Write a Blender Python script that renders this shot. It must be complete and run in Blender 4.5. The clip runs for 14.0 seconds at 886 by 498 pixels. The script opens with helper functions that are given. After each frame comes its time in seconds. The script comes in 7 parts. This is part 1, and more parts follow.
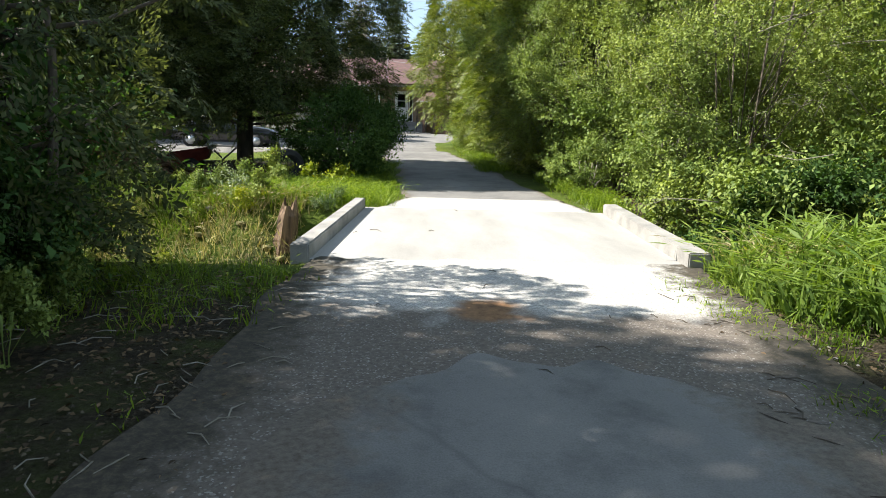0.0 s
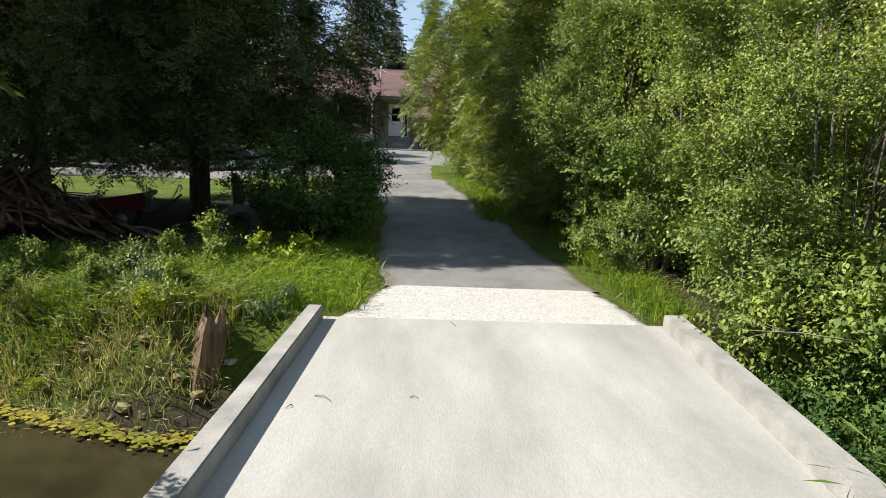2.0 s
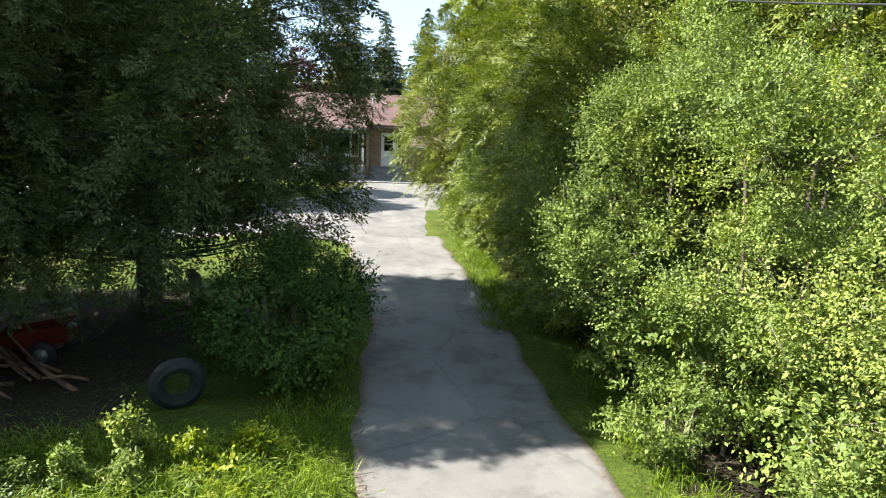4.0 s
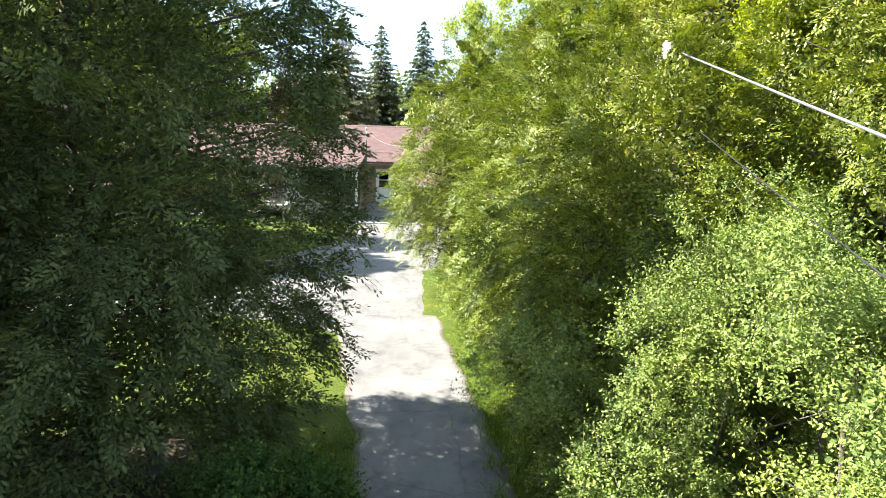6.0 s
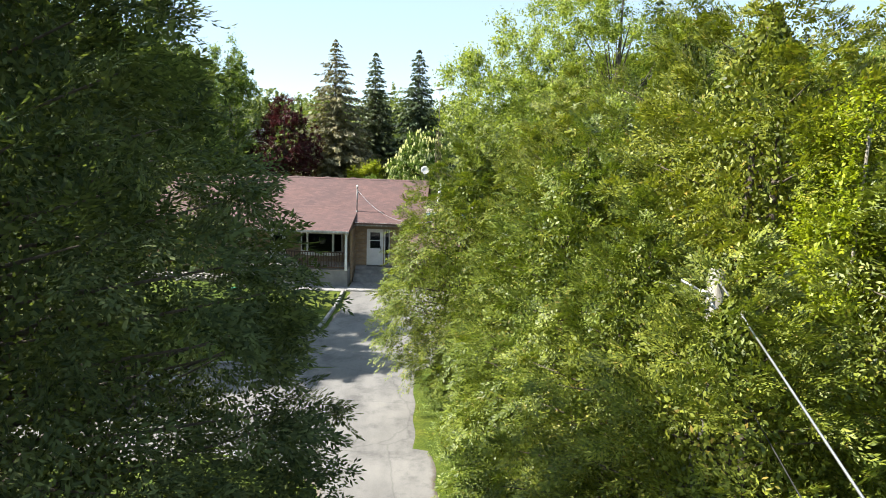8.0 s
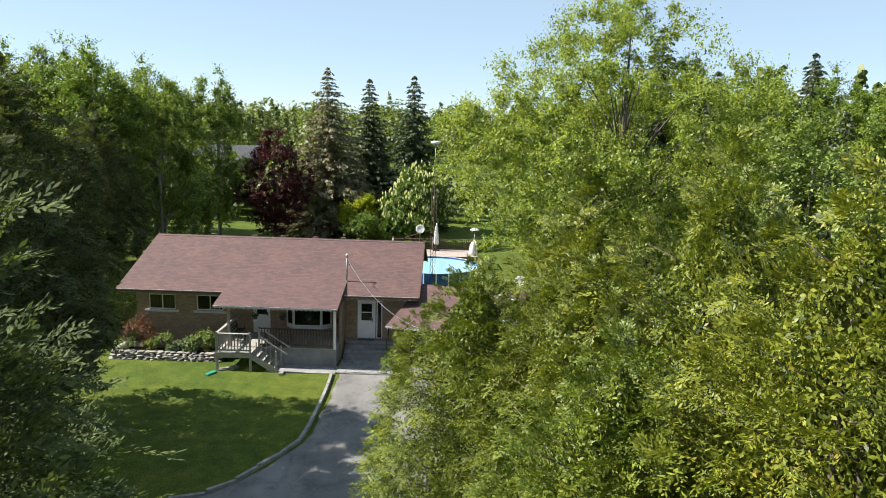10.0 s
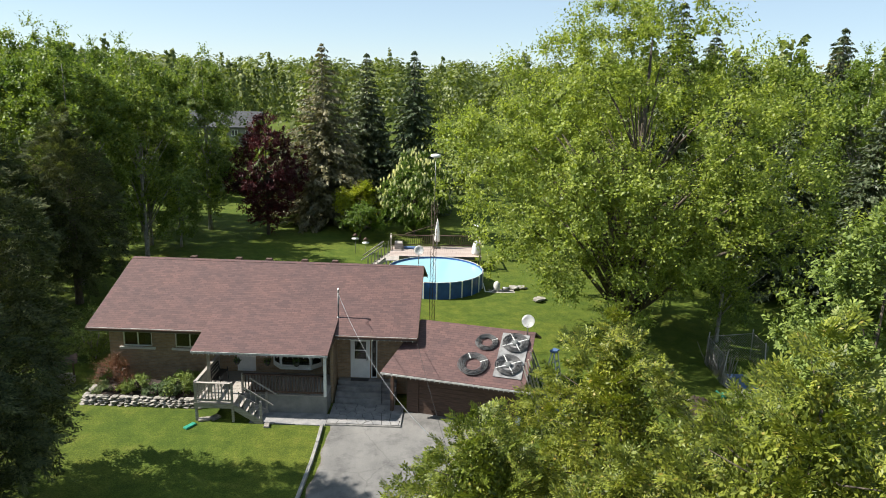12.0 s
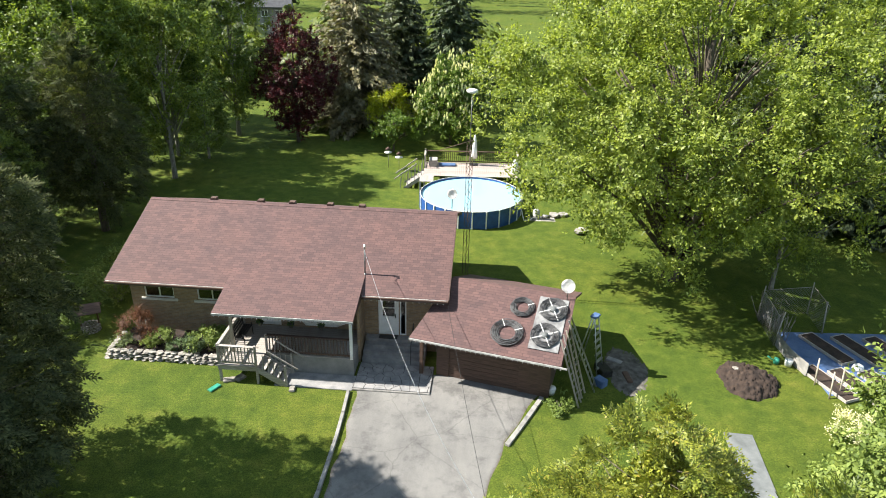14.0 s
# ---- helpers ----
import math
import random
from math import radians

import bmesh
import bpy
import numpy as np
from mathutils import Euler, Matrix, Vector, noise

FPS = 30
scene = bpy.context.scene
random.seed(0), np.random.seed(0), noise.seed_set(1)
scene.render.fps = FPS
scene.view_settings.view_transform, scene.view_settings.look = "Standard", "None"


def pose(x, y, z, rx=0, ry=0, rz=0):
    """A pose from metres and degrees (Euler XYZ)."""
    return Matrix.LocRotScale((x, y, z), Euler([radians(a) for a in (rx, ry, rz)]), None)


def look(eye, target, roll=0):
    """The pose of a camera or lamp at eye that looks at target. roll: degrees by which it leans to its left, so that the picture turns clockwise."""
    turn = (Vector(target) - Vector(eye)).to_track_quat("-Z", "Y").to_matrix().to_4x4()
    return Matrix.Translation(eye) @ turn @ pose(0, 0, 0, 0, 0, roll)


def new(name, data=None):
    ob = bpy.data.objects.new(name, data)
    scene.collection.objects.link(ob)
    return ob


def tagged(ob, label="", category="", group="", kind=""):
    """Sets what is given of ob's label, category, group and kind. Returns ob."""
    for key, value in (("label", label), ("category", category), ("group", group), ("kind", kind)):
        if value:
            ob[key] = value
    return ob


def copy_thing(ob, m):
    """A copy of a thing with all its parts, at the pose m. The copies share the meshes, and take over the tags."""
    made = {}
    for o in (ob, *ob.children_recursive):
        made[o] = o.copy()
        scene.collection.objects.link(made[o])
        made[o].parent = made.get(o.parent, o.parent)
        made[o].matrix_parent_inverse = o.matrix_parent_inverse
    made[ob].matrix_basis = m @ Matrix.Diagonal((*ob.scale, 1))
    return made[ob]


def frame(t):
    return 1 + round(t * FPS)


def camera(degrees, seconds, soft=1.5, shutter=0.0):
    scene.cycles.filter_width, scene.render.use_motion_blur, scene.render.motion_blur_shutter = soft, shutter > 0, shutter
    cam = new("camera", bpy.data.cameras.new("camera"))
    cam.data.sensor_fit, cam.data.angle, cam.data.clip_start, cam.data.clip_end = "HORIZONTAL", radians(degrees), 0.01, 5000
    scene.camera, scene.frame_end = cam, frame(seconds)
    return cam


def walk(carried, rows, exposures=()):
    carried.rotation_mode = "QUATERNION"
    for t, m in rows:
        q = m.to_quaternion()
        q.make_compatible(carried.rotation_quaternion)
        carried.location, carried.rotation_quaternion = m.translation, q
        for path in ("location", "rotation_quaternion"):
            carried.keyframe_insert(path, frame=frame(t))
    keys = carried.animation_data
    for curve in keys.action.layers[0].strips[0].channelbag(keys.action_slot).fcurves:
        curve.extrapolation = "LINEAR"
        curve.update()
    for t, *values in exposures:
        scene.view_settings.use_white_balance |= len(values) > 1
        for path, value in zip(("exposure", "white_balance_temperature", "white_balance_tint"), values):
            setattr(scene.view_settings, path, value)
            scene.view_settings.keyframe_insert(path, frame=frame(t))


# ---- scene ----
cam = camera(66.0, 14.0, 0.95)
PATH = [
    (0, pose(-0.234, -0.218, 1.329, 79.21, -1.71, -1.66)),
    (0.5, pose(-0.196, 0.58, 1.413, 79.23, -1.85, -1.61)),
    (1, pose(-0.165, 1.401, 1.544, 79.28, -2.02, -1.68)),
    (1.5, pose(-0.14, 2.205, 1.744, 79.42, -2.18, -1.69)),
    (2, pose(-0.119, 2.966, 2.013, 79.60, -2.29, -1.84)),
    (2.5, pose(-0.103, 3.679, 2.337, 79.72, -2.51, -1.88)),
    (3.1, pose(-0.088, 4.471, 2.783, 79.97, -2.14, -2.06)),
    (3.7, pose(-0.077, 5.207, 3.278, 79.98, -2.06, -2.18)),
    (4.3, pose(-0.067, 5.907, 3.821, 79.91, -1.96, -2.27)),
    (5, pose(-0.057, 6.704, 4.523, 79.73, -1.63, -2.33)),
    (5.5, pose(-0.049, 7.276, 5.08, 79.78, -1.54, -2.36)),
    (6, pose(-0.04, 7.863, 5.688, 79.78, -1.45, -2.42)),
    (6.5, pose(-0.029, 8.47, 6.351, 79.86, -1.58, -2.49)),
    (7, pose(-0.016, 9.105, 7.066, 80.00, -1.63, -2.57)),
    (7.5, pose(-0.001, 9.772, 7.825, 80.10, -1.81, -2.72)),
    (8, pose(0.018, 10.477, 8.617, 80.19, -1.88, -2.78)),
    (8.5, pose(0.041, 11.223, 9.431, 80.17, -1.57, -2.72)),
    (9, pose(0.067, 12.014, 10.252, 80.21, -1.48, -2.73)),
    (9.6, pose(0.105, 13.028, 11.236, 80.34, -1.58, -2.96)),
    (10.2, pose(0.15, 14.115, 12.212, 79.92, -1.62, -3.05)),
    (10.8, pose(0.202, 15.275, 13.189, 79.05, -1.65, -3.09)),
    (11.5, pose(0.272, 16.71, 14.353, 77.57, -1.62, -2.9)),
    (12, pose(0.329, 17.77, 15.213, 75.83, -1.62, -2.84)),
    (12.5, pose(0.392, 18.828, 16.089, 73.36, -1.57, -2.39)),
    (13, pose(0.461, 19.842, 16.936, 70.58, -1.52, -1.75)),
    (13.5, pose(0.536, 20.746, 17.648, 67.67, -1.46, -0.94)),
    (14, pose(0.617, 21.447, 18.021, 64.89, -1.32, 0.55)),
]
EXPOSURES = ((0,1.6),(1.5,1.25),(2.7,1.08),(5,2.62),(7,2.05),(9,1.44),(12,1.12),(13,1.4),(14,1.55))
walk(cam, PATH, EXPOSURES)

# ---- world, sun ----
SUN_DIR = Vector((1.03, -0.08, -1.0)).normalized()      # the way the light travels
world = bpy.data.worlds.new("world")
scene.world = world
world.use_nodes = True
wn, wl = world.node_tree.nodes, world.node_tree.links
sky = wn.new("ShaderNodeTexSky")
sky.sky_type = 'NISHITA'
sky.sun_disc = False
sky.sun_elevation = math.asin(-SUN_DIR.z)
sky.sun_rotation = math.atan2(-SUN_DIR.x, -SUN_DIR.y)
sky.altitude = 500
sky.air_density, sky.dust_density, sky.ozone_density = 0.8, 0.05, 2.0
wn["Background"].inputs["Strength"].default_value = 0.082
haze = wn.new("ShaderNodeMix")                          # thin summer haze evens the sky out
haze.data_type = 'RGBA'
haze.inputs[0].default_value, haze.inputs[7].default_value = 0.6, (3.1, 3.95, 4.6, 1)
wl.new(sky.outputs[0], haze.inputs[6])
wl.new(haze.outputs[2], wn["Background"].inputs["Color"])
sun = new("sun", bpy.data.lights.new("sun", 'SUN'))
sun.data.energy, sun.data.angle, sun.data.color = 5.0, radians(0.55), (1.0, 0.95, 0.86)
sun.matrix_world = look((0, 0, 60), Vector((0, 0, 60)) + SUN_DIR)


# ---- materials ----
def nodes(name):
    m = bpy.data.materials.new(name)
    m.use_nodes = True
    nt = m.node_tree
    b = nt.nodes["Principled BSDF"]
    return m, nt, b


def noise_node(nt, scale, detail=5, rough=0.6, coord="Object", stretch=None):
    tc = nt.nodes.new("ShaderNodeTexCoord")
    n = nt.nodes.new("ShaderNodeTexNoise")
    n.inputs["Scale"].default_value, n.inputs["Detail"].default_value, n.inputs["Roughness"].default_value = scale, detail, rough
    if stretch:
        mp = nt.nodes.new("ShaderNodeMapping")
        mp.inputs["Scale"].default_value = stretch
        nt.links.new(tc.outputs[coord], mp.inputs[0])
        nt.links.new(mp.outputs[0], n.inputs["Vector"])
    else:
        nt.links.new(tc.outputs[coord], n.inputs["Vector"])
    return n.outputs["Fac"]


def ramp(nt, fac, stops):
    r = nt.nodes.new("ShaderNodeValToRGB")
    while len(r.color_ramp.elements) < len(stops):
        r.color_ramp.elements.new(0.5)
    for e, (p, c) in zip(r.color_ramp.elements, stops):
        e.position, e.color = p, (*c, 1) if len(c) == 3 else c
    nt.links.new(fac, r.inputs[0])
    return r.outputs[0]


def mix(nt, a, b, fac, mode='MIX'):
    n = nt.nodes.new("ShaderNodeMix")
    n.data_type, n.blend_type = 'RGBA', mode
    for sock, v in ((n.inputs[6], a), (n.inputs[7], b), (n.inputs[0], fac)):
        if isinstance(v, (int, float)):
            sock.default_value = v
        elif isinstance(v, tuple):
            sock.default_value = (*v, 1)
        else:
            nt.links.new(v, sock)
    return n.outputs[2]


def bump(nt, b, height, strength=0.4, dist=0.02):
    n = nt.nodes.new("ShaderNodeBump")
    n.inputs["Strength"].default_value, n.inputs["Distance"].default_value = strength, dist
    nt.links.new(height, n.inputs["Height"])
    nt.links.new(n.outputs[0], b.inputs["Normal"])


def mat_plain(name, c1, c2, scale=6.0, rough=0.7, metal=0.0, fine=60.0, bumps=0.25, stretch=None):
    """Two-scale variation between two colours."""
    m, nt, b = nodes(name)
    big = ramp(nt, noise_node(nt, scale, stretch=stretch), [(0.35, c1), (0.68, c2)])
    small = ramp(nt, noise_node(nt, fine, 3, stretch=stretch), [(0.3, (0.78, 0.78, 0.78)), (0.7, (1.1, 1.1, 1.1))])
    nt.links.new(mix(nt, big, small, 0.6, 'MULTIPLY'), b.inputs["Base Color"])
    b.inputs["Roughness"].default_value, b.inputs["Metallic"].default_value = rough, metal
    if bumps:
        bump(nt, b, noise_node(nt, fine, 4, stretch=stretch), bumps, 0.01)
    return m


def mat_leaf(name, dark, light, trans=0.32, rough=0.5, odd=None):
    """Foliage: every leaf its own shade, thin enough to let light through."""
    m, nt, b = nodes(name)
    geo = nt.nodes.new("ShaderNodeNewGeometry")
    stops = [(0.0, dark), (0.75, light)]
    if odd:
        stops += [(0.94, light), (1.0, odd)]
    col = ramp(nt, geo.outputs["Random Per Island"], stops)
    oi = nt.nodes.new("ShaderNodeObjectInfo")
    tone = ramp(nt, oi.outputs["Random"], [(0.0, (0.82, 0.9, 0.8)), (0.5, (1.0, 1.0, 1.0)), (1.0, (1.15, 1.08, 0.9))])
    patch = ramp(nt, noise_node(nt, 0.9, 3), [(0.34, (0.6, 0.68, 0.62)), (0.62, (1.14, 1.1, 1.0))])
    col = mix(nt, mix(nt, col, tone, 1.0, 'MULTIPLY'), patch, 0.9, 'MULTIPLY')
    nt.links.new(col, b.inputs["Base Color"])
    b.inputs["Roughness"].default_value = rough
    b.inputs["Specular IOR Level"].default_value = 0.35
    tr = nt.nodes.new("ShaderNodeBsdfTranslucent")
    warm = mix(nt, col, (1.25, 1.3, 0.55), 1.0, 'MULTIPLY')
    nt.links.new(warm, tr.inputs["Color"])
    mx = nt.nodes.new("ShaderNodeMixShader")
    mx.inputs[0].default_value = trans
    nt.links.new(b.outputs[0], mx.inputs[1])
    nt.links.new(tr.outputs[0], mx.inputs[2])
    nt.links.new(mx.outputs[0], nt.nodes["Material Output"].inputs["Surface"])
    return m


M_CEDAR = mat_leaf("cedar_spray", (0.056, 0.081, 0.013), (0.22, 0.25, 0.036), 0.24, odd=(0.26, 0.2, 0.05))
# darker copies of the cedar spray: shade on these trees is in the colour
M_CEDAR_SHADED = mat_leaf("cedar_spray_shaded", (0.04, 0.058, 0.025), (0.125, 0.15, 0.058), 0.34, 0.9)
M_CEDAR_DEEP_SHADE = mat_leaf("cedar_spray_deep_shade", (0.03, 0.042, 0.02), (0.095, 0.112, 0.048), 0.3, 0.9)
M_BROAD = mat_leaf("broad_leaf", (0.095, 0.14, 0.032), (0.225, 0.285, 0.07), 0.24, 0.65)
M_LIME = mat_leaf("lime_leaf", (0.14, 0.19, 0.01), (0.34, 0.37, 0.02), 0.38)
M_MAPLE = mat_leaf("maple_leaf", (0.125, 0.168, 0.034), (0.33, 0.37, 0.08), 0.43)
M_BIRCH = mat_leaf("birch_leaf", (0.07, 0.115, 0.028), (0.205, 0.268, 0.058), 0.38)
M_PURPLE = mat_leaf("purple_leaf", (0.02, 0.003, 0.006), (0.085, 0.01, 0.018), 0.25)
M_SPRUCE = mat_leaf("spruce_needle", (0.042, 0.062, 0.036), (0.11, 0.135, 0.075), 0.2)
M_SPRUCE_GREY = mat_leaf("grey_spruce_needle", (0.095, 0.09, 0.055), (0.21, 0.19, 0.11), 0.2)
M_WOODS = mat_leaf("woods_leaf", (0.056, 0.082, 0.026), (0.168, 0.2, 0.05), 0.3)
M_CHESTNUT = mat_leaf("chestnut_leaf", (0.05, 0.1, 0.015), (0.13, 0.2, 0.03), 0.3)
M_BLOSSOM = mat_leaf("blossom", (0.55, 0.55, 0.42), (0.8, 0.78, 0.62), 0.3)
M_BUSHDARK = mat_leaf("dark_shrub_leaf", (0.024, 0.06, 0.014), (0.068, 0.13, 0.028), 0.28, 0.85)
M_REDSHRUB = mat_leaf("red_shrub_leaf", (0.07, 0.03, 0.02), (0.2, 0.09, 0.06), 0.25)
M_SAGE = mat_leaf("sage_leaf", (0.09, 0.13, 0.07), (0.2, 0.25, 0.14), 0.25)
M_BLADE = mat_leaf("grass_blade", (0.06, 0.12, 0.012), (0.19, 0.27, 0.03), 0.4)
M_LUSH = mat_leaf("lush_blade", (0.06, 0.115, 0.02), (0.17, 0.245, 0.05), 0.4, 0.6)
M_STRAW = mat_leaf("straw_blade", (0.2, 0.16, 0.08), (0.42, 0.36, 0.22), 0.3)
M_BARK = mat_plain("bark", (0.045, 0.035, 0.026), (0.12, 0.095, 0.07), 9, 0.9, fine=45, bumps=0.8, stretch=(1, 1, 0.25))
M_BARK_PALE = mat_plain("pale_bark", (0.14, 0.13, 0.11), (0.34, 0.32, 0.28), 8, 0.9, fine=40, bumps=0.6, stretch=(1, 1, 0.3))
M_TWIG = mat_plain("dead_twig", (0.13, 0.115, 0.09), (0.27, 0.245, 0.2), 8, 0.9)

M_SLAB = mat_plain("slab_concrete", (0.235, 0.227, 0.212), (0.36, 0.347, 0.325), 1.0, 0.85, fine=80, bumps=0.25, stretch=(1.2, 0.35, 1))
M_KERB = mat_plain("kerb_concrete", (0.19, 0.184, 0.172), (0.31, 0.298, 0.277), 3.0, 0.9, fine=70, bumps=0.5)
M_STONE = mat_plain("field_stone", (0.17, 0.157, 0.136), (0.38, 0.355, 0.32), 4.0, 0.9, fine=30, bumps=0.6)
M_FLAG = mat_plain("flagstone", (0.17, 0.17, 0.175), (0.3, 0.29, 0.28), 2.2, 0.8, fine=35)
M_JOINT = mat_plain("dark_joint", (0.03, 0.028, 0.025), (0.06, 0.055, 0.05), 4, 0.95)
M_WHITE = mat_plain("white_paint", (0.7, 0.7, 0.68), (0.8, 0.8, 0.78), 3, 0.45, bumps=0.05)
M_SILL = mat_plain("sill_stone", (0.5, 0.49, 0.46), (0.62, 0.6, 0.57), 4, 0.8)
M_DECK = mat_plain("weathered_deck_wood", (0.26, 0.235, 0.21), (0.42, 0.385, 0.35), 3, 0.85, fine=50, stretch=(1, 8, 8))
M_DECKNEW = mat_plain("pale_deck_wood", (0.27, 0.215, 0.19), (0.42, 0.35, 0.315), 2, 0.8, fine=40)
M_POST = mat_plain("post_wood", (0.3, 0.26, 0.2), (0.46, 0.41, 0.33), 4, 0.8, fine=40, stretch=(4, 4, 0.5))
M_SKIRT = mat_plain("grey_skirting", (0.17, 0.17, 0.165), (0.25, 0.245, 0.235), 2, 0.8)
M_BROWN = mat_plain("brown_wood", (0.06, 0.035, 0.025), (0.12, 0.07, 0.05), 4, 0.75, fine=40, stretch=(0.5, 4, 4))
M_DARK = mat_plain("dark_metal", (0.02, 0.02, 0.02), (0.05, 0.05, 0.05), 5, 0.5, 0.4, bumps=0.05)
M_ALU = mat_plain("aluminium", (0.4, 0.41, 0.42), (0.6, 0.6, 0.61), 6, 0.4, 0.85, bumps=0.05)
M_RUST = mat_plain("rusty_steel", (0.05, 0.03, 0.022), (0.13, 0.085, 0.065), 6, 0.8, 0.2, bumps=0.1)
M_STEEL = mat_plain("dull_steel", (0.14, 0.14, 0.14), (0.28, 0.28, 0.28), 6, 0.5, 0.6, bumps=0.1)
M_HOSE = mat_plain("black_hose", (0.03, 0.03, 0.032), (0.085, 0.085, 0.088), 9, 0.5, bumps=0.05)
M_RED = mat_plain("faded_red_paint", (0.14, 0.016, 0.012), (0.27, 0.036, 0.024), 5, 0.55, fine=40)
M_TYRE = mat_plain("tyre_rubber", (0.012, 0.012, 0.012), (0.03, 0.03, 0.03), 8, 0.8)
M_SOIL = mat_plain("dug_soil", (0.016, 0.01, 0.008), (0.05, 0.032, 0.023), 3.5, 0.95, fine=24, bumps=0.9)
M_ROOFGREY = mat_plain("dark_grey_roofing", (0.035, 0.037, 0.042), (0.075, 0.078, 0.085), 2, 0.85)
M_BOARD = mat_plain("stained_grey_board", (0.11, 0.11, 0.112), (0.27, 0.27, 0.27), 2.5, 0.8, fine=14)
M_PALEDIRT = mat_plain("pale_dirt", (0.045, 0.04, 0.035), (0.15, 0.14, 0.125), 3.5, 0.95, fine=18, bumps=0.9)
M_BLUE = mat_plain("pool_liner_blue", (0.012, 0.06, 0.22), (0.025, 0.1, 0.34), 2, 0.45, bumps=0.08)
M_FASCIA = mat_plain("weathered_white_paint", (0.34, 0.33, 0.31), (0.62, 0.61, 0.58), 9, 0.7, fine=30)
M_TARP = mat_plain("blue_tarp", (0.04, 0.09, 0.21), (0.12, 0.18, 0.32), 1.4, 0.5, fine=12, bumps=0.5)
M_GREENPAINT = mat_plain("green_plastic", (0.02, 0.2, 0.13), (0.04, 0.3, 0.2), 4, 0.5, bumps=0.05)
M_BUSHFLOOR = mat_plain("leaf_litter", (0.04, 0.032, 0.02), (0.1, 0.08, 0.05), 3, 0.95, fine=28, bumps=0.9)
M_SLATE = mat_plain("grey_slab", (0.1, 0.108, 0.108), (0.17, 0.18, 0.18), 2, 0.85)


def mat_glass(name, tint=(0.9, 0.95, 0.95)):
    m, nt, b = nodes(name)
    b.inputs["Base Color"].default_value = (*tint, 1)
    b.inputs["Roughness"].default_value, b.inputs["Transmission Weight"].default_value, b.inputs["IOR"].default_value = 0.02, 1.0, 1.45
    return m


M_GLASS = mat_glass("window_glass", (0.3, 0.33, 0.34))


def mat_ground():
    """Mown lawn near the house, rougher grass and litter elsewhere."""
    m, nt, b = nodes("lawn_and_litter")
    big = noise_node(nt, 0.16, 4)
    mid = noise_node(nt, 1.5, 5)
    fine = noise_node(nt, 16.0, 9, 0.85)
    base = ramp(nt, mid, [(0.3, (0.055, 0.088, 0.014)), (0.55, (0.09, 0.124, 0.019)), (0.75, (0.132, 0.152, 0.03))])
    dry = ramp(nt, big, [(0.42, (0.86, 0.92, 0.85)), (0.7, (1.22, 1.06, 1.0))])
    base = mix(nt, base, dry, 0.8, 'MULTIPLY')
    grain = ramp(nt, fine, [(0.38, (0.34, 0.4, 0.34)), (0.62, (1.42, 1.34, 1.2))])
    base = mix(nt, base, grain, 0.95, 'MULTIPLY')
    litter = ramp(nt, noise_node(nt, 22.0, 8, 0.8), [(0.34, (0.016, 0.013, 0.009)), (0.5, (0.04, 0.033, 0.022)), (0.68, (0.095, 0.078, 0.05))])
    at = nt.nodes.new("ShaderNodeAttribute")
    at.attribute_name = "litter"
    edge = nt.nodes.new("ShaderNodeMath")
    edge.operation = 'MULTIPLY_ADD'
    nt.links.new(mid, edge.inputs[0])
    edge.inputs[1].default_value = 0.9
    edge.inputs[2].default_value = -0.45
    add = nt.nodes.new("ShaderNodeMath")
    add.operation, add.use_clamp = 'ADD', True
    nt.links.new(at.outputs["Fac"], add.inputs[0])
    nt.links.new(edge.outputs[0], add.inputs[1])
    sharp = ramp(nt, add.outputs[0], [(0.35, (0, 0, 0)), (0.65, (1, 1, 1))])
    nt.links.new(mix(nt, base, litter, sharp), b.inputs["Base Color"])
    b.inputs["Roughness"].default_value, b.inputs["Specular IOR Level"].default_value = 0.9, 0.15
    bump(nt, b, fine, 0.8, 0.05)
    return m


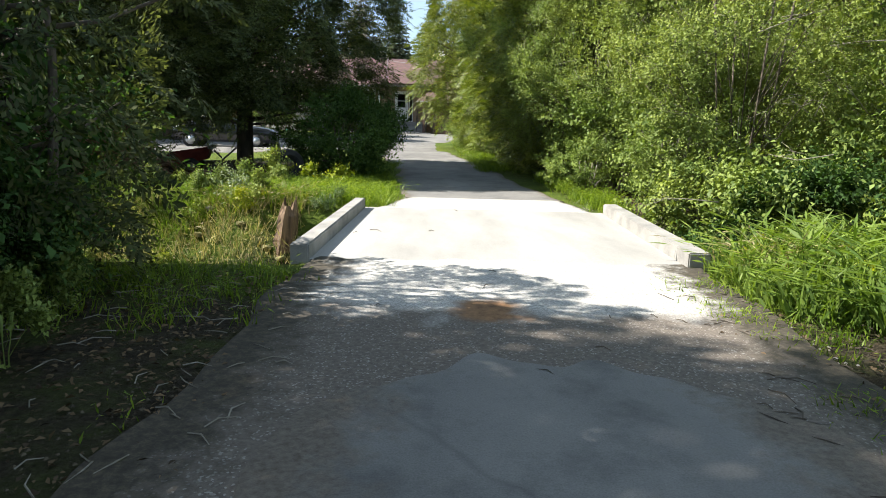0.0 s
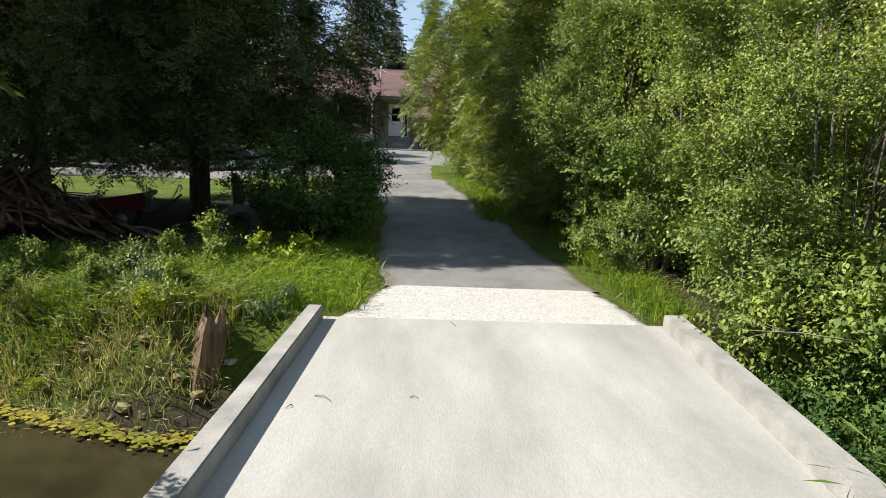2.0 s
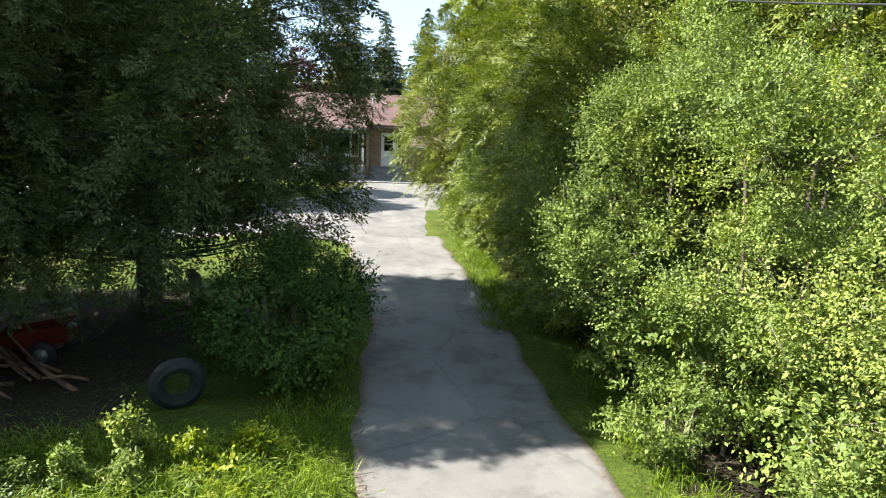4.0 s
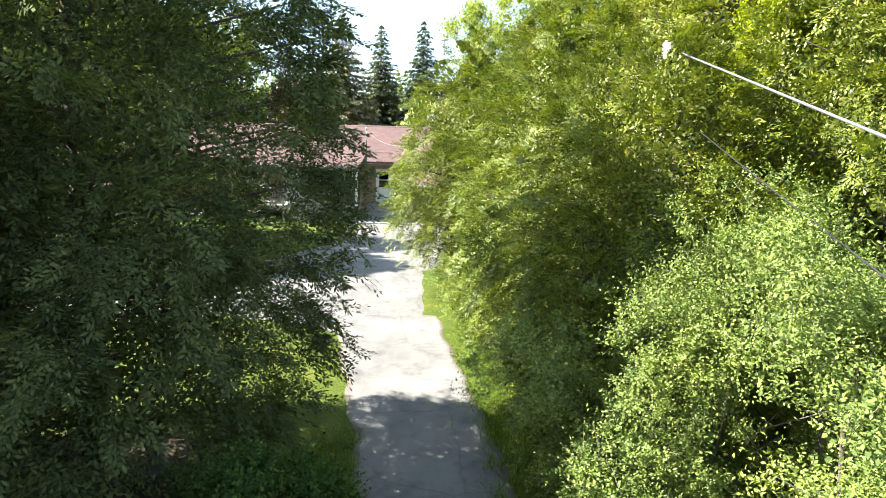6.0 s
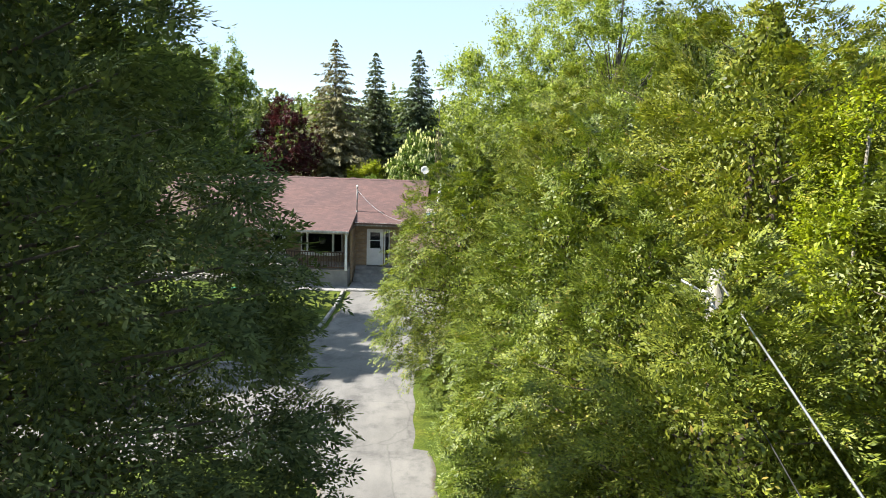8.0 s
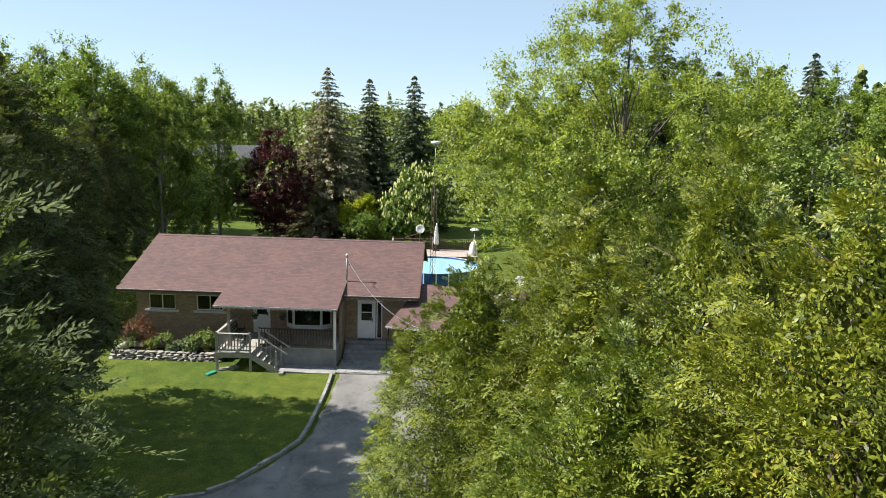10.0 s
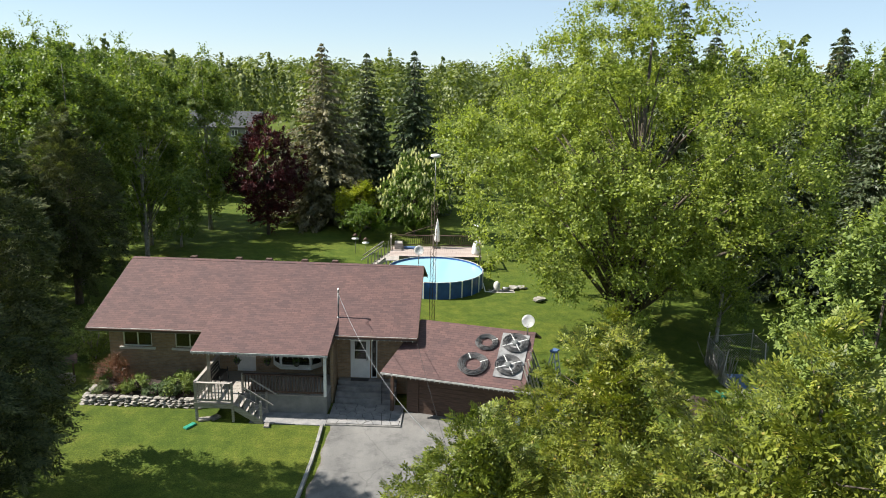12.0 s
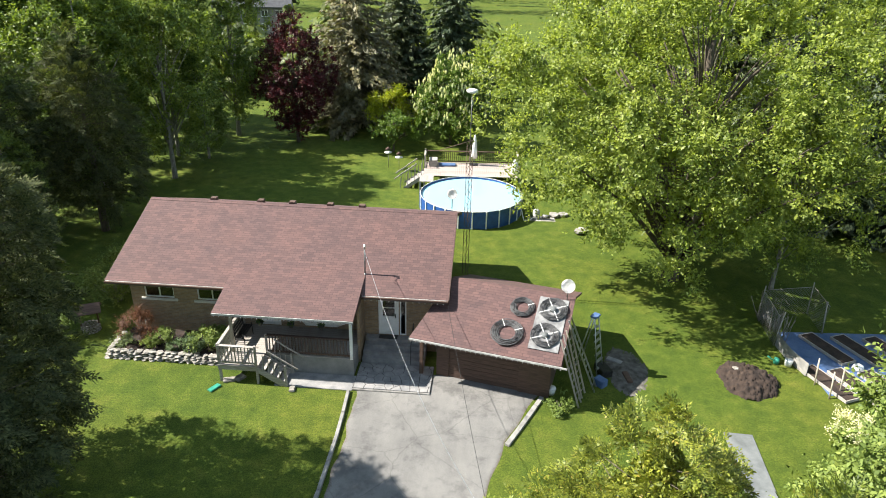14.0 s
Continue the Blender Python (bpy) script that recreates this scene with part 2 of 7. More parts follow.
def mat_asphalt():
    m, nt, b = nodes("worn_asphalt")
    big = ramp(nt, noise_node(nt, 0.35, 4), [(0.3, (0.128, 0.124, 0.12)), (0.7, (0.196, 0.189, 0.18))])
    track = ramp(nt, noise_node(nt, 1.6, 5, stretch=(1, 0.25, 1)), [(0.3, (0.82, 0.82, 0.82)), (0.7, (1.12, 1.12, 1.1))])
    grain = ramp(nt, noise_node(nt, 120, 3), [(0.3, (0.7, 0.7, 0.7)), (0.7, (1.2, 1.2, 1.2))])
    stain = ramp(nt, noise_node(nt, 1.1, 7, 0.72), [(0.36, (0.6, 0.6, 0.61)), (0.5, (1, 1, 1)), (0.72, (1.1, 1.1, 1.08))])
    c = mix(nt, mix(nt, mix(nt, big, track, 0.9, 'MULTIPLY'), stain, 0.85, 'MULTIPLY'), grain, 0.7, 'MULTIPLY')
    # hairline cracks
    tc = nt.nodes.new("ShaderNodeTexCoord")
    v = nt.nodes.new("ShaderNodeTexVoronoi")
    v.feature, v.inputs["Scale"].default_value = 'DISTANCE_TO_EDGE', 0.45
    wob = nt.nodes.new("ShaderNodeMix")
    wob.data_type = 'VECTOR'
    wob.inputs[0].default_value = 0.16
    nt.links.new(tc.outputs["Object"], wob.inputs[4])
    nz = nt.nodes.new("ShaderNodeTexNoise")
    nz.inputs["Scale"].default_value = 2.2
    nt.links.new(tc.outputs["Object"], nz.inputs["Vector"])
    nt.links.new(nz.outputs["Color"], wob.inputs[5])
    nt.links.new(wob.outputs[1], v.inputs["Vector"])
    crack = ramp(nt, v.outputs["Distance"], [(0.0, (0.45, 0.45, 0.45)), (0.012, (1, 1, 1))])
    at = nt.nodes.new("ShaderNodeAttribute")
    at.attribute_name = "edge"
    ef = nt.nodes.new("ShaderNodeMath")
    ef.operation, ef.use_clamp = 'MULTIPLY_ADD', True
    nt.links.new(noise_node(nt, 5.0, 6, 0.7), ef.inputs[0])
    ef.inputs[1].default_value = 1.0
    nt.links.new(at.outputs["Fac"], ef.inputs[2])
    crumb = ramp(nt, ef.outputs[0], [(0.72, (0, 0, 0)), (1.0, (1, 1, 1))])
    dirt = ramp(nt, noise_node(nt, 30, 5, 0.7), [(0.3, (0.07, 0.056, 0.043)), (0.7, (0.16, 0.135, 0.11))])
    nt.links.new(mix(nt, mix(nt, c, crack, 0.4, 'MULTIPLY'), dirt, crumb), b.inputs["Base Color"])
    b.inputs["Roughness"].default_value = 0.88
    bump(nt, b, noise_node(nt, 90, 3), 0.4, 0.01)
    return m


def mat_gravel():
    m, nt, b = nodes("limestone_gravel")
    tc = nt.nodes.new("ShaderNodeTexCoord")
    v = nt.nodes.new("ShaderNodeTexVoronoi")
    v.inputs["Scale"].default_value = 95
    cell = nt.nodes.new("ShaderNodeSeparateColor")
    nt.links.new(tc.outputs["Object"], v.inputs["Vector"])
    stone = ramp(nt, noise_node(nt, 55.0, 6, 0.75), [(0.32, (0.25, 0.24, 0.222)), (0.5, (0.37, 0.36, 0.34)), (0.7, (0.47, 0.46, 0.44))])
    nt.links.new(v.outputs["Color"], cell.inputs[0])
    stone = mix(nt, stone, ramp(nt, cell.outputs[0], [(0.0, (0.5, 0.5, 0.5)), (0.5, (1.0, 0.98, 0.96)), (1.0, (1.35, 1.34, 1.32))]), 0.85, 'MULTIPLY')
    at = nt.nodes.new("ShaderNodeAttribute")
    at.attribute_name = "dirt"
    mid = noise_node(nt, 2.2, 5)
    sm = nt.nodes.new("ShaderNodeMath")
    sm.operation, sm.use_clamp = 'MULTIPLY_ADD', True
    nt.links.new(mid, sm.inputs[0])
    sm.inputs[1].default_value = 1.4
    nt.links.new(at.outputs["Fac"], sm.inputs[2])
    fac = ramp(nt, sm.outputs[0], [(0.55, (0, 0, 0)), (0.95, (1, 1, 1))])
    dirt = ramp(nt, noise_node(nt, 30, 5, 0.7), [(0.3, (0.07, 0.056, 0.045)), (0.7, (0.16, 0.135, 0.112))])
    dirt = mix(nt, dirt, stone, ramp(nt, cell.outputs[1], [(0.86, (0, 0, 0)), (0.94, (0.45, 0.45, 0.45))]))   # pale stones bedded in the dirt
    rust = nt.nodes.new("ShaderNodeAttribute")
    rust.attribute_name = "rust"
    col = mix(nt, stone, dirt, fac)
    rf = nt.nodes.new("ShaderNodeMath")
    rf.operation, rf.use_clamp = 'MULTIPLY_ADD', True
    nt.links.new(mid, rf.inputs[0])
    rf.inputs[1].default_value = 0.8
    nt.links.new(rust.outputs["Fac"], rf.inputs[2])
    rfac = ramp(nt, rf.outputs[0], [(0.75, (0, 0, 0)), (1.0, (1, 1, 1))])
    col = mix(nt, col, ramp(nt, noise_node(nt, 14.0, 5, 0.7), [(0.3, (0.09, 0.045, 0.02)), (0.7, (0.26, 0.14, 0.065))]), rfac)
    er = nt.nodes.new("ShaderNodeAttribute")
    er.attribute_name = "edge"
    ef = nt.nodes.new("ShaderNodeMath")
    ef.operation, ef.use_clamp = 'MULTIPLY_ADD', True
    nt.links.new(noise_node(nt, 6.0, 6, 0.7), ef.inputs[0])
    ef.inputs[1].default_value = 1.0
    nt.links.new(er.outputs["Fac"], ef.inputs[2])
    crumb = ramp(nt, ef.outputs[0], [(0.7, (0, 0, 0)), (1.0, (1, 1, 1))])
    litter = ramp(nt, noise_node(nt, 22.0, 8, 0.8), [(0.34, (0.016, 0.013, 0.009)), (0.5, (0.04, 0.033, 0.022)), (0.68, (0.095, 0.078, 0.05))])
    nt.links.new(mix(nt, col, litter, crumb), b.inputs["Base Color"])
    b.inputs["Roughness"].default_value = 0.9
    bump(nt, b, v.outputs["Distance"], -0.7, 0.012)
    return m


def mat_brickwork(name, c1, c2, mortar):
    m, nt, b = nodes(name)
    tc = nt.nodes.new("ShaderNodeTexCoord")
    mp = nt.nodes.new("ShaderNodeMapping")
    mp.inputs["Rotation"].default_value = (radians(90), 0, 0)
    nt.links.new(tc.outputs["Object"], mp.inputs[0])
    br = nt.nodes.new("ShaderNodeTexBrick")
    for k, v in (("Scale", 1.0), ("Brick Width", 0.22), ("Row Height", 0.075), ("Mortar Size", 0.006), ("Bias", -0.1)):
        br.inputs[k].default_value = v
    br.inputs["Color1"].default_value, br.inputs["Color2"].default_value, br.inputs["Mortar"].default_value = (*c1, 1), (*c2, 1), (*mortar, 1)
    nt.links.new(mp.outputs[0], br.inputs["Vector"])
    var = ramp(nt, noise_node(nt, 3.5, 5), [(0.3, (0.75, 0.75, 0.75)), (0.7, (1.15, 1.12, 1.1))])
    nt.links.new(mix(nt, br.outputs["Color"], var, 0.9, 'MULTIPLY'), b.inputs["Base Color"])
    b.inputs["Roughness"].default_value = 0.9
    bump(nt, b, br.outputs["Fac"], -0.5, 0.008)
    return m


def mat_shingle():
    """Red-brown asphalt shingles: courses 13 cm deep, tabs of uneven tone, weather stains."""
    m, nt, b = nodes("shingle")
    tc = nt.nodes.new("ShaderNodeTexCoord")
    br = nt.nodes.new("ShaderNodeTexBrick")
    for k, v in (("Scale", 1.0), ("Brick Width", 0.3), ("Row Height", 0.14), ("Mortar Size", 0.009), ("Bias", 0.0)):
        br.inputs[k].default_value = v
    br.offset = 0.37
    br.inputs["Color1"].default_value = (0.124, 0.067, 0.061, 1)
    br.inputs["Color2"].default_value = (0.082, 0.046, 0.044, 1)
    br.inputs["Mortar"].default_value = (0.058, 0.035, 0.033, 1)
    nt.links.new(tc.outputs["UV"], br.inputs["Vector"])
    stain = ramp(nt, noise_node(nt, 0.7, 5), [(0.3, (0.82, 0.84, 0.88)), (0.7, (1.12, 1.06, 1.02))])
    grain = ramp(nt, noise_node(nt, 70, 3), [(0.3, (0.75, 0.75, 0.75)), (0.7, (1.2, 1.2, 1.2))])
    nt.links.new(mix(nt, mix(nt, br.outputs["Color"], stain, 0.9, 'MULTIPLY'), grain, 0.7, 'MULTIPLY'), b.inputs["Base Color"])
    b.inputs["Roughness"].default_value = 0.85
    bump(nt, b, br.outputs["Fac"], -0.7, 0.012)
    return m


M_GROUND, M_ASPHALT, M_GRAVEL = mat_ground(), mat_asphalt(), mat_gravel()
M_BRICK = mat_brickwork("buff_brick", (0.25, 0.172, 0.1), (0.33, 0.235, 0.145), (0.27, 0.24, 0.2))
M_SHINGLE = mat_shingle()


def mat_water():
    m, nt, b = nodes("pool_water")
    b.inputs["Base Color"].default_value = (0.27, 0.48, 0.56, 1)
    b.inputs["Roughness"].default_value = 0.06
    bump(nt, b, noise_node(nt, 5, 3), 0.15, 0.02)
    return m


M_WATER = mat_water()


# ---- mesh helpers ----
def mesh_obj(name, verts, faces, mat, parent=None, label="", smooth=False):
    me = bpy.data.meshes.new(name)
    me.from_pydata([tuple(v) for v in verts], [], [tuple(f) for f in faces])
    me.materials.append(mat)
    if smooth:
        me.shade_smooth()
    ob = new(name, me)
    if parent:
        ob.parent = parent
    if label:
        ob["label"] = label
    return ob


def part(name, bm, mat, parent=None, label="", smooth=False):
    me = bpy.data.meshes.new(name)
    bmesh.ops.recalc_face_normals(bm, faces=bm.faces[:])
    bm.to_mesh(me)
    bm.free()
    me.materials.append(mat)
    if smooth:
        me.shade_smooth()
    ob = new(name, me)
    if parent:
        ob.parent = parent
    if label:
        ob["label"] = label
    return ob


def empty(name, m=None):
    ob = new(name)
    ob.empty_display_size = 0.2
    if m is not None:
        ob.matrix_world = m
    return ob


def box(bm, x0, x1, y0, y1, z0, z1, bevel=0.0, m=None):
    g = bmesh.ops.create_cube(bm, size=1)
    mm = Matrix.Translation(((x0 + x1) / 2, (y0 + y1) / 2, (z0 + z1) / 2)) @ Matrix.Diagonal((x1 - x0, y1 - y0, z1 - z0, 1))
    bmesh.ops.transform(bm, matrix=(m @ mm) if m is not None else mm, verts=g["verts"])
    if bevel:
        es = list({e for v in g["verts"] for e in v.link_edges})
        bmesh.ops.bevel(bm, geom=es, offset=bevel, segments=2, affect='EDGES')
    return bm


def boxpart(name, mat, parent, x0, x1, y0, y1, z0, z1, bevel=0.0, label=""):
    return part(name, box(bmesh.new(), x0, x1, y0, y1, z0, z1, bevel), mat, parent, label)


def tube_data(pts, radii, sides=8):
    """Vertices and faces of a tapered tube along pts."""
    pts = [Vector(p) for p in pts]
    vs, fs = [], []
    for i, p in enumerate(pts):
        d = (pts[min(i + 1, len(pts) - 1)] - pts[max(i - 1, 0)]).normalized()
        a = d.cross(Vector((0.3, 0.9, 0.1))).normalized()
        c = d.cross(a)
        for k in range(sides):
            t = 2 * math.pi * k / sides
            vs.append(p + (a * math.cos(t) + c * math.sin(t)) * radii[i])
    for i in range(len(pts) - 1):
        for k in range(sides):
            k2 = (k + 1) % sides
            fs.append((i * sides + k, i * sides + k2, (i + 1) * sides + k2, (i + 1) * sides + k))
    fs.append(tuple(range(sides))[::-1])
    fs.append(tuple((len(pts) - 1) * sides + k for k in range(sides)))
    return vs, fs


def tubes(name, runs, mat, parent=None, sides=8, label=""):
    """One mesh of several tubes; runs: (points, radii)."""
    V, F = [], []
    for pts, radii in runs:
        if not hasattr(radii, "__len__"):
            radii = [radii] * len(pts)
        vs, fs = tube_data(pts, radii, sides)
        o = len(V)
        V += vs
        F += [tuple(i + o for i in f) for f in fs]
    return mesh_obj(name, V, F, mat, parent, label, True)


# ---- ground ----
def step01(t):
    t = np.clip(t, 0, 1)
    return t * t * (3 - 2 * t)


def ground_z(x, y):
    """Height of the land: level at the creek, rising a little to the house."""
    x, y = np.asarray(x, float), np.asarray(y, float)
    z = 0.3 * step01((y - 27) / 13) + 0.15 * step01((y - 50) / 12)
    z = z - 0.3 * step01((-4 - x) / 5) * step01((y - 18) / 8) * (1 - step01((y - 33) / 5))
    mid = 7.9 + 0.33 * np.clip(-2.6 - x, 0, 4)
    cut = 1.15 * (1 - step01((np.abs(y - mid) - 1.0) / 1.1))            # the creek bed
    side = np.maximum(step01((-1.15 - x) / 0.5), step01((x - 2.55) / 0.5))
    z = z - cut * side
    lump = 0.05 * np.sin(x * 1.7 + y * 0.6) * np.sin(y * 1.3 - x * 0.5)
    off = np.maximum(step01((-2.2 - x) / 2.5), step01((x - 3.2) / 2.5))
    z = z + lump * off * (1 - step01((y - 26) / 10)) - 0.10 * off * (1 - step01((y - 12) / 8))
    return z


def axis(a, b, fine0, fine1, fine, grow=1.22):
    out = list(np.arange(fine0, fine1 + fine / 2, fine))
    s, v = fine, fine1
    while v < b:
        s *= grow
        v += s
        out.append(min(v, b))
    s, v = fine, fine0
    while v > a:
        s *= grow
        v -= s
        out.insert(0, max(v, a))
    return np.array(sorted(set(out)))


def build_ground():
    xs, ys = axis(-1500, 1500, -14, 12, 0.3), axis(-400, 3000, -4, 44, 0.3)
    X, Y = np.meshgrid(xs, ys)
    Z = ground_z(X, Y)
    n, k = len(xs), len(ys)
    V = np.stack([X, Y, Z], -1).reshape(-1, 3)
    i = np.arange(k - 1)[:, None] * n + np.arange(n - 1)[None, :]
    F = np.stack([i, i + 1, i + n + 1, i + n], -1).reshape(-1, 4)
    ob = mesh_obj("ground", V.tolist(), F.tolist(), M_GROUND, smooth=True)
    x, y = V[:, 0], V[:, 1]
    lit = np.zeros(len(V))
    lit = np.maximum(lit, 0.75 * step01((x - 2.2) / 0.9) * (1 - step01((y - 33) / 3)) * (1 - step01((x - 12) / 4)))
    lit = np.maximum(lit, 0.7 * step01((-3.0 - x) / 1.0) * step01((y - 11) / 2) * (1 - step01((y - 19) / 2)) * (1 - step01((-9 - x) / 2)))
    lit = np.maximum(lit, 0.85 * (1 - step01((np.abs(y - 7.9) - 1.0) / 1.2)) * np.maximum(step01((-1.3 - x) / 0.4), step01((x - 2.7) / 0.4)) * (1 - step01((np.abs(x) - 16) / 10)))
    lit = np.maximum(lit, 0.62 * (1 - step01((y - 4.0) / 2.5)) * (1 - step01((np.abs(x) - 9) / 8)))
    a = ob.data.attributes.new("litter", 'FLOAT', 'POINT')
    a.data.foreach_set("value", lit.astype(np.float32))
    return tagged(ob, "mown green lawn with rough grass and leaf litter", "ground", kind="structure")


build_ground()


def strip(name, mat, rows, cols=14, lift=0.02, attrs=None, end=None, fade=0.3):
    """A surface laid on the land between left and right edges given along y."""
    V, F = [], []
    ys = [r[0] for r in rows]
    yy = np.unique(np.concatenate([np.arange(ys[0], ys[-1], 0.3), ys]))
    L = np.interp(yy, ys, [r[1] for r in rows])
    R = np.interp(yy, ys, [r[2] for r in rows])
    for y, l, r in zip(yy, L, R):
        wob = 0.05 * math.sin(y * 2.3) + 0.03 * math.sin(y * 5.1)
        xs = np.linspace(l + wob, r + 0.04 * math.sin(y * 3.1), cols)
        yv = np.full(cols, y) if end is None else np.minimum(y, end(xs))
        zs = ground_z(xs, yv) + lift
        zs[0] -= lift + 0.04
        zs[-1] -= lift + 0.04
        V += [(a, b, c) for a, b, c in zip(xs, yv, zs)]
    for j in range(len(yy) - 1):
        for c in range(cols - 1):
            o = j * cols + c
            F.append((o, o + 1, o + cols + 1, o + cols))
    ob = mesh_obj(name, V, F, mat, smooth=end is None)
    if mat in (M_ASPHALT, M_GRAVEL):
        rim = [max(0.0, 1 - min(abs(a - xl), abs(a - xr)) / fade) for xl, xr, a in ((V[j * cols][0], V[j * cols + cols - 1][0], V[j * cols + c][0]) for j in range(len(yy)) for c in range(cols))]
        at = ob.data.attributes.new("edge", 'FLOAT', 'POINT')
        at.data.foreach_set("value", np.array(rim, np.float32) * 0.75)
    for an, fn in (attrs or {}).items():
        A = np.array(V)
        at = ob.data.attributes.new(an, 'FLOAT', 'POINT')
        at.data.foreach_set("value", fn(A[:, 0], A[:, 1]).astype(np.float32))
    return ob


ROAD = [(11.2, -0.6, 2.25), (14.4, -0.82, 1.85), (17.7, -0.85, 1.75), (20.7, -1.27, 1.5), (26.0, -2.1, 0.95), (26.8, -3.0, 0.95), (27.4, -5, 0.95),
        (27.8, -9, 0.95), (28.0, -34, 0.95), (33.6, -34, 1.0), (34.0, -10, 1.1), (34.5, -6.0, 1.2), (35.2, -5.2, 1.3), (36.0, -4.65, 1.5), (37.8, -3.5, 2.0), (39.5, -3.3, 2.5),
        (42.0, -3.06, 3.35), (44.6, -3.0, 4.7), (44.94, -3.0, 4.9), (44.95, 0.1, 4.9), (46.2, 0.1, 4.9)]
road = strip("road", M_ASPHALT, ROAD, 40)
tagged(road, "pale worn asphalt driveway with cracks and dark patches", "driveway", kind="structure")
gr = strip("gravel", M_GRAVEL, [(-30, -2.8, 3.2), (-4, -1.9, 2.6), (2.2, -1.45, 2.15), (4.0, -1.4, 2.3), (6.2, -1.28, 2.5)], 60, 0.034, fade=0.8,
           end=lambda x: 6.05 + 0.05 * np.sin(3.1 * x) + 0.03 * np.sin(9.7 * x + 1) + 0.02 * np.sin(23 * x), attrs=
           {"dirt": lambda x, y: np.clip((4.75 - y) / 0.9, 0, 1) * 1.1 - 0.55 + np.clip((np.abs(x - 0.55) - 1.2) / 0.5, 0, 1) * 0.35, "rust": lambda x, y: np.exp(-((x - 0.28) / 0.36) ** 2 - ((y - 4.35) / 0.42) ** 2) * 0.8})
tagged(gr, "white limestone gravel drive with brown dirt and rust stain", "gravel drive", kind="structure")
old = strip("road", M_ASPHALT, [(-30, -1.6, 2.2), (-4, -1.2, 1.9), (1.2, -0.85, 1.7), (2.6, -0.8, 1.62), (3.7, -0.72, 1.6)], 90, 0.04,
            end=lambda x: 3.22 + 0.13 * np.sin(2.6 * x + 0.6) + 0.06 * np.sin(7.3 * x + 1) + 0.03 * np.sin(19 * x) - 0.45 * np.clip(np.abs(x - 0.4) - 0.2, 0, 2) ** 1.8 + 0.05 * np.sin(11 * x), fade=0.75)
tagged(old, "old grey asphalt lane with a broken ragged end", "driveway", kind="structure")
gr2 = strip("gravel", M_GRAVEL, [(9.745, -1.0, 2.5), (10.4, -0.75, 2.35), (11.22, -0.58, 2.2)], 24, 0.024,
            {"dirt": lambda x, y: x * 0 - 0.5, "rust": lambda x, y: x * 0})
tagged(gr2, "white gravel strip between bridge slab and asphalt", "gravel", kind="structure")


# ---- bridge ----
def bridge():
    e = empty("bridge")
    bm = bmesh.new()
    box(bm, -1.3, 2.5, 5.95, 9.74, -0.45, 0.03)
    part("slab", bm, M_SLAB, e)
    for name, x0, x1, xf0, xf1 in (("kerb", -1.42, -1.245, -1.19, -1.04), ("kerb", 2.27, 2.48, 2.44, 2.64)):
        bm = bmesh.new()
        vs = []
        for y, a, b in ((5.93, x0, x1), (9.66, xf0, xf1)):
            for z in (-0.5, 0.175):
                vs += [bm.verts.new((a, y, z)), bm.verts.new((b, y, z))]
        for f in ((0, 1, 3, 2), (4, 6, 7, 5), (2, 3, 7, 6), (0, 4, 5, 1), (0, 2, 6, 4), (1, 5, 7, 3)):
            bm.faces.new([vs[i] for i in f])
        bmesh.ops.recalc_face_normals(bm, faces=bm.faces[:])
        bmesh.ops.bevel(bm, geom=bm.edges[:], offset=0.012, segments=2, affect='EDGES')
        part(name, bm, M_KERB, e)
    for y0, y1 in ((5.5, 6.1), (9.7, 10.2)):
        boxpart("abutment", M_KERB, e, -1.35, 2.7, y0, y1, -1.6, -0.45)
    return tagged(e, "low concrete slab bridge with solid kerbs over a creek", "bridge")


bridge()


# ---- plants ----
def leaf_data(c, d, n, length, width, fold=0.25):
    """Leaves as folded quads: centre, pointing way, face normal (arrays); returns vertices and quads."""
    d = d / np.linalg.norm(d, axis=1, keepdims=True)
    s = np.cross(d, n)
    s /= np.linalg.norm(s, axis=1, keepdims=True) + 1e-9
    up = np.cross(s, d)
    L, W = np.asarray(length).reshape(-1, 1), np.asarray(width).reshape(-1, 1)
    a = c - d * L * 0.5
    t = c + d * L * 0.5
    m = c + d * L * 0.02 + up * W * fold
    l, r = m - s * W * 0.5, m + s * W * 0.5
    V = np.stack([a, r, t, l], 1).reshape(-1, 3)
    F = np.arange(len(V)).reshape(-1, 4)
    return V, F


def leaves(name, packs, mat, parent=None, label=""):
    """One mesh from several (V, F) packs."""
    off, VV, FF = 0, [], []
    for V, F in packs:
        VV.append(V)
        FF.append(F + off)
        off += len(V)
    V, F = np.concatenate(VV), np.concatenate(FF)
    me = bpy.data.meshes.new(name)
    me.vertices.add(len(V))
    me.vertices.foreach_set("co", V.astype(np.float32).ravel())
    me.loops.add(F.size)
    me.loops.foreach_set("vertex_index", F.astype(np.int32).ravel())
    me.polygons.add(len(F))
    me.polygons.foreach_set("loop_start", np.arange(0, F.size, 4, dtype=np.int32))
    me.update(calc_edges=True)
    me.materials.append(mat)
    ob = new(name, me)
    if parent:
        ob.parent = parent
    if label:
        ob["label"] = label
    return ob


def unit(rng, n):
    v = rng.normal(size=(n, 3))
    return v / np.linalg.norm(v, axis=1, keepdims=True)


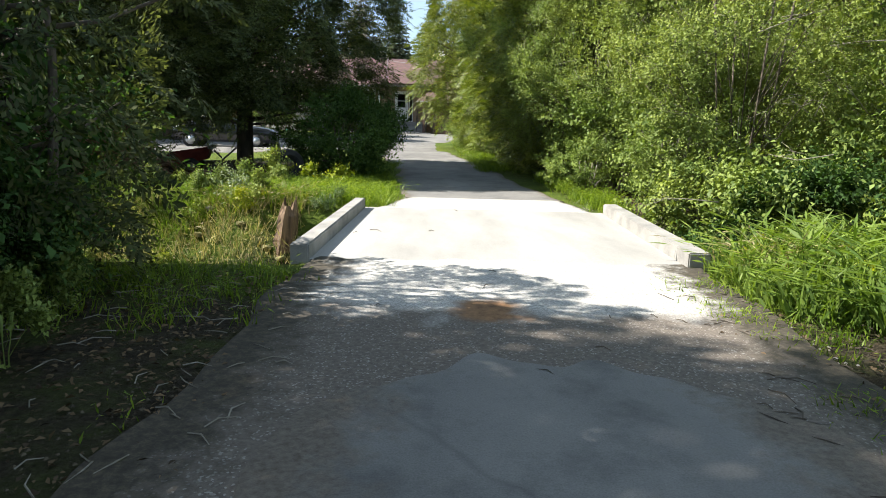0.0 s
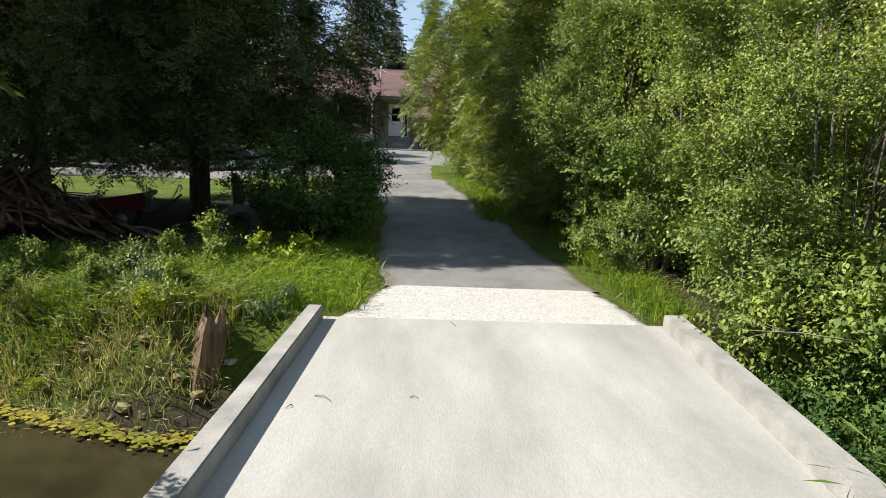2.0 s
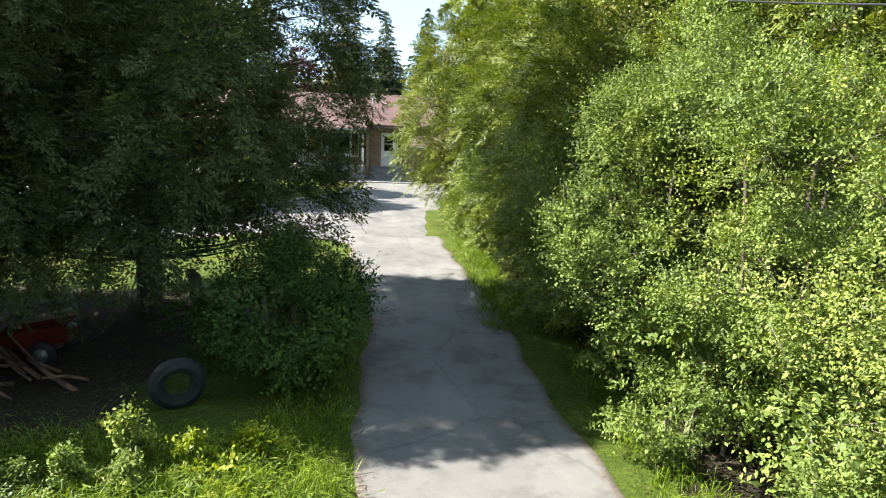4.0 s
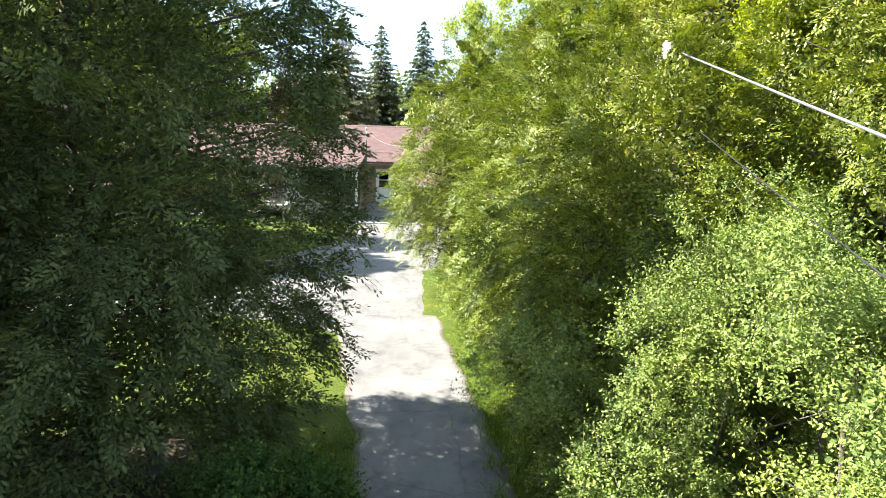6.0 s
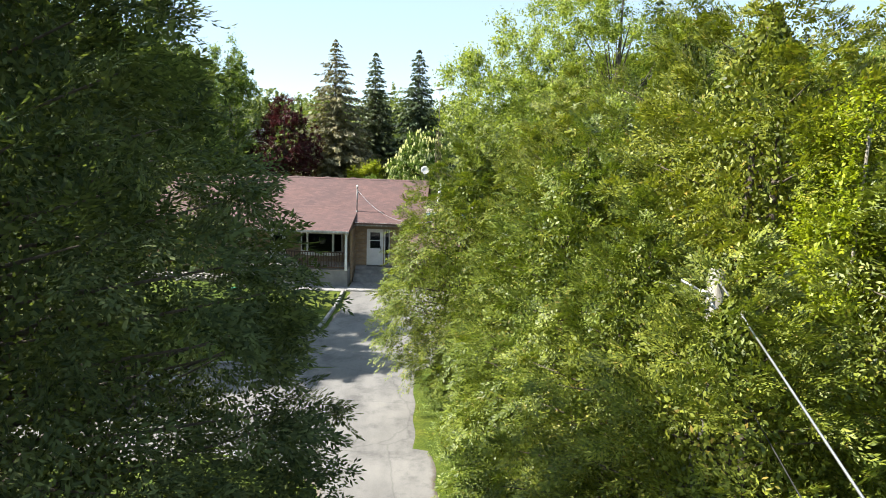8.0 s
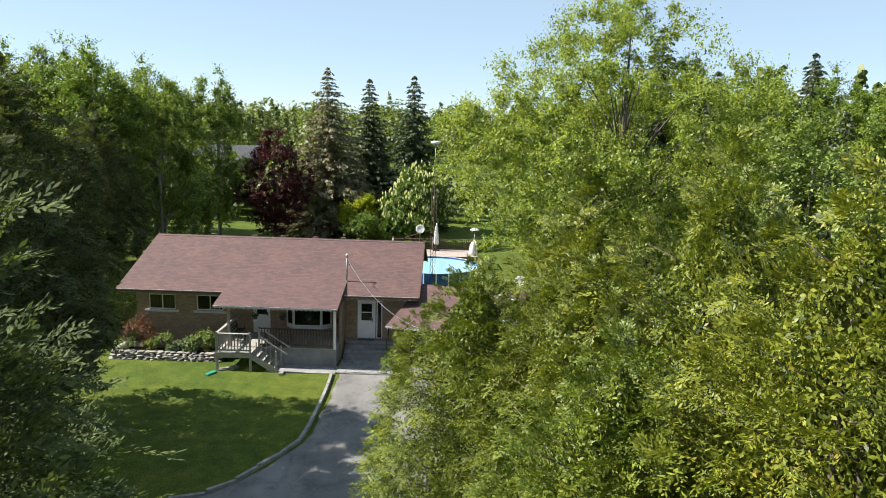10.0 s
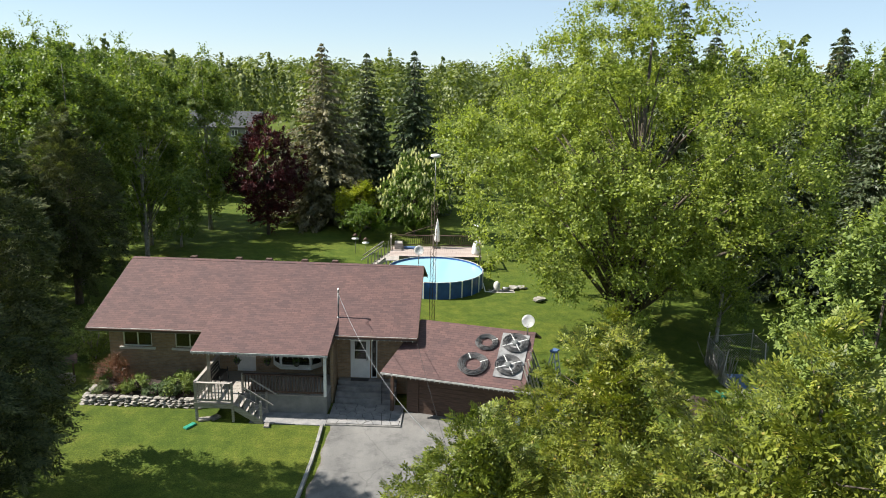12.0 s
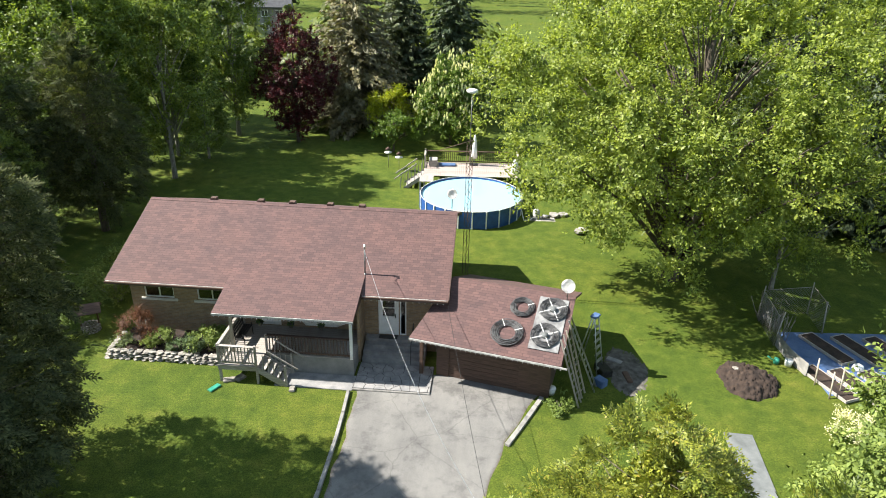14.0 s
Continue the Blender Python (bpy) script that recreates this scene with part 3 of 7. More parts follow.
def clump_leaves(rng, centres, radii, per, size, flat=0.75, droop=0.0, aspect=0.55, outward=None):
    """Leaves round clump centres, thicker towards each clump's skin and facing outwards and up."""
    k = len(centres)
    idx = np.repeat(np.arange(k), per)
    n = len(idx)
    u = unit(rng, n)
    rad = radii[idx] * rng.random(n) ** 0.45
    off = u * rad[:, None]
    off[:, 2] *= flat
    c = centres[idx] + off
    face = u + np.array([0, 0, 0.6]) + rng.normal(size=(n, 3)) * 0.45
    way = np.cross(face, unit(rng, n)) + u * 0.5 + np.array([0, 0, -droop])
    ln = size * rng.uniform(0.65, 1.25, n)
    return leaf_data(c, way, face, ln, ln * aspect * rng.uniform(0.8, 1.2, n))


def cedar_profile(f):
    """Radius of a cedar's crown along its height, as a share of the widest."""
    return np.where(f < 0.22, 0.72 + 1.25 * f, 1.0 - (np.clip(f - 0.22, 0, 1) / 0.78) ** 3.0)


def old_cedar_profile(f):
    """A broad old cedar: nearly upright sides, then a blunt, rounded head."""
    return np.interp(f, (0.0, 0.06, 0.2, 0.5, 0.58, 0.72, 0.82, 0.92, 0.97, 1.0), (0.74, 0.93, 1.0, 0.97, 0.95, 0.74, 0.64, 0.5, 0.32, 0.05))


def leaning_profile(f):
    """A cedar drawn in at the foot and swelling out over the drive."""
    return np.interp(f, (0.0, 0.06, 0.14, 0.3, 0.45, 0.65, 0.8, 0.9, 1.0), (0.28, 0.5, 0.82, 1.0, 0.97, 0.76, 0.52, 0.34, 0.05))


def fronds(rng, root, ax, side, length, blade):
    """Flat cedar fronds: branchlets on both sides of a drooping stem, small scaly blades along every branchlet."""
    upv = np.array([0, 0, 1.0])
    nf = len(root)
    ax = ax / np.linalg.norm(ax, axis=1, keepdims=True)
    pn = np.cross(ax, side + rng.normal(size=(nf, 3)) * 0.45)
    pn /= np.linalg.norm(pn, axis=1, keepdims=True) + 1e-9
    sd = np.cross(pn, ax)
    L = length[:, None]
    sag = rng.uniform(0.1, 0.5, (nf, 1))
    packs = []
    for s in (0.16, 0.34, 0.52, 0.7, 0.86, 1.0):
        for sign in (-1, 1):
            p = root + ax * L * s - upv * L * sag * s * s
            ang = (0.95 - 0.55 * s) * sign
            d = ax * math.cos(ang) + sd * math.sin(ang) + rng.normal(size=(nf, 3)) * 0.16 - upv * (0.12 + sag * 0.5 * s)
            d /= np.linalg.norm(d, axis=1, keepdims=True)
            q = np.cross(pn, d)
            l = L * (0.46 - 0.24 * s) * rng.uniform(0.75, 1.2, (nf, 1))
            for t, turn in ((0.2, 0.75), (0.38, -0.75), (0.56, 0.65), (0.74, -0.65), (0.95, 0.0)):
                w = d * math.cos(turn) + q * math.sin(turn) + rng.normal(size=(nf, 3)) * 0.12
                ln = blade * rng.uniform(0.75, 1.3, nf)
                c = p + d * l * t + w * ln[:, None] * 0.5
                packs.append(leaf_data(c, w, pn + rng.normal(size=(nf, 3)) * 0.22, ln, ln * 0.36, 0.08))
    return packs


def cedar(name, seed, h, r, boughs, each, blade, mat, skirt=0.0, trunk_r=0.17, multi=1, profile=cedar_profile, strays=0, inner=110, long=0.62):
    """White cedar: many separate boughs, each a tuft of flat drooping fronds, with dark hollows between them."""
    rng = np.random.default_rng(seed)
    e = empty(name)
    upv = np.array([0, 0, 1.0])
    # the boughs, spread evenly over the crown by its girth
    grid = np.linspace(0, 1, 200)
    cum = np.cumsum(np.maximum(profile(grid), 0.1))
    bf = np.interp((np.arange(boughs) + rng.random(boughs)) / boughs * cum[-1], cum, grid)
    ba = np.arange(boughs) * 2.39996 + rng.normal(size=boughs) * 0.25
    lobe = 0.93 + 0.07 * np.sin(ba * 3 + bf * 7 + seed) + 0.06 * np.sin(ba * 5 - bf * 13 + seed * 2)
    br = np.maximum(profile(bf), 0.06) * r * lobe * rng.uniform(0.84, 1.04, boughs)
    if strays:
        br[rng.choice(boughs, strays, False)] *= 1.1
    out = np.stack([np.cos(ba), np.sin(ba), np.zeros(boughs)], 1)
    size = long * rng.uniform(0.75, 1.3, boughs) * np.clip(0.6 + 0.5 * profile(bf), 0.6, 1.0)
    C = out * np.maximum(br - 0.8 * size, 0.03)[:, None] + upv * (skirt + (h - skirt) * bf)[:, None]
    # fronds of each bough fan out from one foot, upwards near the top, level or hanging below
    k = np.repeat(np.arange(boughs), each)
    n = len(k)
    o, side = out[k], np.cross(out[k], upv)
    lift = (-0.15 + 1.1 * bf[k] ** 2)[:, None]
    ax = o * rng.uniform(0.6, 1.0, (n, 1)) + side * rng.normal(size=(n, 1)) * 0.5 + upv * (lift + rng.normal(size=(n, 1)) * 0.38)
    root = C[k] + unit(rng, n) * (size[k] * 0.3)[:, None] - o * (rng.random((n, 1)) ** 2 * 0.35 * size[k][:, None])
    root[:, 2] = np.maximum(root[:, 2], 0.2)
    packs = fronds(rng, root, ax, side, size[k] * rng.uniform(0.7, 1.15, n), blade)
    # the shaded inside of the crown
    m = boughs * inner
    f2, a2 = rng.random(m), rng.random(m) * 2 * np.pi
    r2 = np.maximum(profile(f2), 0.06) * r * rng.uniform(0.25, 0.6, m)
    c2 = np.stack([r2 * np.cos(a2), r2 * np.sin(a2), skirt + 0.1 + (h - skirt) * f2 * 0.92], 1)
    o2 = np.stack([np.cos(a2), np.sin(a2), a2 * 0], 1)
    packs.append(leaf_data(c2, unit(rng, m) + np.array([0, 0, -0.4]), o2 + rng.normal(size=(m, 3)) * 0.4, np.full(m, 0.11), np.full(m, 0.05), 0.1))
    leaves("crown", packs, mat, e)
    runs = []
    for q in range(multi):
        dx = 0 if multi == 1 else 0.25 * math.cos(q * 2.1)
        dy = 0 if multi == 1 else 0.25 * math.sin(q * 2.1)
        runs.append(([(dx, dy, -0.8), (dx * 1.2, dy * 1.2, 0.15), (dx * 1.5 + 0.05, dy * 1.5, h * 0.4), (dx, dy, h * 0.9)],
                     [trunk_r * 1.35, trunk_r, trunk_r * 0.7, 0.02]))
    for q in range(0, boughs, 3):                     # a limb to every third bough
        tip = Vector(C[q])
        foot = Vector((0, 0, max(skirt * 0.8, tip.z - 0.12 * tip.xy.length - 0.25)))
        lr = 0.012 + 0.007 * tip.xy.length
        runs.append(([foot, foot.lerp(tip, 0.5) - Vector((0, 0, 0.08)), tip], [lr, lr * 0.7, 0.006]))
    tubes("trunk", runs, M_BARK, e, 6)
    return e


def shoot_leaves(rng, C, R, heart, shoots, each, size, aspect=0.55, droop=0.1):
    """Leafy shoots from each clump's middle, leaves set alternately along them; returns the leaves and the bare shoots' ends."""
    k = np.repeat(np.arange(len(C)), shoots)
    n = len(k)
    away = C[k] - heart
    away /= np.linalg.norm(away, axis=1, keepdims=True) + 1e-6
    d = unit(rng, n) * 0.95 + away * 0.6 + np.array([0, 0, 0.3])
    d /= np.linalg.norm(d, axis=1, keepdims=True)
    ln = R[k] * rng.uniform(0.6, 1.4, n)
    a = C[k] + unit(rng, n) * (R[k] * 0.25)[:, None]
    j = np.repeat(np.arange(n), each)
    s = np.tile(np.linspace(0.18, 1.0, each), n) + rng.normal(size=n * each) * 0.05
    sd = np.cross(d, unit(rng, n))
    sd /= np.linalg.norm(sd, axis=1, keepdims=True) + 1e-6
    alt = np.tile(np.where(np.arange(each) % 2 == 0, 1.0, -1.0), n)[:, None]
    m = len(j)
    way = d[j] * 0.55 + sd[j] * alt * 0.8 + rng.normal(size=(m, 3)) * 0.28 - np.array([0, 0, droop])
    L = size * rng.uniform(0.65, 1.25, m) * (1.1 - 0.35 * s)
    way_u = way / np.linalg.norm(way, axis=1, keepdims=True)
    c = a[j] + d[j] * (ln[j] * s)[:, None] + way_u * (L * 0.5)[:, None]
    face = np.array([0, 0, 0.8]) + away[j] * 0.5 + rng.normal(size=(m, 3)) * 0.5
    return leaf_data(c, way, face, L, L * aspect * rng.uniform(0.8, 1.2, m)), a, a + d * ln[:, None] * 0.9


def broad_tree(name, seed, h, r, base, n_clump, per, size, mat, trunk_r=0.2, bark=None, clump=0.75, squash=1.0, extra=None, multi=1, twigs=0, loose_share=0.14, per_lobe=9):
    """Leafy tree or shrub: lobes of leafy shoots with gaps between them, on limbs; base: where the crown begins."""
    rng = np.random.default_rng(seed)
    e = empty(name)
    hz = (h - base) / 2
    lobes = max(5, n_clump // per_lobe)
    lu = unit(rng, lobes)
    lc = lu * (rng.uniform(0.55, 0.97, lobes))[:, None]
    k = rng.integers(0, lobes, n_clump)
    P = lc[k] + rng.normal(size=(n_clump, 3)) * (0.1 + 0.05 * rng.random((n_clump, 1)))
    loose = rng.random(n_clump) < loose_share
    P[loose] = (unit(rng, n_clump) * (rng.random(n_clump) ** 0.4)[:, None])[loose]
    far = np.linalg.norm(P, axis=1, keepdims=True)
    P /= np.maximum(far, 1.0) ** 0.8
    C = P * np.array([r, r, hz])
    C[:, 2] += base + hz
    fz = np.clip((C[:, 2] - base) / (h - base), 0, 1.1)
    taper = np.clip(1.25 - 0.75 * fz ** 1.6, 0.3, 1.05) if squash >= 1 else 1.0
    lump = 1 + 0.16 * np.sin(3 * np.arctan2(C[:, 1], C[:, 0]) + seed + 4 * fz) + 0.1 * np.sin(7 * fz + seed)
    C[:, 0] *= taper * lump
    C[:, 1] *= taper * lump
    C[:, 2] = np.maximum(C[:, 2], 0.04)
    R = clump * rng.uniform(0.6, 1.3, n_clump)
    each = 7 if per < 60 else 9
    pack, sa, sb = shoot_leaves(rng, C, R, np.array([0, 0, base + hz * 0.6]), max(3, per // each), each, size)
    leaves("crown", [pack], mat, e)
    if extra:
        emat, count, elen = extra
        pick = rng.choice(n_clump, count)
        c = C[pick] + (unit(rng, count) * 0.5 + (C[pick] - np.array([0, 0, base + hz * 0.5])) / r * 0.9) * R[pick][:, None]
        keep = c[:, 2] > base + 0.25 * (h - base)
        c = c[keep]
        V = []
        for dx in (0, 1.2, 2.4):
            nn = np.tile(np.array([math.cos(dx), math.sin(dx), 0.1]), (len(c), 1))
            V.append(leaf_data(c, np.tile(np.array([0, 0, 1.0]), (len(c), 1)) + rng.normal(size=c.shape) * 0.15, nn, np.full(len(c), elen), np.full(len(c), elen * 0.42), 0.2))
        leaves("blossom", V, emat, e, "upright cream-white flower candles")
    runs = []
    for q in range(multi):
        a = 2 * math.pi * q / max(1, multi) + seed
        sp = 0 if multi == 1 else 0.18 * r
        runs.append(([(sp * 0.3 * math.cos(a), sp * 0.3 * math.sin(a), -0.3), (sp * 0.6 * math.cos(a), sp * 0.6 * math.sin(a), base * 0.5 + 0.1), (sp * math.cos(a), sp * math.sin(a), base + hz * (0.7 if multi == 1 else 0.55)),
                      (sp * 1.5 * math.cos(a), sp * 1.5 * math.sin(a), h * (0.92 if multi == 1 else 0.6))], [trunk_r * 1.3, trunk_r, trunk_r * 0.6, 0.02]))
    for q in range(lobes):                            # a limb into every lobe
        tip = Vector(C[k == q].mean(0)) if (k == q).any() else None
        if tip is None or tip.z < base + (0.22 * (h - base) if multi == 1 else 0):
            continue
        foot = Vector((0, 0, max(base * 0.75, 0.05, tip.z - 0.75 * tip.xy.length - 0.15 * h)))
        if multi > 1:
            foot.xy = tip.xy * 0.12
        lr = trunk_r * (0.42 if multi == 1 else 0.6) * max(0.25, 1 - foot.z / h)
        mid = foot.lerp(tip, 0.5) + Vector((0, 0, 0.1 * tip.xy.length))
        runs.append(([foot, mid, tip], [lr, lr * 0.6, lr * 0.2]))
    tubes("trunk", runs, bark or M_BARK, e, 7)
    if twigs:
        pick = rng.choice(len(sa), twigs, False)
        tubes("twig", [([tuple(sa[i]), tuple(sb[i])], [size * 0.07, size * 0.025]) for i in pick], M_TWIG, e, 4, "thin grey-brown twigs")
    return e


def spruce(name, seed, h, r, mat, thin=1.0):
    """Spruce: whorls of drooping branches with hanging needle sprays."""
    rng = np.random.default_rng(seed)
    e = empty(name)
    runs, packs = [([(0, 0, -0.3), (0, 0, h * 0.5), (0, 0, h)], [h * 0.016, h * 0.009, 0.015])], []
    levels = int(h * 3.6)
    for i in range(levels):
        f = i / (levels - 1)
        z = h * (0.07 + 0.92 * f) + rng.uniform(-0.1, 0.1)
        ln = (r * (1 - f) ** 0.8 + 0.16) * rng.uniform(0.72, 1.12)
        nb = max(4, int(9 * (1 - f) + 3))
        for k in range(nb):
            a = 2 * math.pi * (k + 0.5 * (i % 2)) / nb + rng.uniform(-0.25, 0.25)
            l = ln * rng.uniform(0.72, 1.12)
            d = np.array([math.cos(a), math.sin(a), 0])
            tip = np.array([0, 0, z]) + d * l + np.array([0, 0, -0.22 * l + 0.1 * f])
            runs.append(([(0, 0, z), tuple((np.array([0, 0, z]) + tip) / 2 + np.array([0, 0, -0.06 * l])), tuple(tip)], [0.03 * (1 - f) + 0.008, 0.015, 0.004]))
            m = max(8, int(l * 15 * thin))
            s = rng.random(m) ** 0.7
            side = np.array([-d[1], d[0], 0])
            w = (0.16 * l * (1.05 - s) + 0.06)[:, None]
            c = np.array([0, 0, z]) * (1 - s[:, None]) + tip * s[:, None] + side * rng.uniform(-1, 1, (m, 1)) * w * 1.5 + np.array([0, 0, -1.0]) * rng.random((m, 1)) * w * 0.9
            way = d * rng.uniform(0.3, 1, (m, 1)) + side * rng.uniform(-0.9, 0.9, (m, 1)) + np.array([0, 0, -1.0]) * rng.uniform(0, 0.9, (m, 1))
            L = rng.uniform(0.42, 0.82, m) * (0.65 + 0.35 * (1 - f))
            packs.append(leaf_data(c, way, np.tile(np.array([0.0, 0, 1.0]), (m, 1)) + rng.normal(size=(m, 3)) * 0.5, L, L * 0.38, 0.15))
    leaves("crown", packs, mat, e)
    tubes("trunk", runs, M_BARK_PALE if thin < 1 else M_BARK, e, 5)
    return e


def put(src, x, y, s=1.0, turn=0.0, sz=None, z=None):
    """A copy of a tree at a place."""
    zz = float(ground_z(x, y)) if z is None else z
    return copy_thing(src, Matrix.Translation((x, y, zz)) @ Matrix.Rotation(turn, 4, 'Z') @ Matrix.Diagonal((s, s, sz or s, 1)))


def place(src, x, y, turn=0.0):
    src.matrix_world = Matrix.Translation((x, y, float(ground_z(x, y)))) @ Matrix.Rotation(turn, 4, 'Z')
    return src


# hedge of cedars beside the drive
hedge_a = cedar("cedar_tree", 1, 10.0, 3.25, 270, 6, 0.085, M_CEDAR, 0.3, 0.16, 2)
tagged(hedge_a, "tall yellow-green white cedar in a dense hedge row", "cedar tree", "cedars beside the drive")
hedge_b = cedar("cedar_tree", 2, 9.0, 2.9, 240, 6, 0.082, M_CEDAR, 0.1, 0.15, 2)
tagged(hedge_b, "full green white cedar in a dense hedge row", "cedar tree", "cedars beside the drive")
place(hedge_a, 4.85, 31.2)
hedge_a.scale = (1.0, 1.0, 1.04)
put(hedge_a, 3.9, 27.6, 0.9, 5.0)
hedge_d = cedar("cedar_tree", 4, 8.6, 3.3, 260, 6, 0.082, M_CEDAR, 0.85, 0.15, 2, leaning_profile)
tagged(hedge_d, "rounded cedar leaning out over the drive", "cedar tree", "cedars beside the drive")
place(hedge_d, 1.95, 30.3, 3.9)
place(hedge_b, 3.5, 23.6, 1.0)
put(hedge_a, 6.4, 26.6, 1.06, 2.2, 1.15)
put(hedge_b, 3.6, 20.4, 0.86, 2.6)
put(hedge_a, 6.0, 22.0, 1.08, 4.0, 1.12)
put(hedge_b, 3.75, 17.7, 0.84, 4.4)
put(hedge_a, 7.0, 17.6, 0.98, 5.3)
put(hedge_b, 3.0, 26.4, 0.72, 5.5, 0.6)
put(hedge_b, 7.6, 30.2, 1.05, 0.6)
put(hedge_a, 9.5, 23.5, 1.12, 1.4)
put(hedge_a, 10.0, 18.5, 1.15, 3.0)
put(hedge_b, 9.0, 27.0, 1.1, 3.6)

# cedars on the shaded side, their shade partly put into the leaf colour
dark_a = cedar("cedar_tree", 5, 12.1, 4.2, 480, 8, 0.088, M_CEDAR_SHADED, 1.3, 0.24, 1, old_cedar_profile, 12, 130, 0.7)
tagged(dark_a, "big old cedar with shade-darkened green and a bare lower trunk", "cedar tree", "dark cedars over the yard")
dark_b = cedar("cedar_tree", 6, 9.0, 2.3, 160, 5, 0.09, M_CEDAR_DEEP_SHADE, 0.5, 0.14, 2)
tagged(dark_b, "unseen dark cedar, branched to the ground, added to shade the lane's side", "cedar tree", "dark cedars over the yard")
place(dark_a, -4.85, 17.9)
put(dark_a, -6.7, 15.1, 0.7, 2.0, z=0.3)
put(dark_a, -11.0, 16.6, 0.74, 1.0)
put(dark_a, -10.8, 13.2, 0.62, 3.0)
thin = cedar("cedar_tree", 9, 3.9, 1.7, 70, 4, 0.075, M_CEDAR_DEEP_SHADE, 0.35, 0.05, 4, cedar_profile, 6, 10, 0.5)
tagged(thin, "thin many-stemmed cedar with sparse backlit sprays", "cedar tree", "dark cedars over the yard")
place(thin, -3.25, 4.9)
thin.scale = (0.85, 0.85, 1.1)
# extra copy, added mainly to shade the ground left of the lane
put(thin, -3.7, 2.7, 0.95, 2.4)
# out-of-view cedars, added to throw shade over the lane's left side
place(dark_b, -9.0, 8.6)
dark_b.scale = (0.5, 0.5, 0.5)
put(dark_b, -5.6, -2.6, 1.0, 2.9)
for x, y, s, t in ((-5.4, 3.2, 0.5, 2), (-6.6, 5.4, 0.6, 3), (-4.1, 2.9, 0.4, 4), (-4.6, 0.9, 0.46, 1)):
    put(dark_b, x, y, s, t)
put(dark_b, -7.0, -6.0, 1.15, 2.0)

# leafy shrubs beside the bridge
shrub = broad_tree("shrub", 11, 5.6, 2.3, 0.1, 400, 240, 0.047, M_BROAD, 0.024, M_BARK, 0.33, 0.9, multi=4, twigs=900, loose_share=0.05, per_lobe=13)
tagged(shrub, "tall bright green leafy shrub with grey dead twigs", "shrub", "shrubs by the bridge")
place(shrub, 4.8, 10.6)
put(shrub, 4.2, 13.4, 1.0, 2.0)
back = broad_tree("shrub", 12, 5.6, 2.3, 0.2, 300, 60, 0.11, M_BROAD, 0.05, M_BARK, 0.42, 0.9, multi=5)
tagged(back, "tall green leafy shrub deeper in the thicket", "shrub", "shrubs by the bridge")
place(back, 7.4, 8.6, 4.0)
put(back, 6.4, 5.4, 0.95, 1.0)
put(back, 9.0, 12.0, 1.2, 3.0)
put(back, 8.2, 2.6, 1.05, 5.0)
put(shrub, 3.2, 15.3, 0.95, 5.2)
lime = broad_tree("sapling", 13, 9.6, 1.4, 1.0, 300, 105, 0.085, M_LIME, 0.05, M_TWIG, 0.42, 1.0)
tagged(lime, "slender sapling with lime-yellow young leaves among cedars", "sapling", "saplings in the hedge")
place(lime, 6.0, 19.2)
put(lime, 7.4, 24.8, 0.95, 2.0)
ash = broad_tree("ash_tree", 14, 12.0, 3.0, 1.5, 330, 130, 0.16, M_BROAD, 0.16, M_BARK, 0.62, 1.0)
tagged(ash, "young ash tree with fresh green leaves by the garden", "ash tree")
place(ash, 11.6, 32.5)
# unseen ash trees, added sunward of the lane only to cast dappled shade
dapple_ash = broad_tree("ash_tree", 17, 11.0, 3.0, 1.2, 290, 50, 0.17, M_BROAD, 0.12, M_BARK, 0.65, 1.0)
tagged(dapple_ash, "unseen open-crowned ash tree added to dapple the lane with shade", "ash tree")
place(dapple_ash, -7.2, 1.6)
put(dapple_ash, -8.6, 1.4, 0.95, 5.3)
put(dapple_ash, -11.0, 2.2, 1.3, 2.6)
put(dapple_ash, -10.2, -3.4, 1.15, 0.3)
put(dapple_ash, -7.8, -1.4, 1.05, 2.3)
put(dapple_ash, -8.4, -5.4, 1.1, 4.0)
low = broad_tree("low_shrub", 15, 1.5, 0.95, 0.0, 100, 70, 0.07, M_BROAD, 0.02, M_TWIG, 0.28, 0.8, multi=4)
tagged(low, "low bright green shrub at the foot of the hedge", "shrub", "low shrubs along the drive")
place(low, 1.75, 28.6)
for x, y, s, t in ((1.7, 26.8, 0.9, 1), (1.9, 30.5, 1.0, 2), (2.1, 24.8, 0.8, 3), (2.85, 12.4, 0.7, 4), (3.2, 15.5, 0.9, 5), (2.3, 22.6, 0.7, 2.4), (4.0, 9.4, 1.1, 0.5), (3.9, 11.2, 1.3, 1.5), (3.5, 12.8, 1.2, 2.5), (4.4, 9.0, 1.3, 3.5), (3.6, 14.4, 1.2, 4.5), (4.9, 7.4, 1.2, 5.5), (5.3, 5.6, 1.2, 0.9), (5.2, 3.6, 1.1, 1.9), (6.3, 7.0, 1.5, 2.9), (5.6, 9.4, 1.5, 0.1), (3.4, 9.9, 0.75, 2.2), (3.7, 8.1, 0.6, 3.1), (4.5, 8.6, 1.0, 0.7)):
    put(low, x, y, s, t)
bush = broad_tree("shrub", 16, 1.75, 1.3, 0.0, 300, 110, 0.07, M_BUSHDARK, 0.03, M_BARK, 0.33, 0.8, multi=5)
tagged(bush, "rounded dark green shrub at the drive's shaded edge, copied to cast shade", "shrub")
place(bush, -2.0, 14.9)
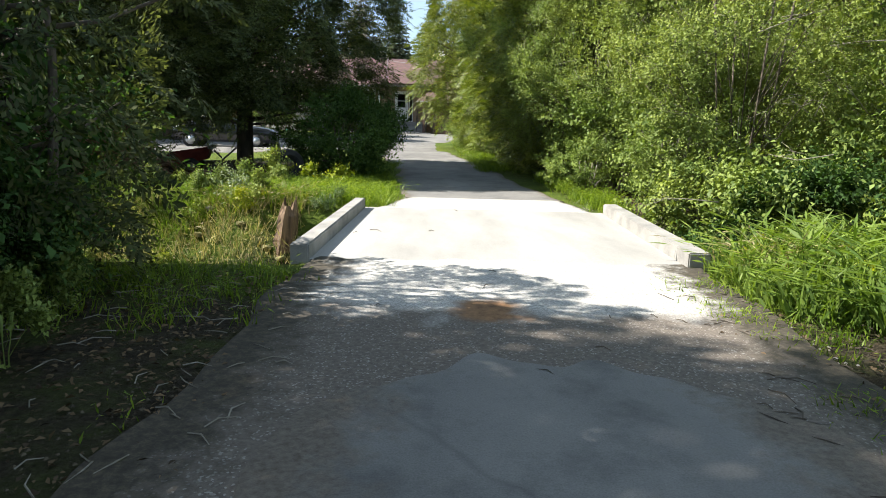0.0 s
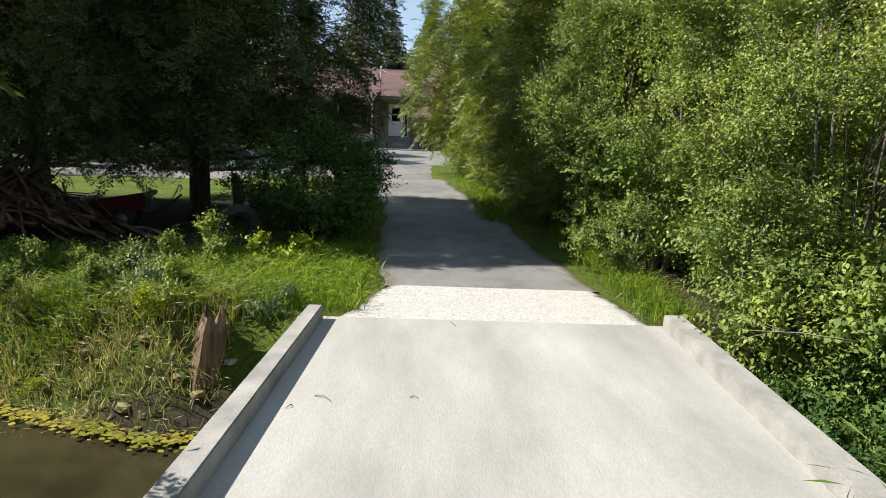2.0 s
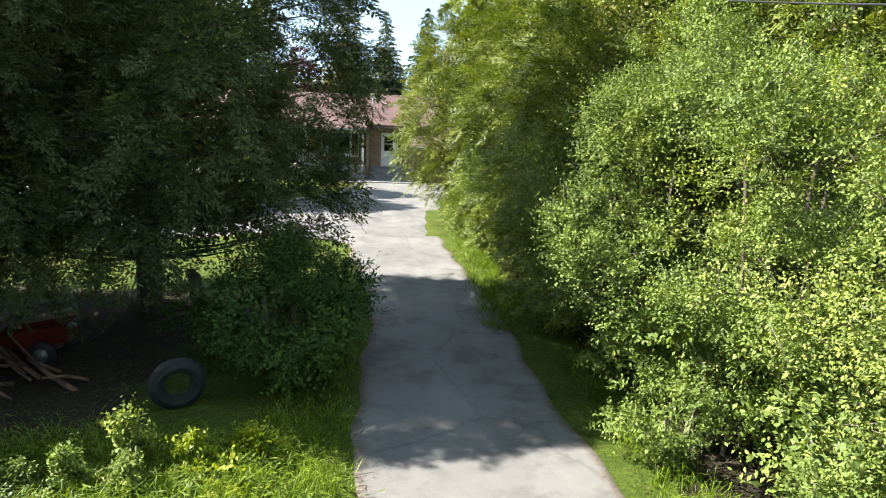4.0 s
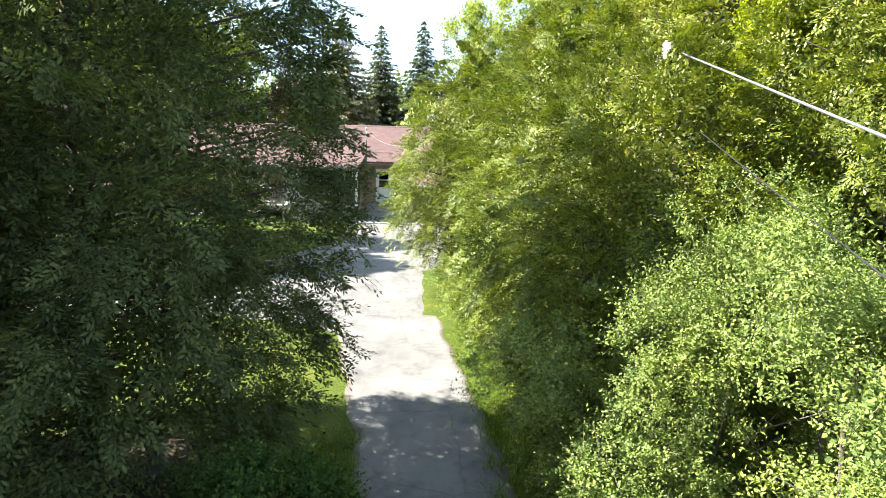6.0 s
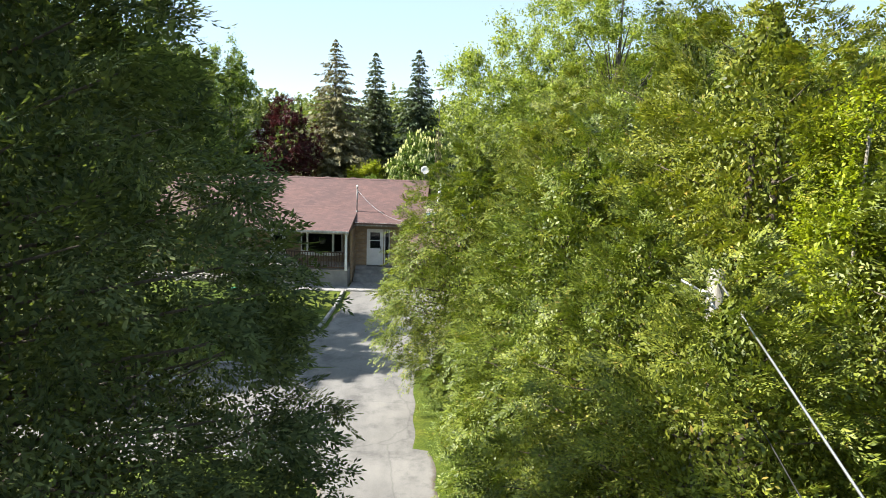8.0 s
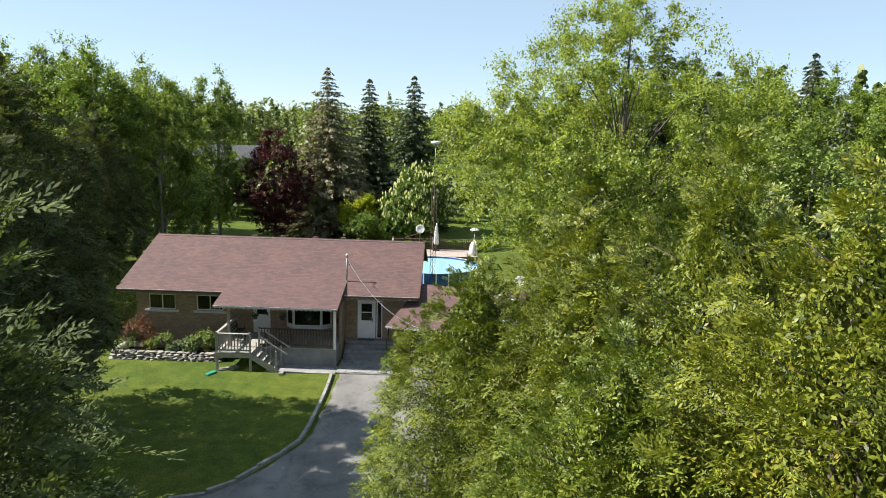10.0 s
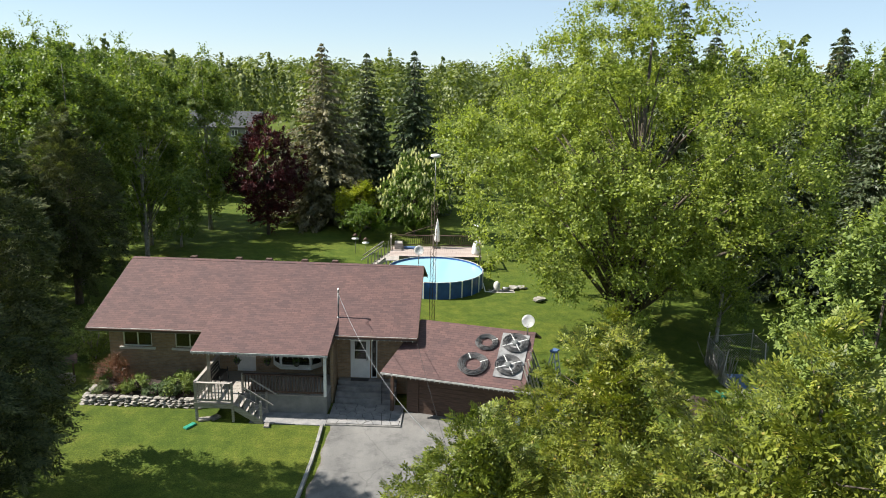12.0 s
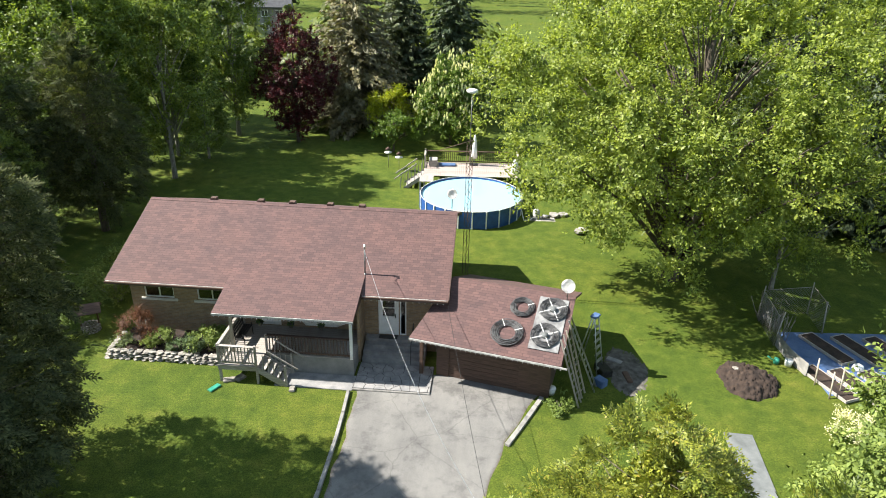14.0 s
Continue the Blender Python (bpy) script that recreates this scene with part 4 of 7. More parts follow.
# first three: dark leaves stand in for the shaded hollow beside the kerb
# the others, mostly out of view, are added to shade the lane's left side
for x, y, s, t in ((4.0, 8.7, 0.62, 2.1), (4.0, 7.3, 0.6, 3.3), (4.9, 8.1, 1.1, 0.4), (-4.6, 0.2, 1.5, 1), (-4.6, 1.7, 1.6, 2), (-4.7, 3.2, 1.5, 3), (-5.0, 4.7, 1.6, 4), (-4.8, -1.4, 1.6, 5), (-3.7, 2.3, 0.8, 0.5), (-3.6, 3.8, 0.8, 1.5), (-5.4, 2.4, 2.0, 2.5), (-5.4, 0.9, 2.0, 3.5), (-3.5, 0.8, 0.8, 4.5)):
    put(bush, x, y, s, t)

# trees behind and beside the house
maple = broad_tree("maple_tree", 21, 18.8, 9.6, 1.2, 720, 220, 0.2, M_MAPLE, 0.42, M_BARK, 1.0, 1.0, loose_share=0.3)
tagged(maple, "huge spreading maple with light green leaves on the lawn", "maple tree")
place(maple, 13.6, 56.0)
maple.scale = (1.06, 1.06, 1.05)
birch = broad_tree("birch_tree", 22, 17.0, 4.3, 1.6, 250, 90, 0.28, M_BIRCH, 0.2, M_BARK_PALE, 0.85, 1.0, loose_share=0.32)
tagged(birch, "tall bright green broadleaf tree at the yard's edge", "broadleaf tree", "trees round the yard")
place(birch, -24.0, 81.0)
for x, y, s, t in ((-18.3, 82.5, 0.96, 1), (-29.5, 74, 1.05, 2), (-24.5, 68, 1.0, 3), (-33, 66, 1.1, 4), (-27, 59, 0.8, 5.2), (-36, 80, 1.05, 0.5), (-42, 72, 1.1, 1.4), (-21.5, 76, 0.8, 2.2), (-31, 88, 1.0, 3.3),
                   (33, 57, 0.95, 2.9), (44, 58, 1.0, 0.3), (30, 80, 1.0, 2.4), (40, 76, 1.05, 5.5), (14, 74, 0.8, 1.2), (50, 70, 1.1, 3.9), (34, 47, 0.7, 1.0), (-46, 86, 1.1, 2.0), (-38, 58, 1.0, 5.0), (-34, 50, 0.8, 1.7), (29, 70, 1.05, 4.1), (38, 66, 1.0, 1.9), (-19.8, 70.5, 0.9, 4.6), (-22, 64.5, 0.95, 0.2), (-18.8, 75.5, 0.55, 1.8)):
    put(birch, x, y, s, t)
purple = broad_tree("maple_tree", 23, 11.4, 3.1, 0.7, 520, 64, 0.2, M_PURPLE, 0.16, M_BARK, 0.5, 1.0, loose_share=0.45)
tagged(purple, "dark purple-leaved maple with an upright oval crown", "purple maple")
place(purple, -12.5, 80.8)
sp1 = spruce("spruce_tree", 31, 17.6, 7.0, M_SPRUCE_GREY, 0.75)
tagged(sp1, "thinning grey-green spruce with a bare trunk", "spruce tree", "spruces behind the yard")
place(sp1, -8.2, 88.0)
sp2 = spruce("spruce_tree", 32, 17.0, 4.9, M_SPRUCE, 1.0)
tagged(sp2, "tall narrow dark green spruce", "spruce tree", "spruces behind the yard")
place(sp2, -4.1, 93.5)
put(sp2, 1.0, 91.5, 1.02, 1.7)
put(sp2, 42, 84, 1.2, 0.6)
put(sp2, 24.5, 80, 1.28, 2.6)
put(sp2, 23.0, 67.5, 0.9, 0.3)
put(sp2, 27.5, 64.0, 0.85, 1.3)
put(sp2, 31.0, 61.0, 0.8, 2.9)
put(sp2, 26.0, 71.0, 1.0, 4.4)
put(sp2, 33, 92, 1.2, 3.6)
put(sp1, 52, 78, 1.1, 1.0)
put(sp1, 47, 92, 1.15, 2.0)
chestnut = broad_tree("chestnut_tree", 24, 7.9, 3.3, 0.5, 460, 56, 0.22, M_CHESTNUT, 0.14, M_BARK, 0.42, 0.9, (M_BLOSSOM, 900, 0.4), loose_share=0.35)
tagged(chestnut, "round horse chestnut covered in cream-white blossom", "chestnut tree")
place(chestnut, 1.1, 81.2)
yshrub = broad_tree("shrub", 25, 4.6, 2.0, 0.3, 200, 40, 0.22, M_LIME, 0.06, M_BARK, 0.55, 0.9, multi=3)
tagged(yshrub, "yellow-green garden shrub beside the chestnut", "shrub")
place(yshrub, -4.4, 83.0)
fruit = broad_tree("apple_tree", 26, 3.4, 2.0, 1.0, 120, 36, 0.2, M_CHESTNUT, 0.09, M_BARK, 0.45, 0.9)
tagged(fruit, "small low fruit tree with sparse dark leaves on the lawn", "fruit tree")
place(fruit, -3.8, 78.5)
front = cedar("cedar_tree", 8, 9.5, 2.7, 210, 5, 0.105, M_CEDAR_DEEP_SHADE, 1.4, 0.2, 1, cedar_profile, 10)
tagged(front, "shade-darkened cedar on the front lawn with loose hanging branches", "cedar tree", "dark cedars over the yard")
place(front, -14.2, 39.4)
front.scale = (1.4, 1.4, 1.42)
put(front, -19.5, 36.0, 1.0, 1.5)
put(front, -13.2, 35.4, 0.92, 3.5)
put(front, -20.2, 50.8, 0.62, 2.4)
put(front, -20.5, 60.5, 0.9, 0.9)
put(front, -24.0, 56.0, 1.0, 4.2)
put(birch, -21.8, 54.5, 0.5, 1.1)
put(birch, 18.9, 55.0, 0.62, 3.1)
put(low, -16.0, 52.0, 1.6, 1.1)
put(low, -17.2, 47.6, 1.3, 2.1)


def dead_twigs():
    rng = np.random.default_rng(91)
    runs = []
    for _ in range(90):
        p = Vector((rng.uniform(3.4, 7.0), rng.uniform(7.6, 14.5), rng.uniform(0.3, 3.8)))
        d = Vector((rng.normal() - 0.3, rng.normal() - 0.3, rng.uniform(-0.2, 0.8))).normalized()
        l = rng.uniform(0.5, 1.3)
        e1 = p + d * l
        bend = p + d * l * 0.5 + Vector((0, 0, rng.uniform(-0.08, 0.08)))
        runs.append(([p, bend, e1], [0.008, 0.005, 0.002]))
        for k in range(3):
            s = p + d * l * rng.uniform(0.3, 0.9)
            runs.append(([s, s + (d + Vector(rng.normal(size=3)) * 0.6).normalized() * l * 0.3], [0.0035, 0.0015]))
    return tagged(tubes("dead_twigs", runs, M_TWIG, None, 4), "bare grey dead twigs among the shrubs", "twigs", kind="stuff")


dead_twigs()


def woods():
    """The far wood: one sheet of many loose crowns round the fields."""
    rng = np.random.default_rng(77)
    packs = []
    spots = []
    while len(spots) < 760:
        a = rng.uniform(-0.78, 0.85)
        d = 105 + 230 * rng.random() ** 1.25
        x, y = d * math.sin(a), d * math.cos(a)
        if -20 < x < 24 and y < 190:                 # the field behind the spruces
            continue
        if -46 < x < -12 and y < 172:                # the neighbour's plot
            continue
        spots.append((x, y))
    edge = [(rng.uniform(-32, 9), rng.uniform(97, 122)) for _ in range(60)] + [(rng.uniform(20, 60), rng.uniform(88, 110)) for _ in range(40)]
    spots += edge
    while len(spots) < 1700:                         # the dense belt along the horizon
        a, d = rng.uniform(-0.8, 0.85), rng.uniform(250, 520)
        spots.append((d * math.sin(a), d * math.cos(a)))
    for x, y in spots:
        low = y < 123 and x < 10
        h = rng.uniform(3.5, 8) if low else rng.uniform(11, 19) * (1 + max(0, y - 150) * 0.001)
        r = rng.uniform(2.8, 5.2) * (0.7 if low else 1 if y < 240 else 1.45)
        con = rng.random() < (0.3 if y < 240 else 0.1)
        k = 200 if y < 240 else 140
        a, f = rng.random(k) * 6.283, rng.random(k)
        if con:
            rad, z, up = r * 0.55 * (1 - f) * rng.uniform(0.7, 1.1, k) + 0.15, h * 1.12 * (0.1 + 0.9 * f), 0.35
        else:                                        # a lumpy dome, thickest on its upper side
            lump = 1 + 0.2 * np.sin(3 * a + 5 * f + x) + 0.14 * np.sin(5 * a - 9 * f + y)
            rad, z, up = r * 1.15 * np.sqrt(np.clip(1 - (1.5 * f - 0.5) ** 2, 0.02, 1)) * lump * rng.uniform(0.8, 1.03, k), h * (0.32 + 0.66 * f) + 0.5 * (lump - 1) * r, 0.2 + 1.4 * f
        o = np.stack([np.cos(a), np.sin(a), np.zeros(k) + up], 1)
        C = np.stack([x + rad * np.cos(a), y + rad * np.sin(a), z], 1) + rng.normal(size=(k, 3)) * 0.22
        ln = (1.0 if y < 240 else 1.5) * rng.uniform(0.6, 1.3, k)
        packs.append(leaf_data(C, np.cross(o, unit(rng, k)), o + rng.normal(size=(k, 3)) * 0.4, ln, ln * 0.7))
    ob = leaves("far_woods", packs, M_WOODS)
    return tagged(ob, "distant mixed green woods beyond the fields", "woods", kind="stuff")


woods()


def blades(name, seed, regions, mat, label, cat="grass", broad=1.0):
    """Standing grass: regions of (x0, x1, y0, y1, count, height)."""
    rng = np.random.default_rng(seed)
    packs = []
    for x0, x1, y0, y1, n, hgt in regions:
        tuft = rng.random((max(1, n // 14), 2)) * np.array([x1 - x0, y1 - y0]) + np.array([x0, y0])
        p = tuft[rng.integers(0, len(tuft), n)] + rng.normal(size=(n, 2)) * 0.09
        h = hgt * rng.uniform(0.45, 1.2, n)
        z = ground_z(p[:, 0], p[:, 1])
        lean = rng.normal(size=(n, 2)) * 0.38
        way = np.stack([lean[:, 0], lean[:, 1], np.ones(n)], 1)
        c = np.stack([p[:, 0], p[:, 1], z - 0.02], 1) + way * h[:, None] * 0.48
        packs.append(leaf_data(c, way, np.stack([rng.normal(size=n), rng.normal(size=n), np.zeros(n) + 0.1], 1), h, rng.uniform(0.007, 0.02, n) * (0.6 + hgt) * broad, 0.5))
        # bent tips
        tip = c + way * h[:, None] * 0.42
        w2 = way * 0.55 + np.stack([lean[:, 0] * 3, lean[:, 1] * 3, rng.uniform(-0.5, 0.3, n)], 1)
        packs.append(leaf_data(tip + w2 * 0.22 * h[:, None], w2, np.tile(np.array([0.0, 0, 1.0]), (n, 1)) + rng.normal(size=(n, 3)) * 0.3, h * 0.55, rng.uniform(0.006, 0.016, n) * (0.6 + hgt) * broad, 0.3))
    return tagged(leaves(name, packs, mat), label, cat, kind="stuff")


blades("verge_grass", 41, [(-4.2, -1.5, 9.9, 12.6, 10000, 0.24), (-6.5, -3.5, 10.0, 13.0, 6000, 0.24), (-1.8, -0.75, 10.0, 13.4, 3500, 0.2), (-3.2, -1.5, 4.6, 6.2, 700, 0.1),                            (2.4, 3.0, 9.9, 16.0, 2500, 0.22), (1.3, 2.2, 17, 33, 5000, 0.22), (-5.0, -1.45, -1.0, 4.0, 900, 0.08), (-2.9, -1.3, 3.8, 5.6, 800, 0.14), (1.75, 4.5, -1.5, 2.8, 3000, 0.1), (1.85, 2.7, 2.6, 5.4, 900, 0.1), (-1.7, -0.95, 13.4, 20.0, 3500, 0.12)],
       M_BLADE, "long green grass growing along the drive's edge")
blades("lush_grass", 43, [(2.8, 4.6, 2.6, 6.4, 5000, 0.46), (2.4, 3.0, 4.2, 5.6, 800, 0.3)], M_LUSH, "tall broad-bladed bright green grass beside the bridge", broad=1.9)
blades("dry_grass", 42, [(-5.5, -1.9, 9.2, 10.6, 3600, 0.24), (2.75, 3.4, 5.2, 6.4, 500, 0.35)], M_STRAW, "dry straw-coloured grass on the creek bank")


# ---- house ----
TURN = -4.1
HM = Matrix.Translation((-14.30, 48.09, 0)) @ Matrix.Rotation(radians(TURN), 4, 'Z')
GZ, EAVE, PITCH, RIDGE_V = 0.3, 3.607, 0.385, 5.14
WALL_V, U0, U1, VB = 1.0, 0.5, 14.75, 9.5


def roof_slab(name, corners, mat, parent, thick=0.12, label=""):
    """A sloping sheet of shingles: corners front-left, front-right, back-right, back-left (top side); UV in metres along eave and slope."""
    c = [Vector(p) for p in corners]
    bm = bmesh.new()
    uvl = bm.loops.layers.uv.new("UVMap")
    top = [bm.verts.new(p) for p in c]
    bot = [bm.verts.new(p - Vector((0, 0, thick))) for p in c]
    faces = [bm.faces.new(top), bm.faces.new(bot[::-1])] + [bm.faces.new((top[i], bot[i], bot[(i + 1) % 4], top[(i + 1) % 4])) for i in range(4)]
    ax = (c[1] - c[0]).normalized()
    up = (c[3] - c[0])
    up = (up - ax * up.dot(ax)).normalized()
    for f in faces:
        for l in f.loops:
            d = l.vert.co - c[0]
            l[uvl].uv = (d.dot(ax), d.dot(up))
    return part(name, bm, mat, parent, label)


def wall_with_holes(name, mat, parent, x0, x1, y0, y1, z0, z1, holes):
    """A wall slab from blocks round rectangular openings (x0, x1, z0, z1)."""
    bm = bmesh.new()
    xs = sorted({x0, x1, *[h[0] for h in holes], *[h[1] for h in holes]})
    zs = sorted({z0, z1, *[h[2] for h in holes], *[h[3] for h in holes]})
    for a, b in zip(xs, xs[1:]):
        run = None
        for c, d in zip(zs, zs[1:]):
            mx, mz = (a + b) / 2, (c + d) / 2
            solid = not any(h[0] < mx < h[1] and h[2] < mz < h[3] for h in holes)
            if solid:
                run = (run[0], d) if run else (c, d)
            if (not solid or d == zs[-1]) and run:
                box(bm, a, b, y0, y1, run[0], run[1])
                run = None
    bmesh.ops.remove_doubles(bm, verts=bm.verts[:], dist=1e-4)
    return part(name, bm, mat, parent)


def window(name, parent, u0, u1, z0, z1, v, lights=2):
    """Sliding window: white frame, mullion, panes set back in the wall, stone sill."""
    w = part(name, frame_bm(u0, u1, z0, z1, v + 0.05, v + 0.12, 0.055, lights), M_WHITE, parent, "white framed sliding window")
    n = lights
    for i in range(n):
        a = u0 + (u1 - u0) * i / n
        b = u0 + (u1 - u0) * (i + 1) / n
        p = boxpart("pane", M_GLASS, w, a + 0.03, b - 0.03, v + 0.085, v + 0.095, z0 + 0.04, z1 - 0.04)
        p.visible_shadow = False
    boxpart("sill", M_SILL, w, u0 - 0.16, u1 + 0.16, v - 0.07, v + 0.1, z0 - 0.12, z0 - 0.005, 0.01, "pale stone sill")
    return w


def frame_bm(u0, u1, z0, z1, v0, v1, t, lights):
    bm = bmesh.new()
    box(bm, u0, u0 + t, v0, v1, z0, z1)
    box(bm, u1 - t, u1, v0, v1, z0, z1)
    box(bm, u0 + t, u1 - t, v0, v1, z1 - t, z1)
    box(bm, u0 + t, u1 - t, v0, v1, z0, z0 + t)
    for i in range(1, lights):
        x = u0 + (u1 - u0) * i / lights
        box(bm, x - t / 2, x + t / 2, v0 + 0.005, v1 - 0.005, z0 + t, z1 - t)
    return bm


def storm_door(name, parent, u0, u1, z0, z1, v, label):
    """White door with a tall glazed upper light and a handle."""
    d = part(name, frame_bm(u0, u1, z0, z1, v + 0.02, v + 0.1, 0.09, 1), M_WHITE, parent, label)
    boxpart("panel", M_WHITE, d, u0 + 0.09, u1 - 0.09, v + 0.04, v + 0.08, z0 + 0.02, z0 + 0.85, 0.004)
    bm = frame_bm(u0 + 0.09, u1 - 0.09, z0 + 0.85, z1 - 0.09, v + 0.035, v + 0.085, 0.1, 1)
    box(bm, u0 + 0.19, u1 - 0.19, v + 0.04, v + 0.08, (z0 + z1) / 2 + 0.35, (z0 + z1) / 2 + 0.39)
    part("door_frame", bm, M_WHITE, d)
    p = boxpart("pane", M_GLASS, d, u0 + 0.18, u1 - 0.18, v + 0.055, v + 0.065, z0 + 0.94, z1 - 0.18)
    p.visible_shadow = False
    boxpart("handle", M_DARK, d, u1 - 0.16, u1 - 0.12, v - 0.03, v + 0.035, z0 + 0.9, z0 + 1.1, 0.008, "dark door handle")
    return d


def house():
    e = empty("house", HM)
    tagged(e, "buff brick bungalow with red-brown shingle roof and porch", "house")
    wt = 3.72
    win1, win2 = (1.15, 2.55, 2.3, 3.12), (3.65, 5.05, 2.3, 3.12)
    pd = (6.6, 7.5, 1.22, 3.25)
    bay = (8.35, 10.7, 1.75, 3.1)
    md, sl = (12.05, 12.98, 1.08, 3.12), (13.03, 13.33, 1.08, 3.12)
    wall_with_holes("wall", M_BRICK, e, U0, U1, WALL_V, WALL_V + 0.25, GZ - 0.3, wt, [win1, win2, pd, bay, md, sl])
    boxpart("wall", M_BRICK, e, U0, U1, VB - 0.25, VB, GZ - 0.3, wt)
    for u in (U0, U1 - 0.25):
        bm = bmesh.new()
        prof = [(WALL_V + 0.25, GZ - 0.3), (VB - 0.25, GZ - 0.3), (VB - 0.25, EAVE + PITCH * (2 * RIDGE_V - VB + 0.25) - 0.14), (RIDGE_V, EAVE + PITCH * RIDGE_V - 0.14), (WALL_V + 0.25, EAVE + PITCH * (WALL_V + 0.25) - 0.14)]
        a = [bm.verts.new((u, v, z)) for v, z in prof]
        b = [bm.verts.new((u + 0.25, v, z)) for v, z in prof]
        bm.faces.new(a)
        bm.faces.new(b[::-1])
        for i in range(5):
            bm.faces.new((a[i], b[i], b[(i + 1) % 5], a[(i + 1) % 5]))
        part("wall", bm, M_BRICK, e)
    # dark rooms behind the windows
    boxpart("interior_wall", M_SKIRT, e, U0 + 0.3, U1 - 0.3, 4.0, 4.1, 1.1, wt)
    boxpart("floor_slab", M_BROWN, e, U0 + 0.26, U1 - 0.26, WALL_V + 0.26, 3.99, 0.9, 1.05)
    boxpart("ceiling", M_SKIRT, e, U0 + 0.26, U1 - 0.26, WALL_V + 0.26, 3.99, 3.5, 3.6)
    rz = EAVE + PITCH * RIDGE_V
    roof_slab("roof", [(0, 0, EAVE), (15.27, 0, EAVE), (15.27, RIDGE_V, rz), (0, RIDGE_V, rz)], M_SHINGLE, e, label="red-brown asphalt shingles")
    roof_slab("roof", [(15.27, 10.28, EAVE), (0, 10.28, EAVE), (0, RIDGE_V + 0.004, rz), (15.27, RIDGE_V + 0.004, rz)], M_SHINGLE, e, label="red-brown asphalt shingles")
    roof_slab("ridge_cap", [(0, RIDGE_V - 0.15, rz - 0.15 * PITCH + 0.014), (15.27, RIDGE_V - 0.15, rz - 0.15 * PITCH + 0.014), (15.27, RIDGE_V + 0.02, rz + 0.022), (0, RIDGE_V + 0.02, rz + 0.022)], M_SHINGLE, e, 0.012)
    roof_slab("ridge_cap", [(15.27, RIDGE_V + 0.15, rz - 0.15 * PITCH + 0.014), (0, RIDGE_V + 0.15, rz - 0.15 * PITCH + 0.014), (0, RIDGE_V + 0.022, rz + 0.022), (15.27, RIDGE_V + 0.022, rz + 0.022)], M_SHINGLE, e, 0.012)
    for u in (2.9, 5.3, 6.9, 8.8, 10.4):
        boxpart("roof_vent", M_BROWN, e, u, u + 0.32, RIDGE_V + 0.2, RIDGE_V + 0.5, rz - 0.2, rz + 0.05, 0.02, "low brown roof vent")
    for u0, u1 in ((0, 5.55), (11.5, 15.27)):
        boxpart("fascia", M_FASCIA, e, u0 + 0.02, u1 - 0.02, -0.03, 0.0, EAVE - 0.14, EAVE - 0.01)
        boxpart("gutter", M_BROWN, e, u0, u1, -0.12, -0.032, EAVE - 0.12, EAVE - 0.015, 0.01, "dark eaves gutter")
    for u in (-0.03, 15.27):
        bm = bmesh.new()
        for s in (0, 1):
            v0, v1 = (0, RIDGE_V) if s == 0 else (10.28, RIDGE_V)
            vs = [bm.verts.new((u + du, v, z)) for du in (0, 0.03) for v, z in ((v0, EAVE - 0.17), (v1, rz - 0.17), (v1, rz - 0.005), (v0, EAVE - 0.005))]
            for f in ((0, 1, 2, 3), (4, 7, 6, 5), (0, 4, 5, 1), (3, 2, 6, 7), (0, 3, 7, 4), (1, 5, 6, 2)):
                bm.faces.new([vs[i] for i in f])
        part("bargeboard", bm, M_BROWN, e)
    boxpart("soffit", M_SKIRT, e, 0.05, 15.2, 0.02, WALL_V, EAVE - 0.2, EAVE - 0.15)
    # porch roof, a flatter sheet that leaves the main roof above the eave
    pv, pz, qv = -1.78, 3.36, 1.15
    qz = EAVE + PITCH * qv + 0.012
    roof_slab("porch_roof", [(5.5, pv, pz), (11.48, pv, pz), (11.48, qv, qz), (5.5, qv, qz)], M_SHINGLE, e, 0.1, "red-brown porch roof shingles")
    boxpart("fascia", M_FASCIA, e, 5.5, 11.48, pv - 0.03, pv, pz - 0.11, pz - 0.015, 0, "weathered white fascia board")
    boxpart("beam", M_POST, e, 5.9, 11.4, -1.42, -1.28, 3.13, 3.3)
    boxpart("porch_ceiling", M_BROWN, e, 5.55, 11.44, pv + 0.05, WALL_V, 3.3 - 0.05, 3.3 - 0.01)
    for u in (11.42, 5.5):
        bm = bmesh.new()
        vs = [bm.verts.new((u + du, v, z)) for du in (0, 0.04) for v, z in ((pv + 0.05, 3.28), (WALL_V, 3.28), (WALL_V, EAVE + PITCH * WALL_V - 0.12), (pv + 0.05, pz - 0.1))]
        for f in ((0, 1, 2, 3), (4, 7, 6, 5), (0, 4, 5, 1), (3, 2, 6, 7), (0, 3, 7, 4), (1, 5, 6, 2)):
            bm.faces.new([vs[i] for i in f])
        part("gable_board", bm, M_BROWN, e)
    # brick side wall between porch and entry
    boxpart("wall", M_BRICK, e, 11.3, 11.42, -0.2, WALL_V, GZ, 3.28)
    window("window", e, *win1[:2], *win1[2:], WALL_V)
    window("window", e, *win2[:2], *win2[2:], WALL_V)
    storm_door("door", e, *pd, WALL_V, "white storm door onto the porch")
    storm_door("door", e, *md, WALL_V, "white entry storm door with dark glass")
    s = part("sidelight", frame_bm(*sl, WALL_V + 0.03, WALL_V + 0.1, 0.05, 1), M_WHITE, e, "narrow dark sidelight beside the door")
    p = boxpart("pane", M_GLASS, s, sl[0] + 0.04, sl[1] - 0.04, WALL_V + 0.06, WALL_V + 0.07, sl[2] + 0.04, sl[3] - 0.04)
    p.visible_shadow = False
    # bay window: three faces standing out from the wall
    b = empty("bay_window")
    b.parent = e
    b["label"] = "white bay window with three panes"
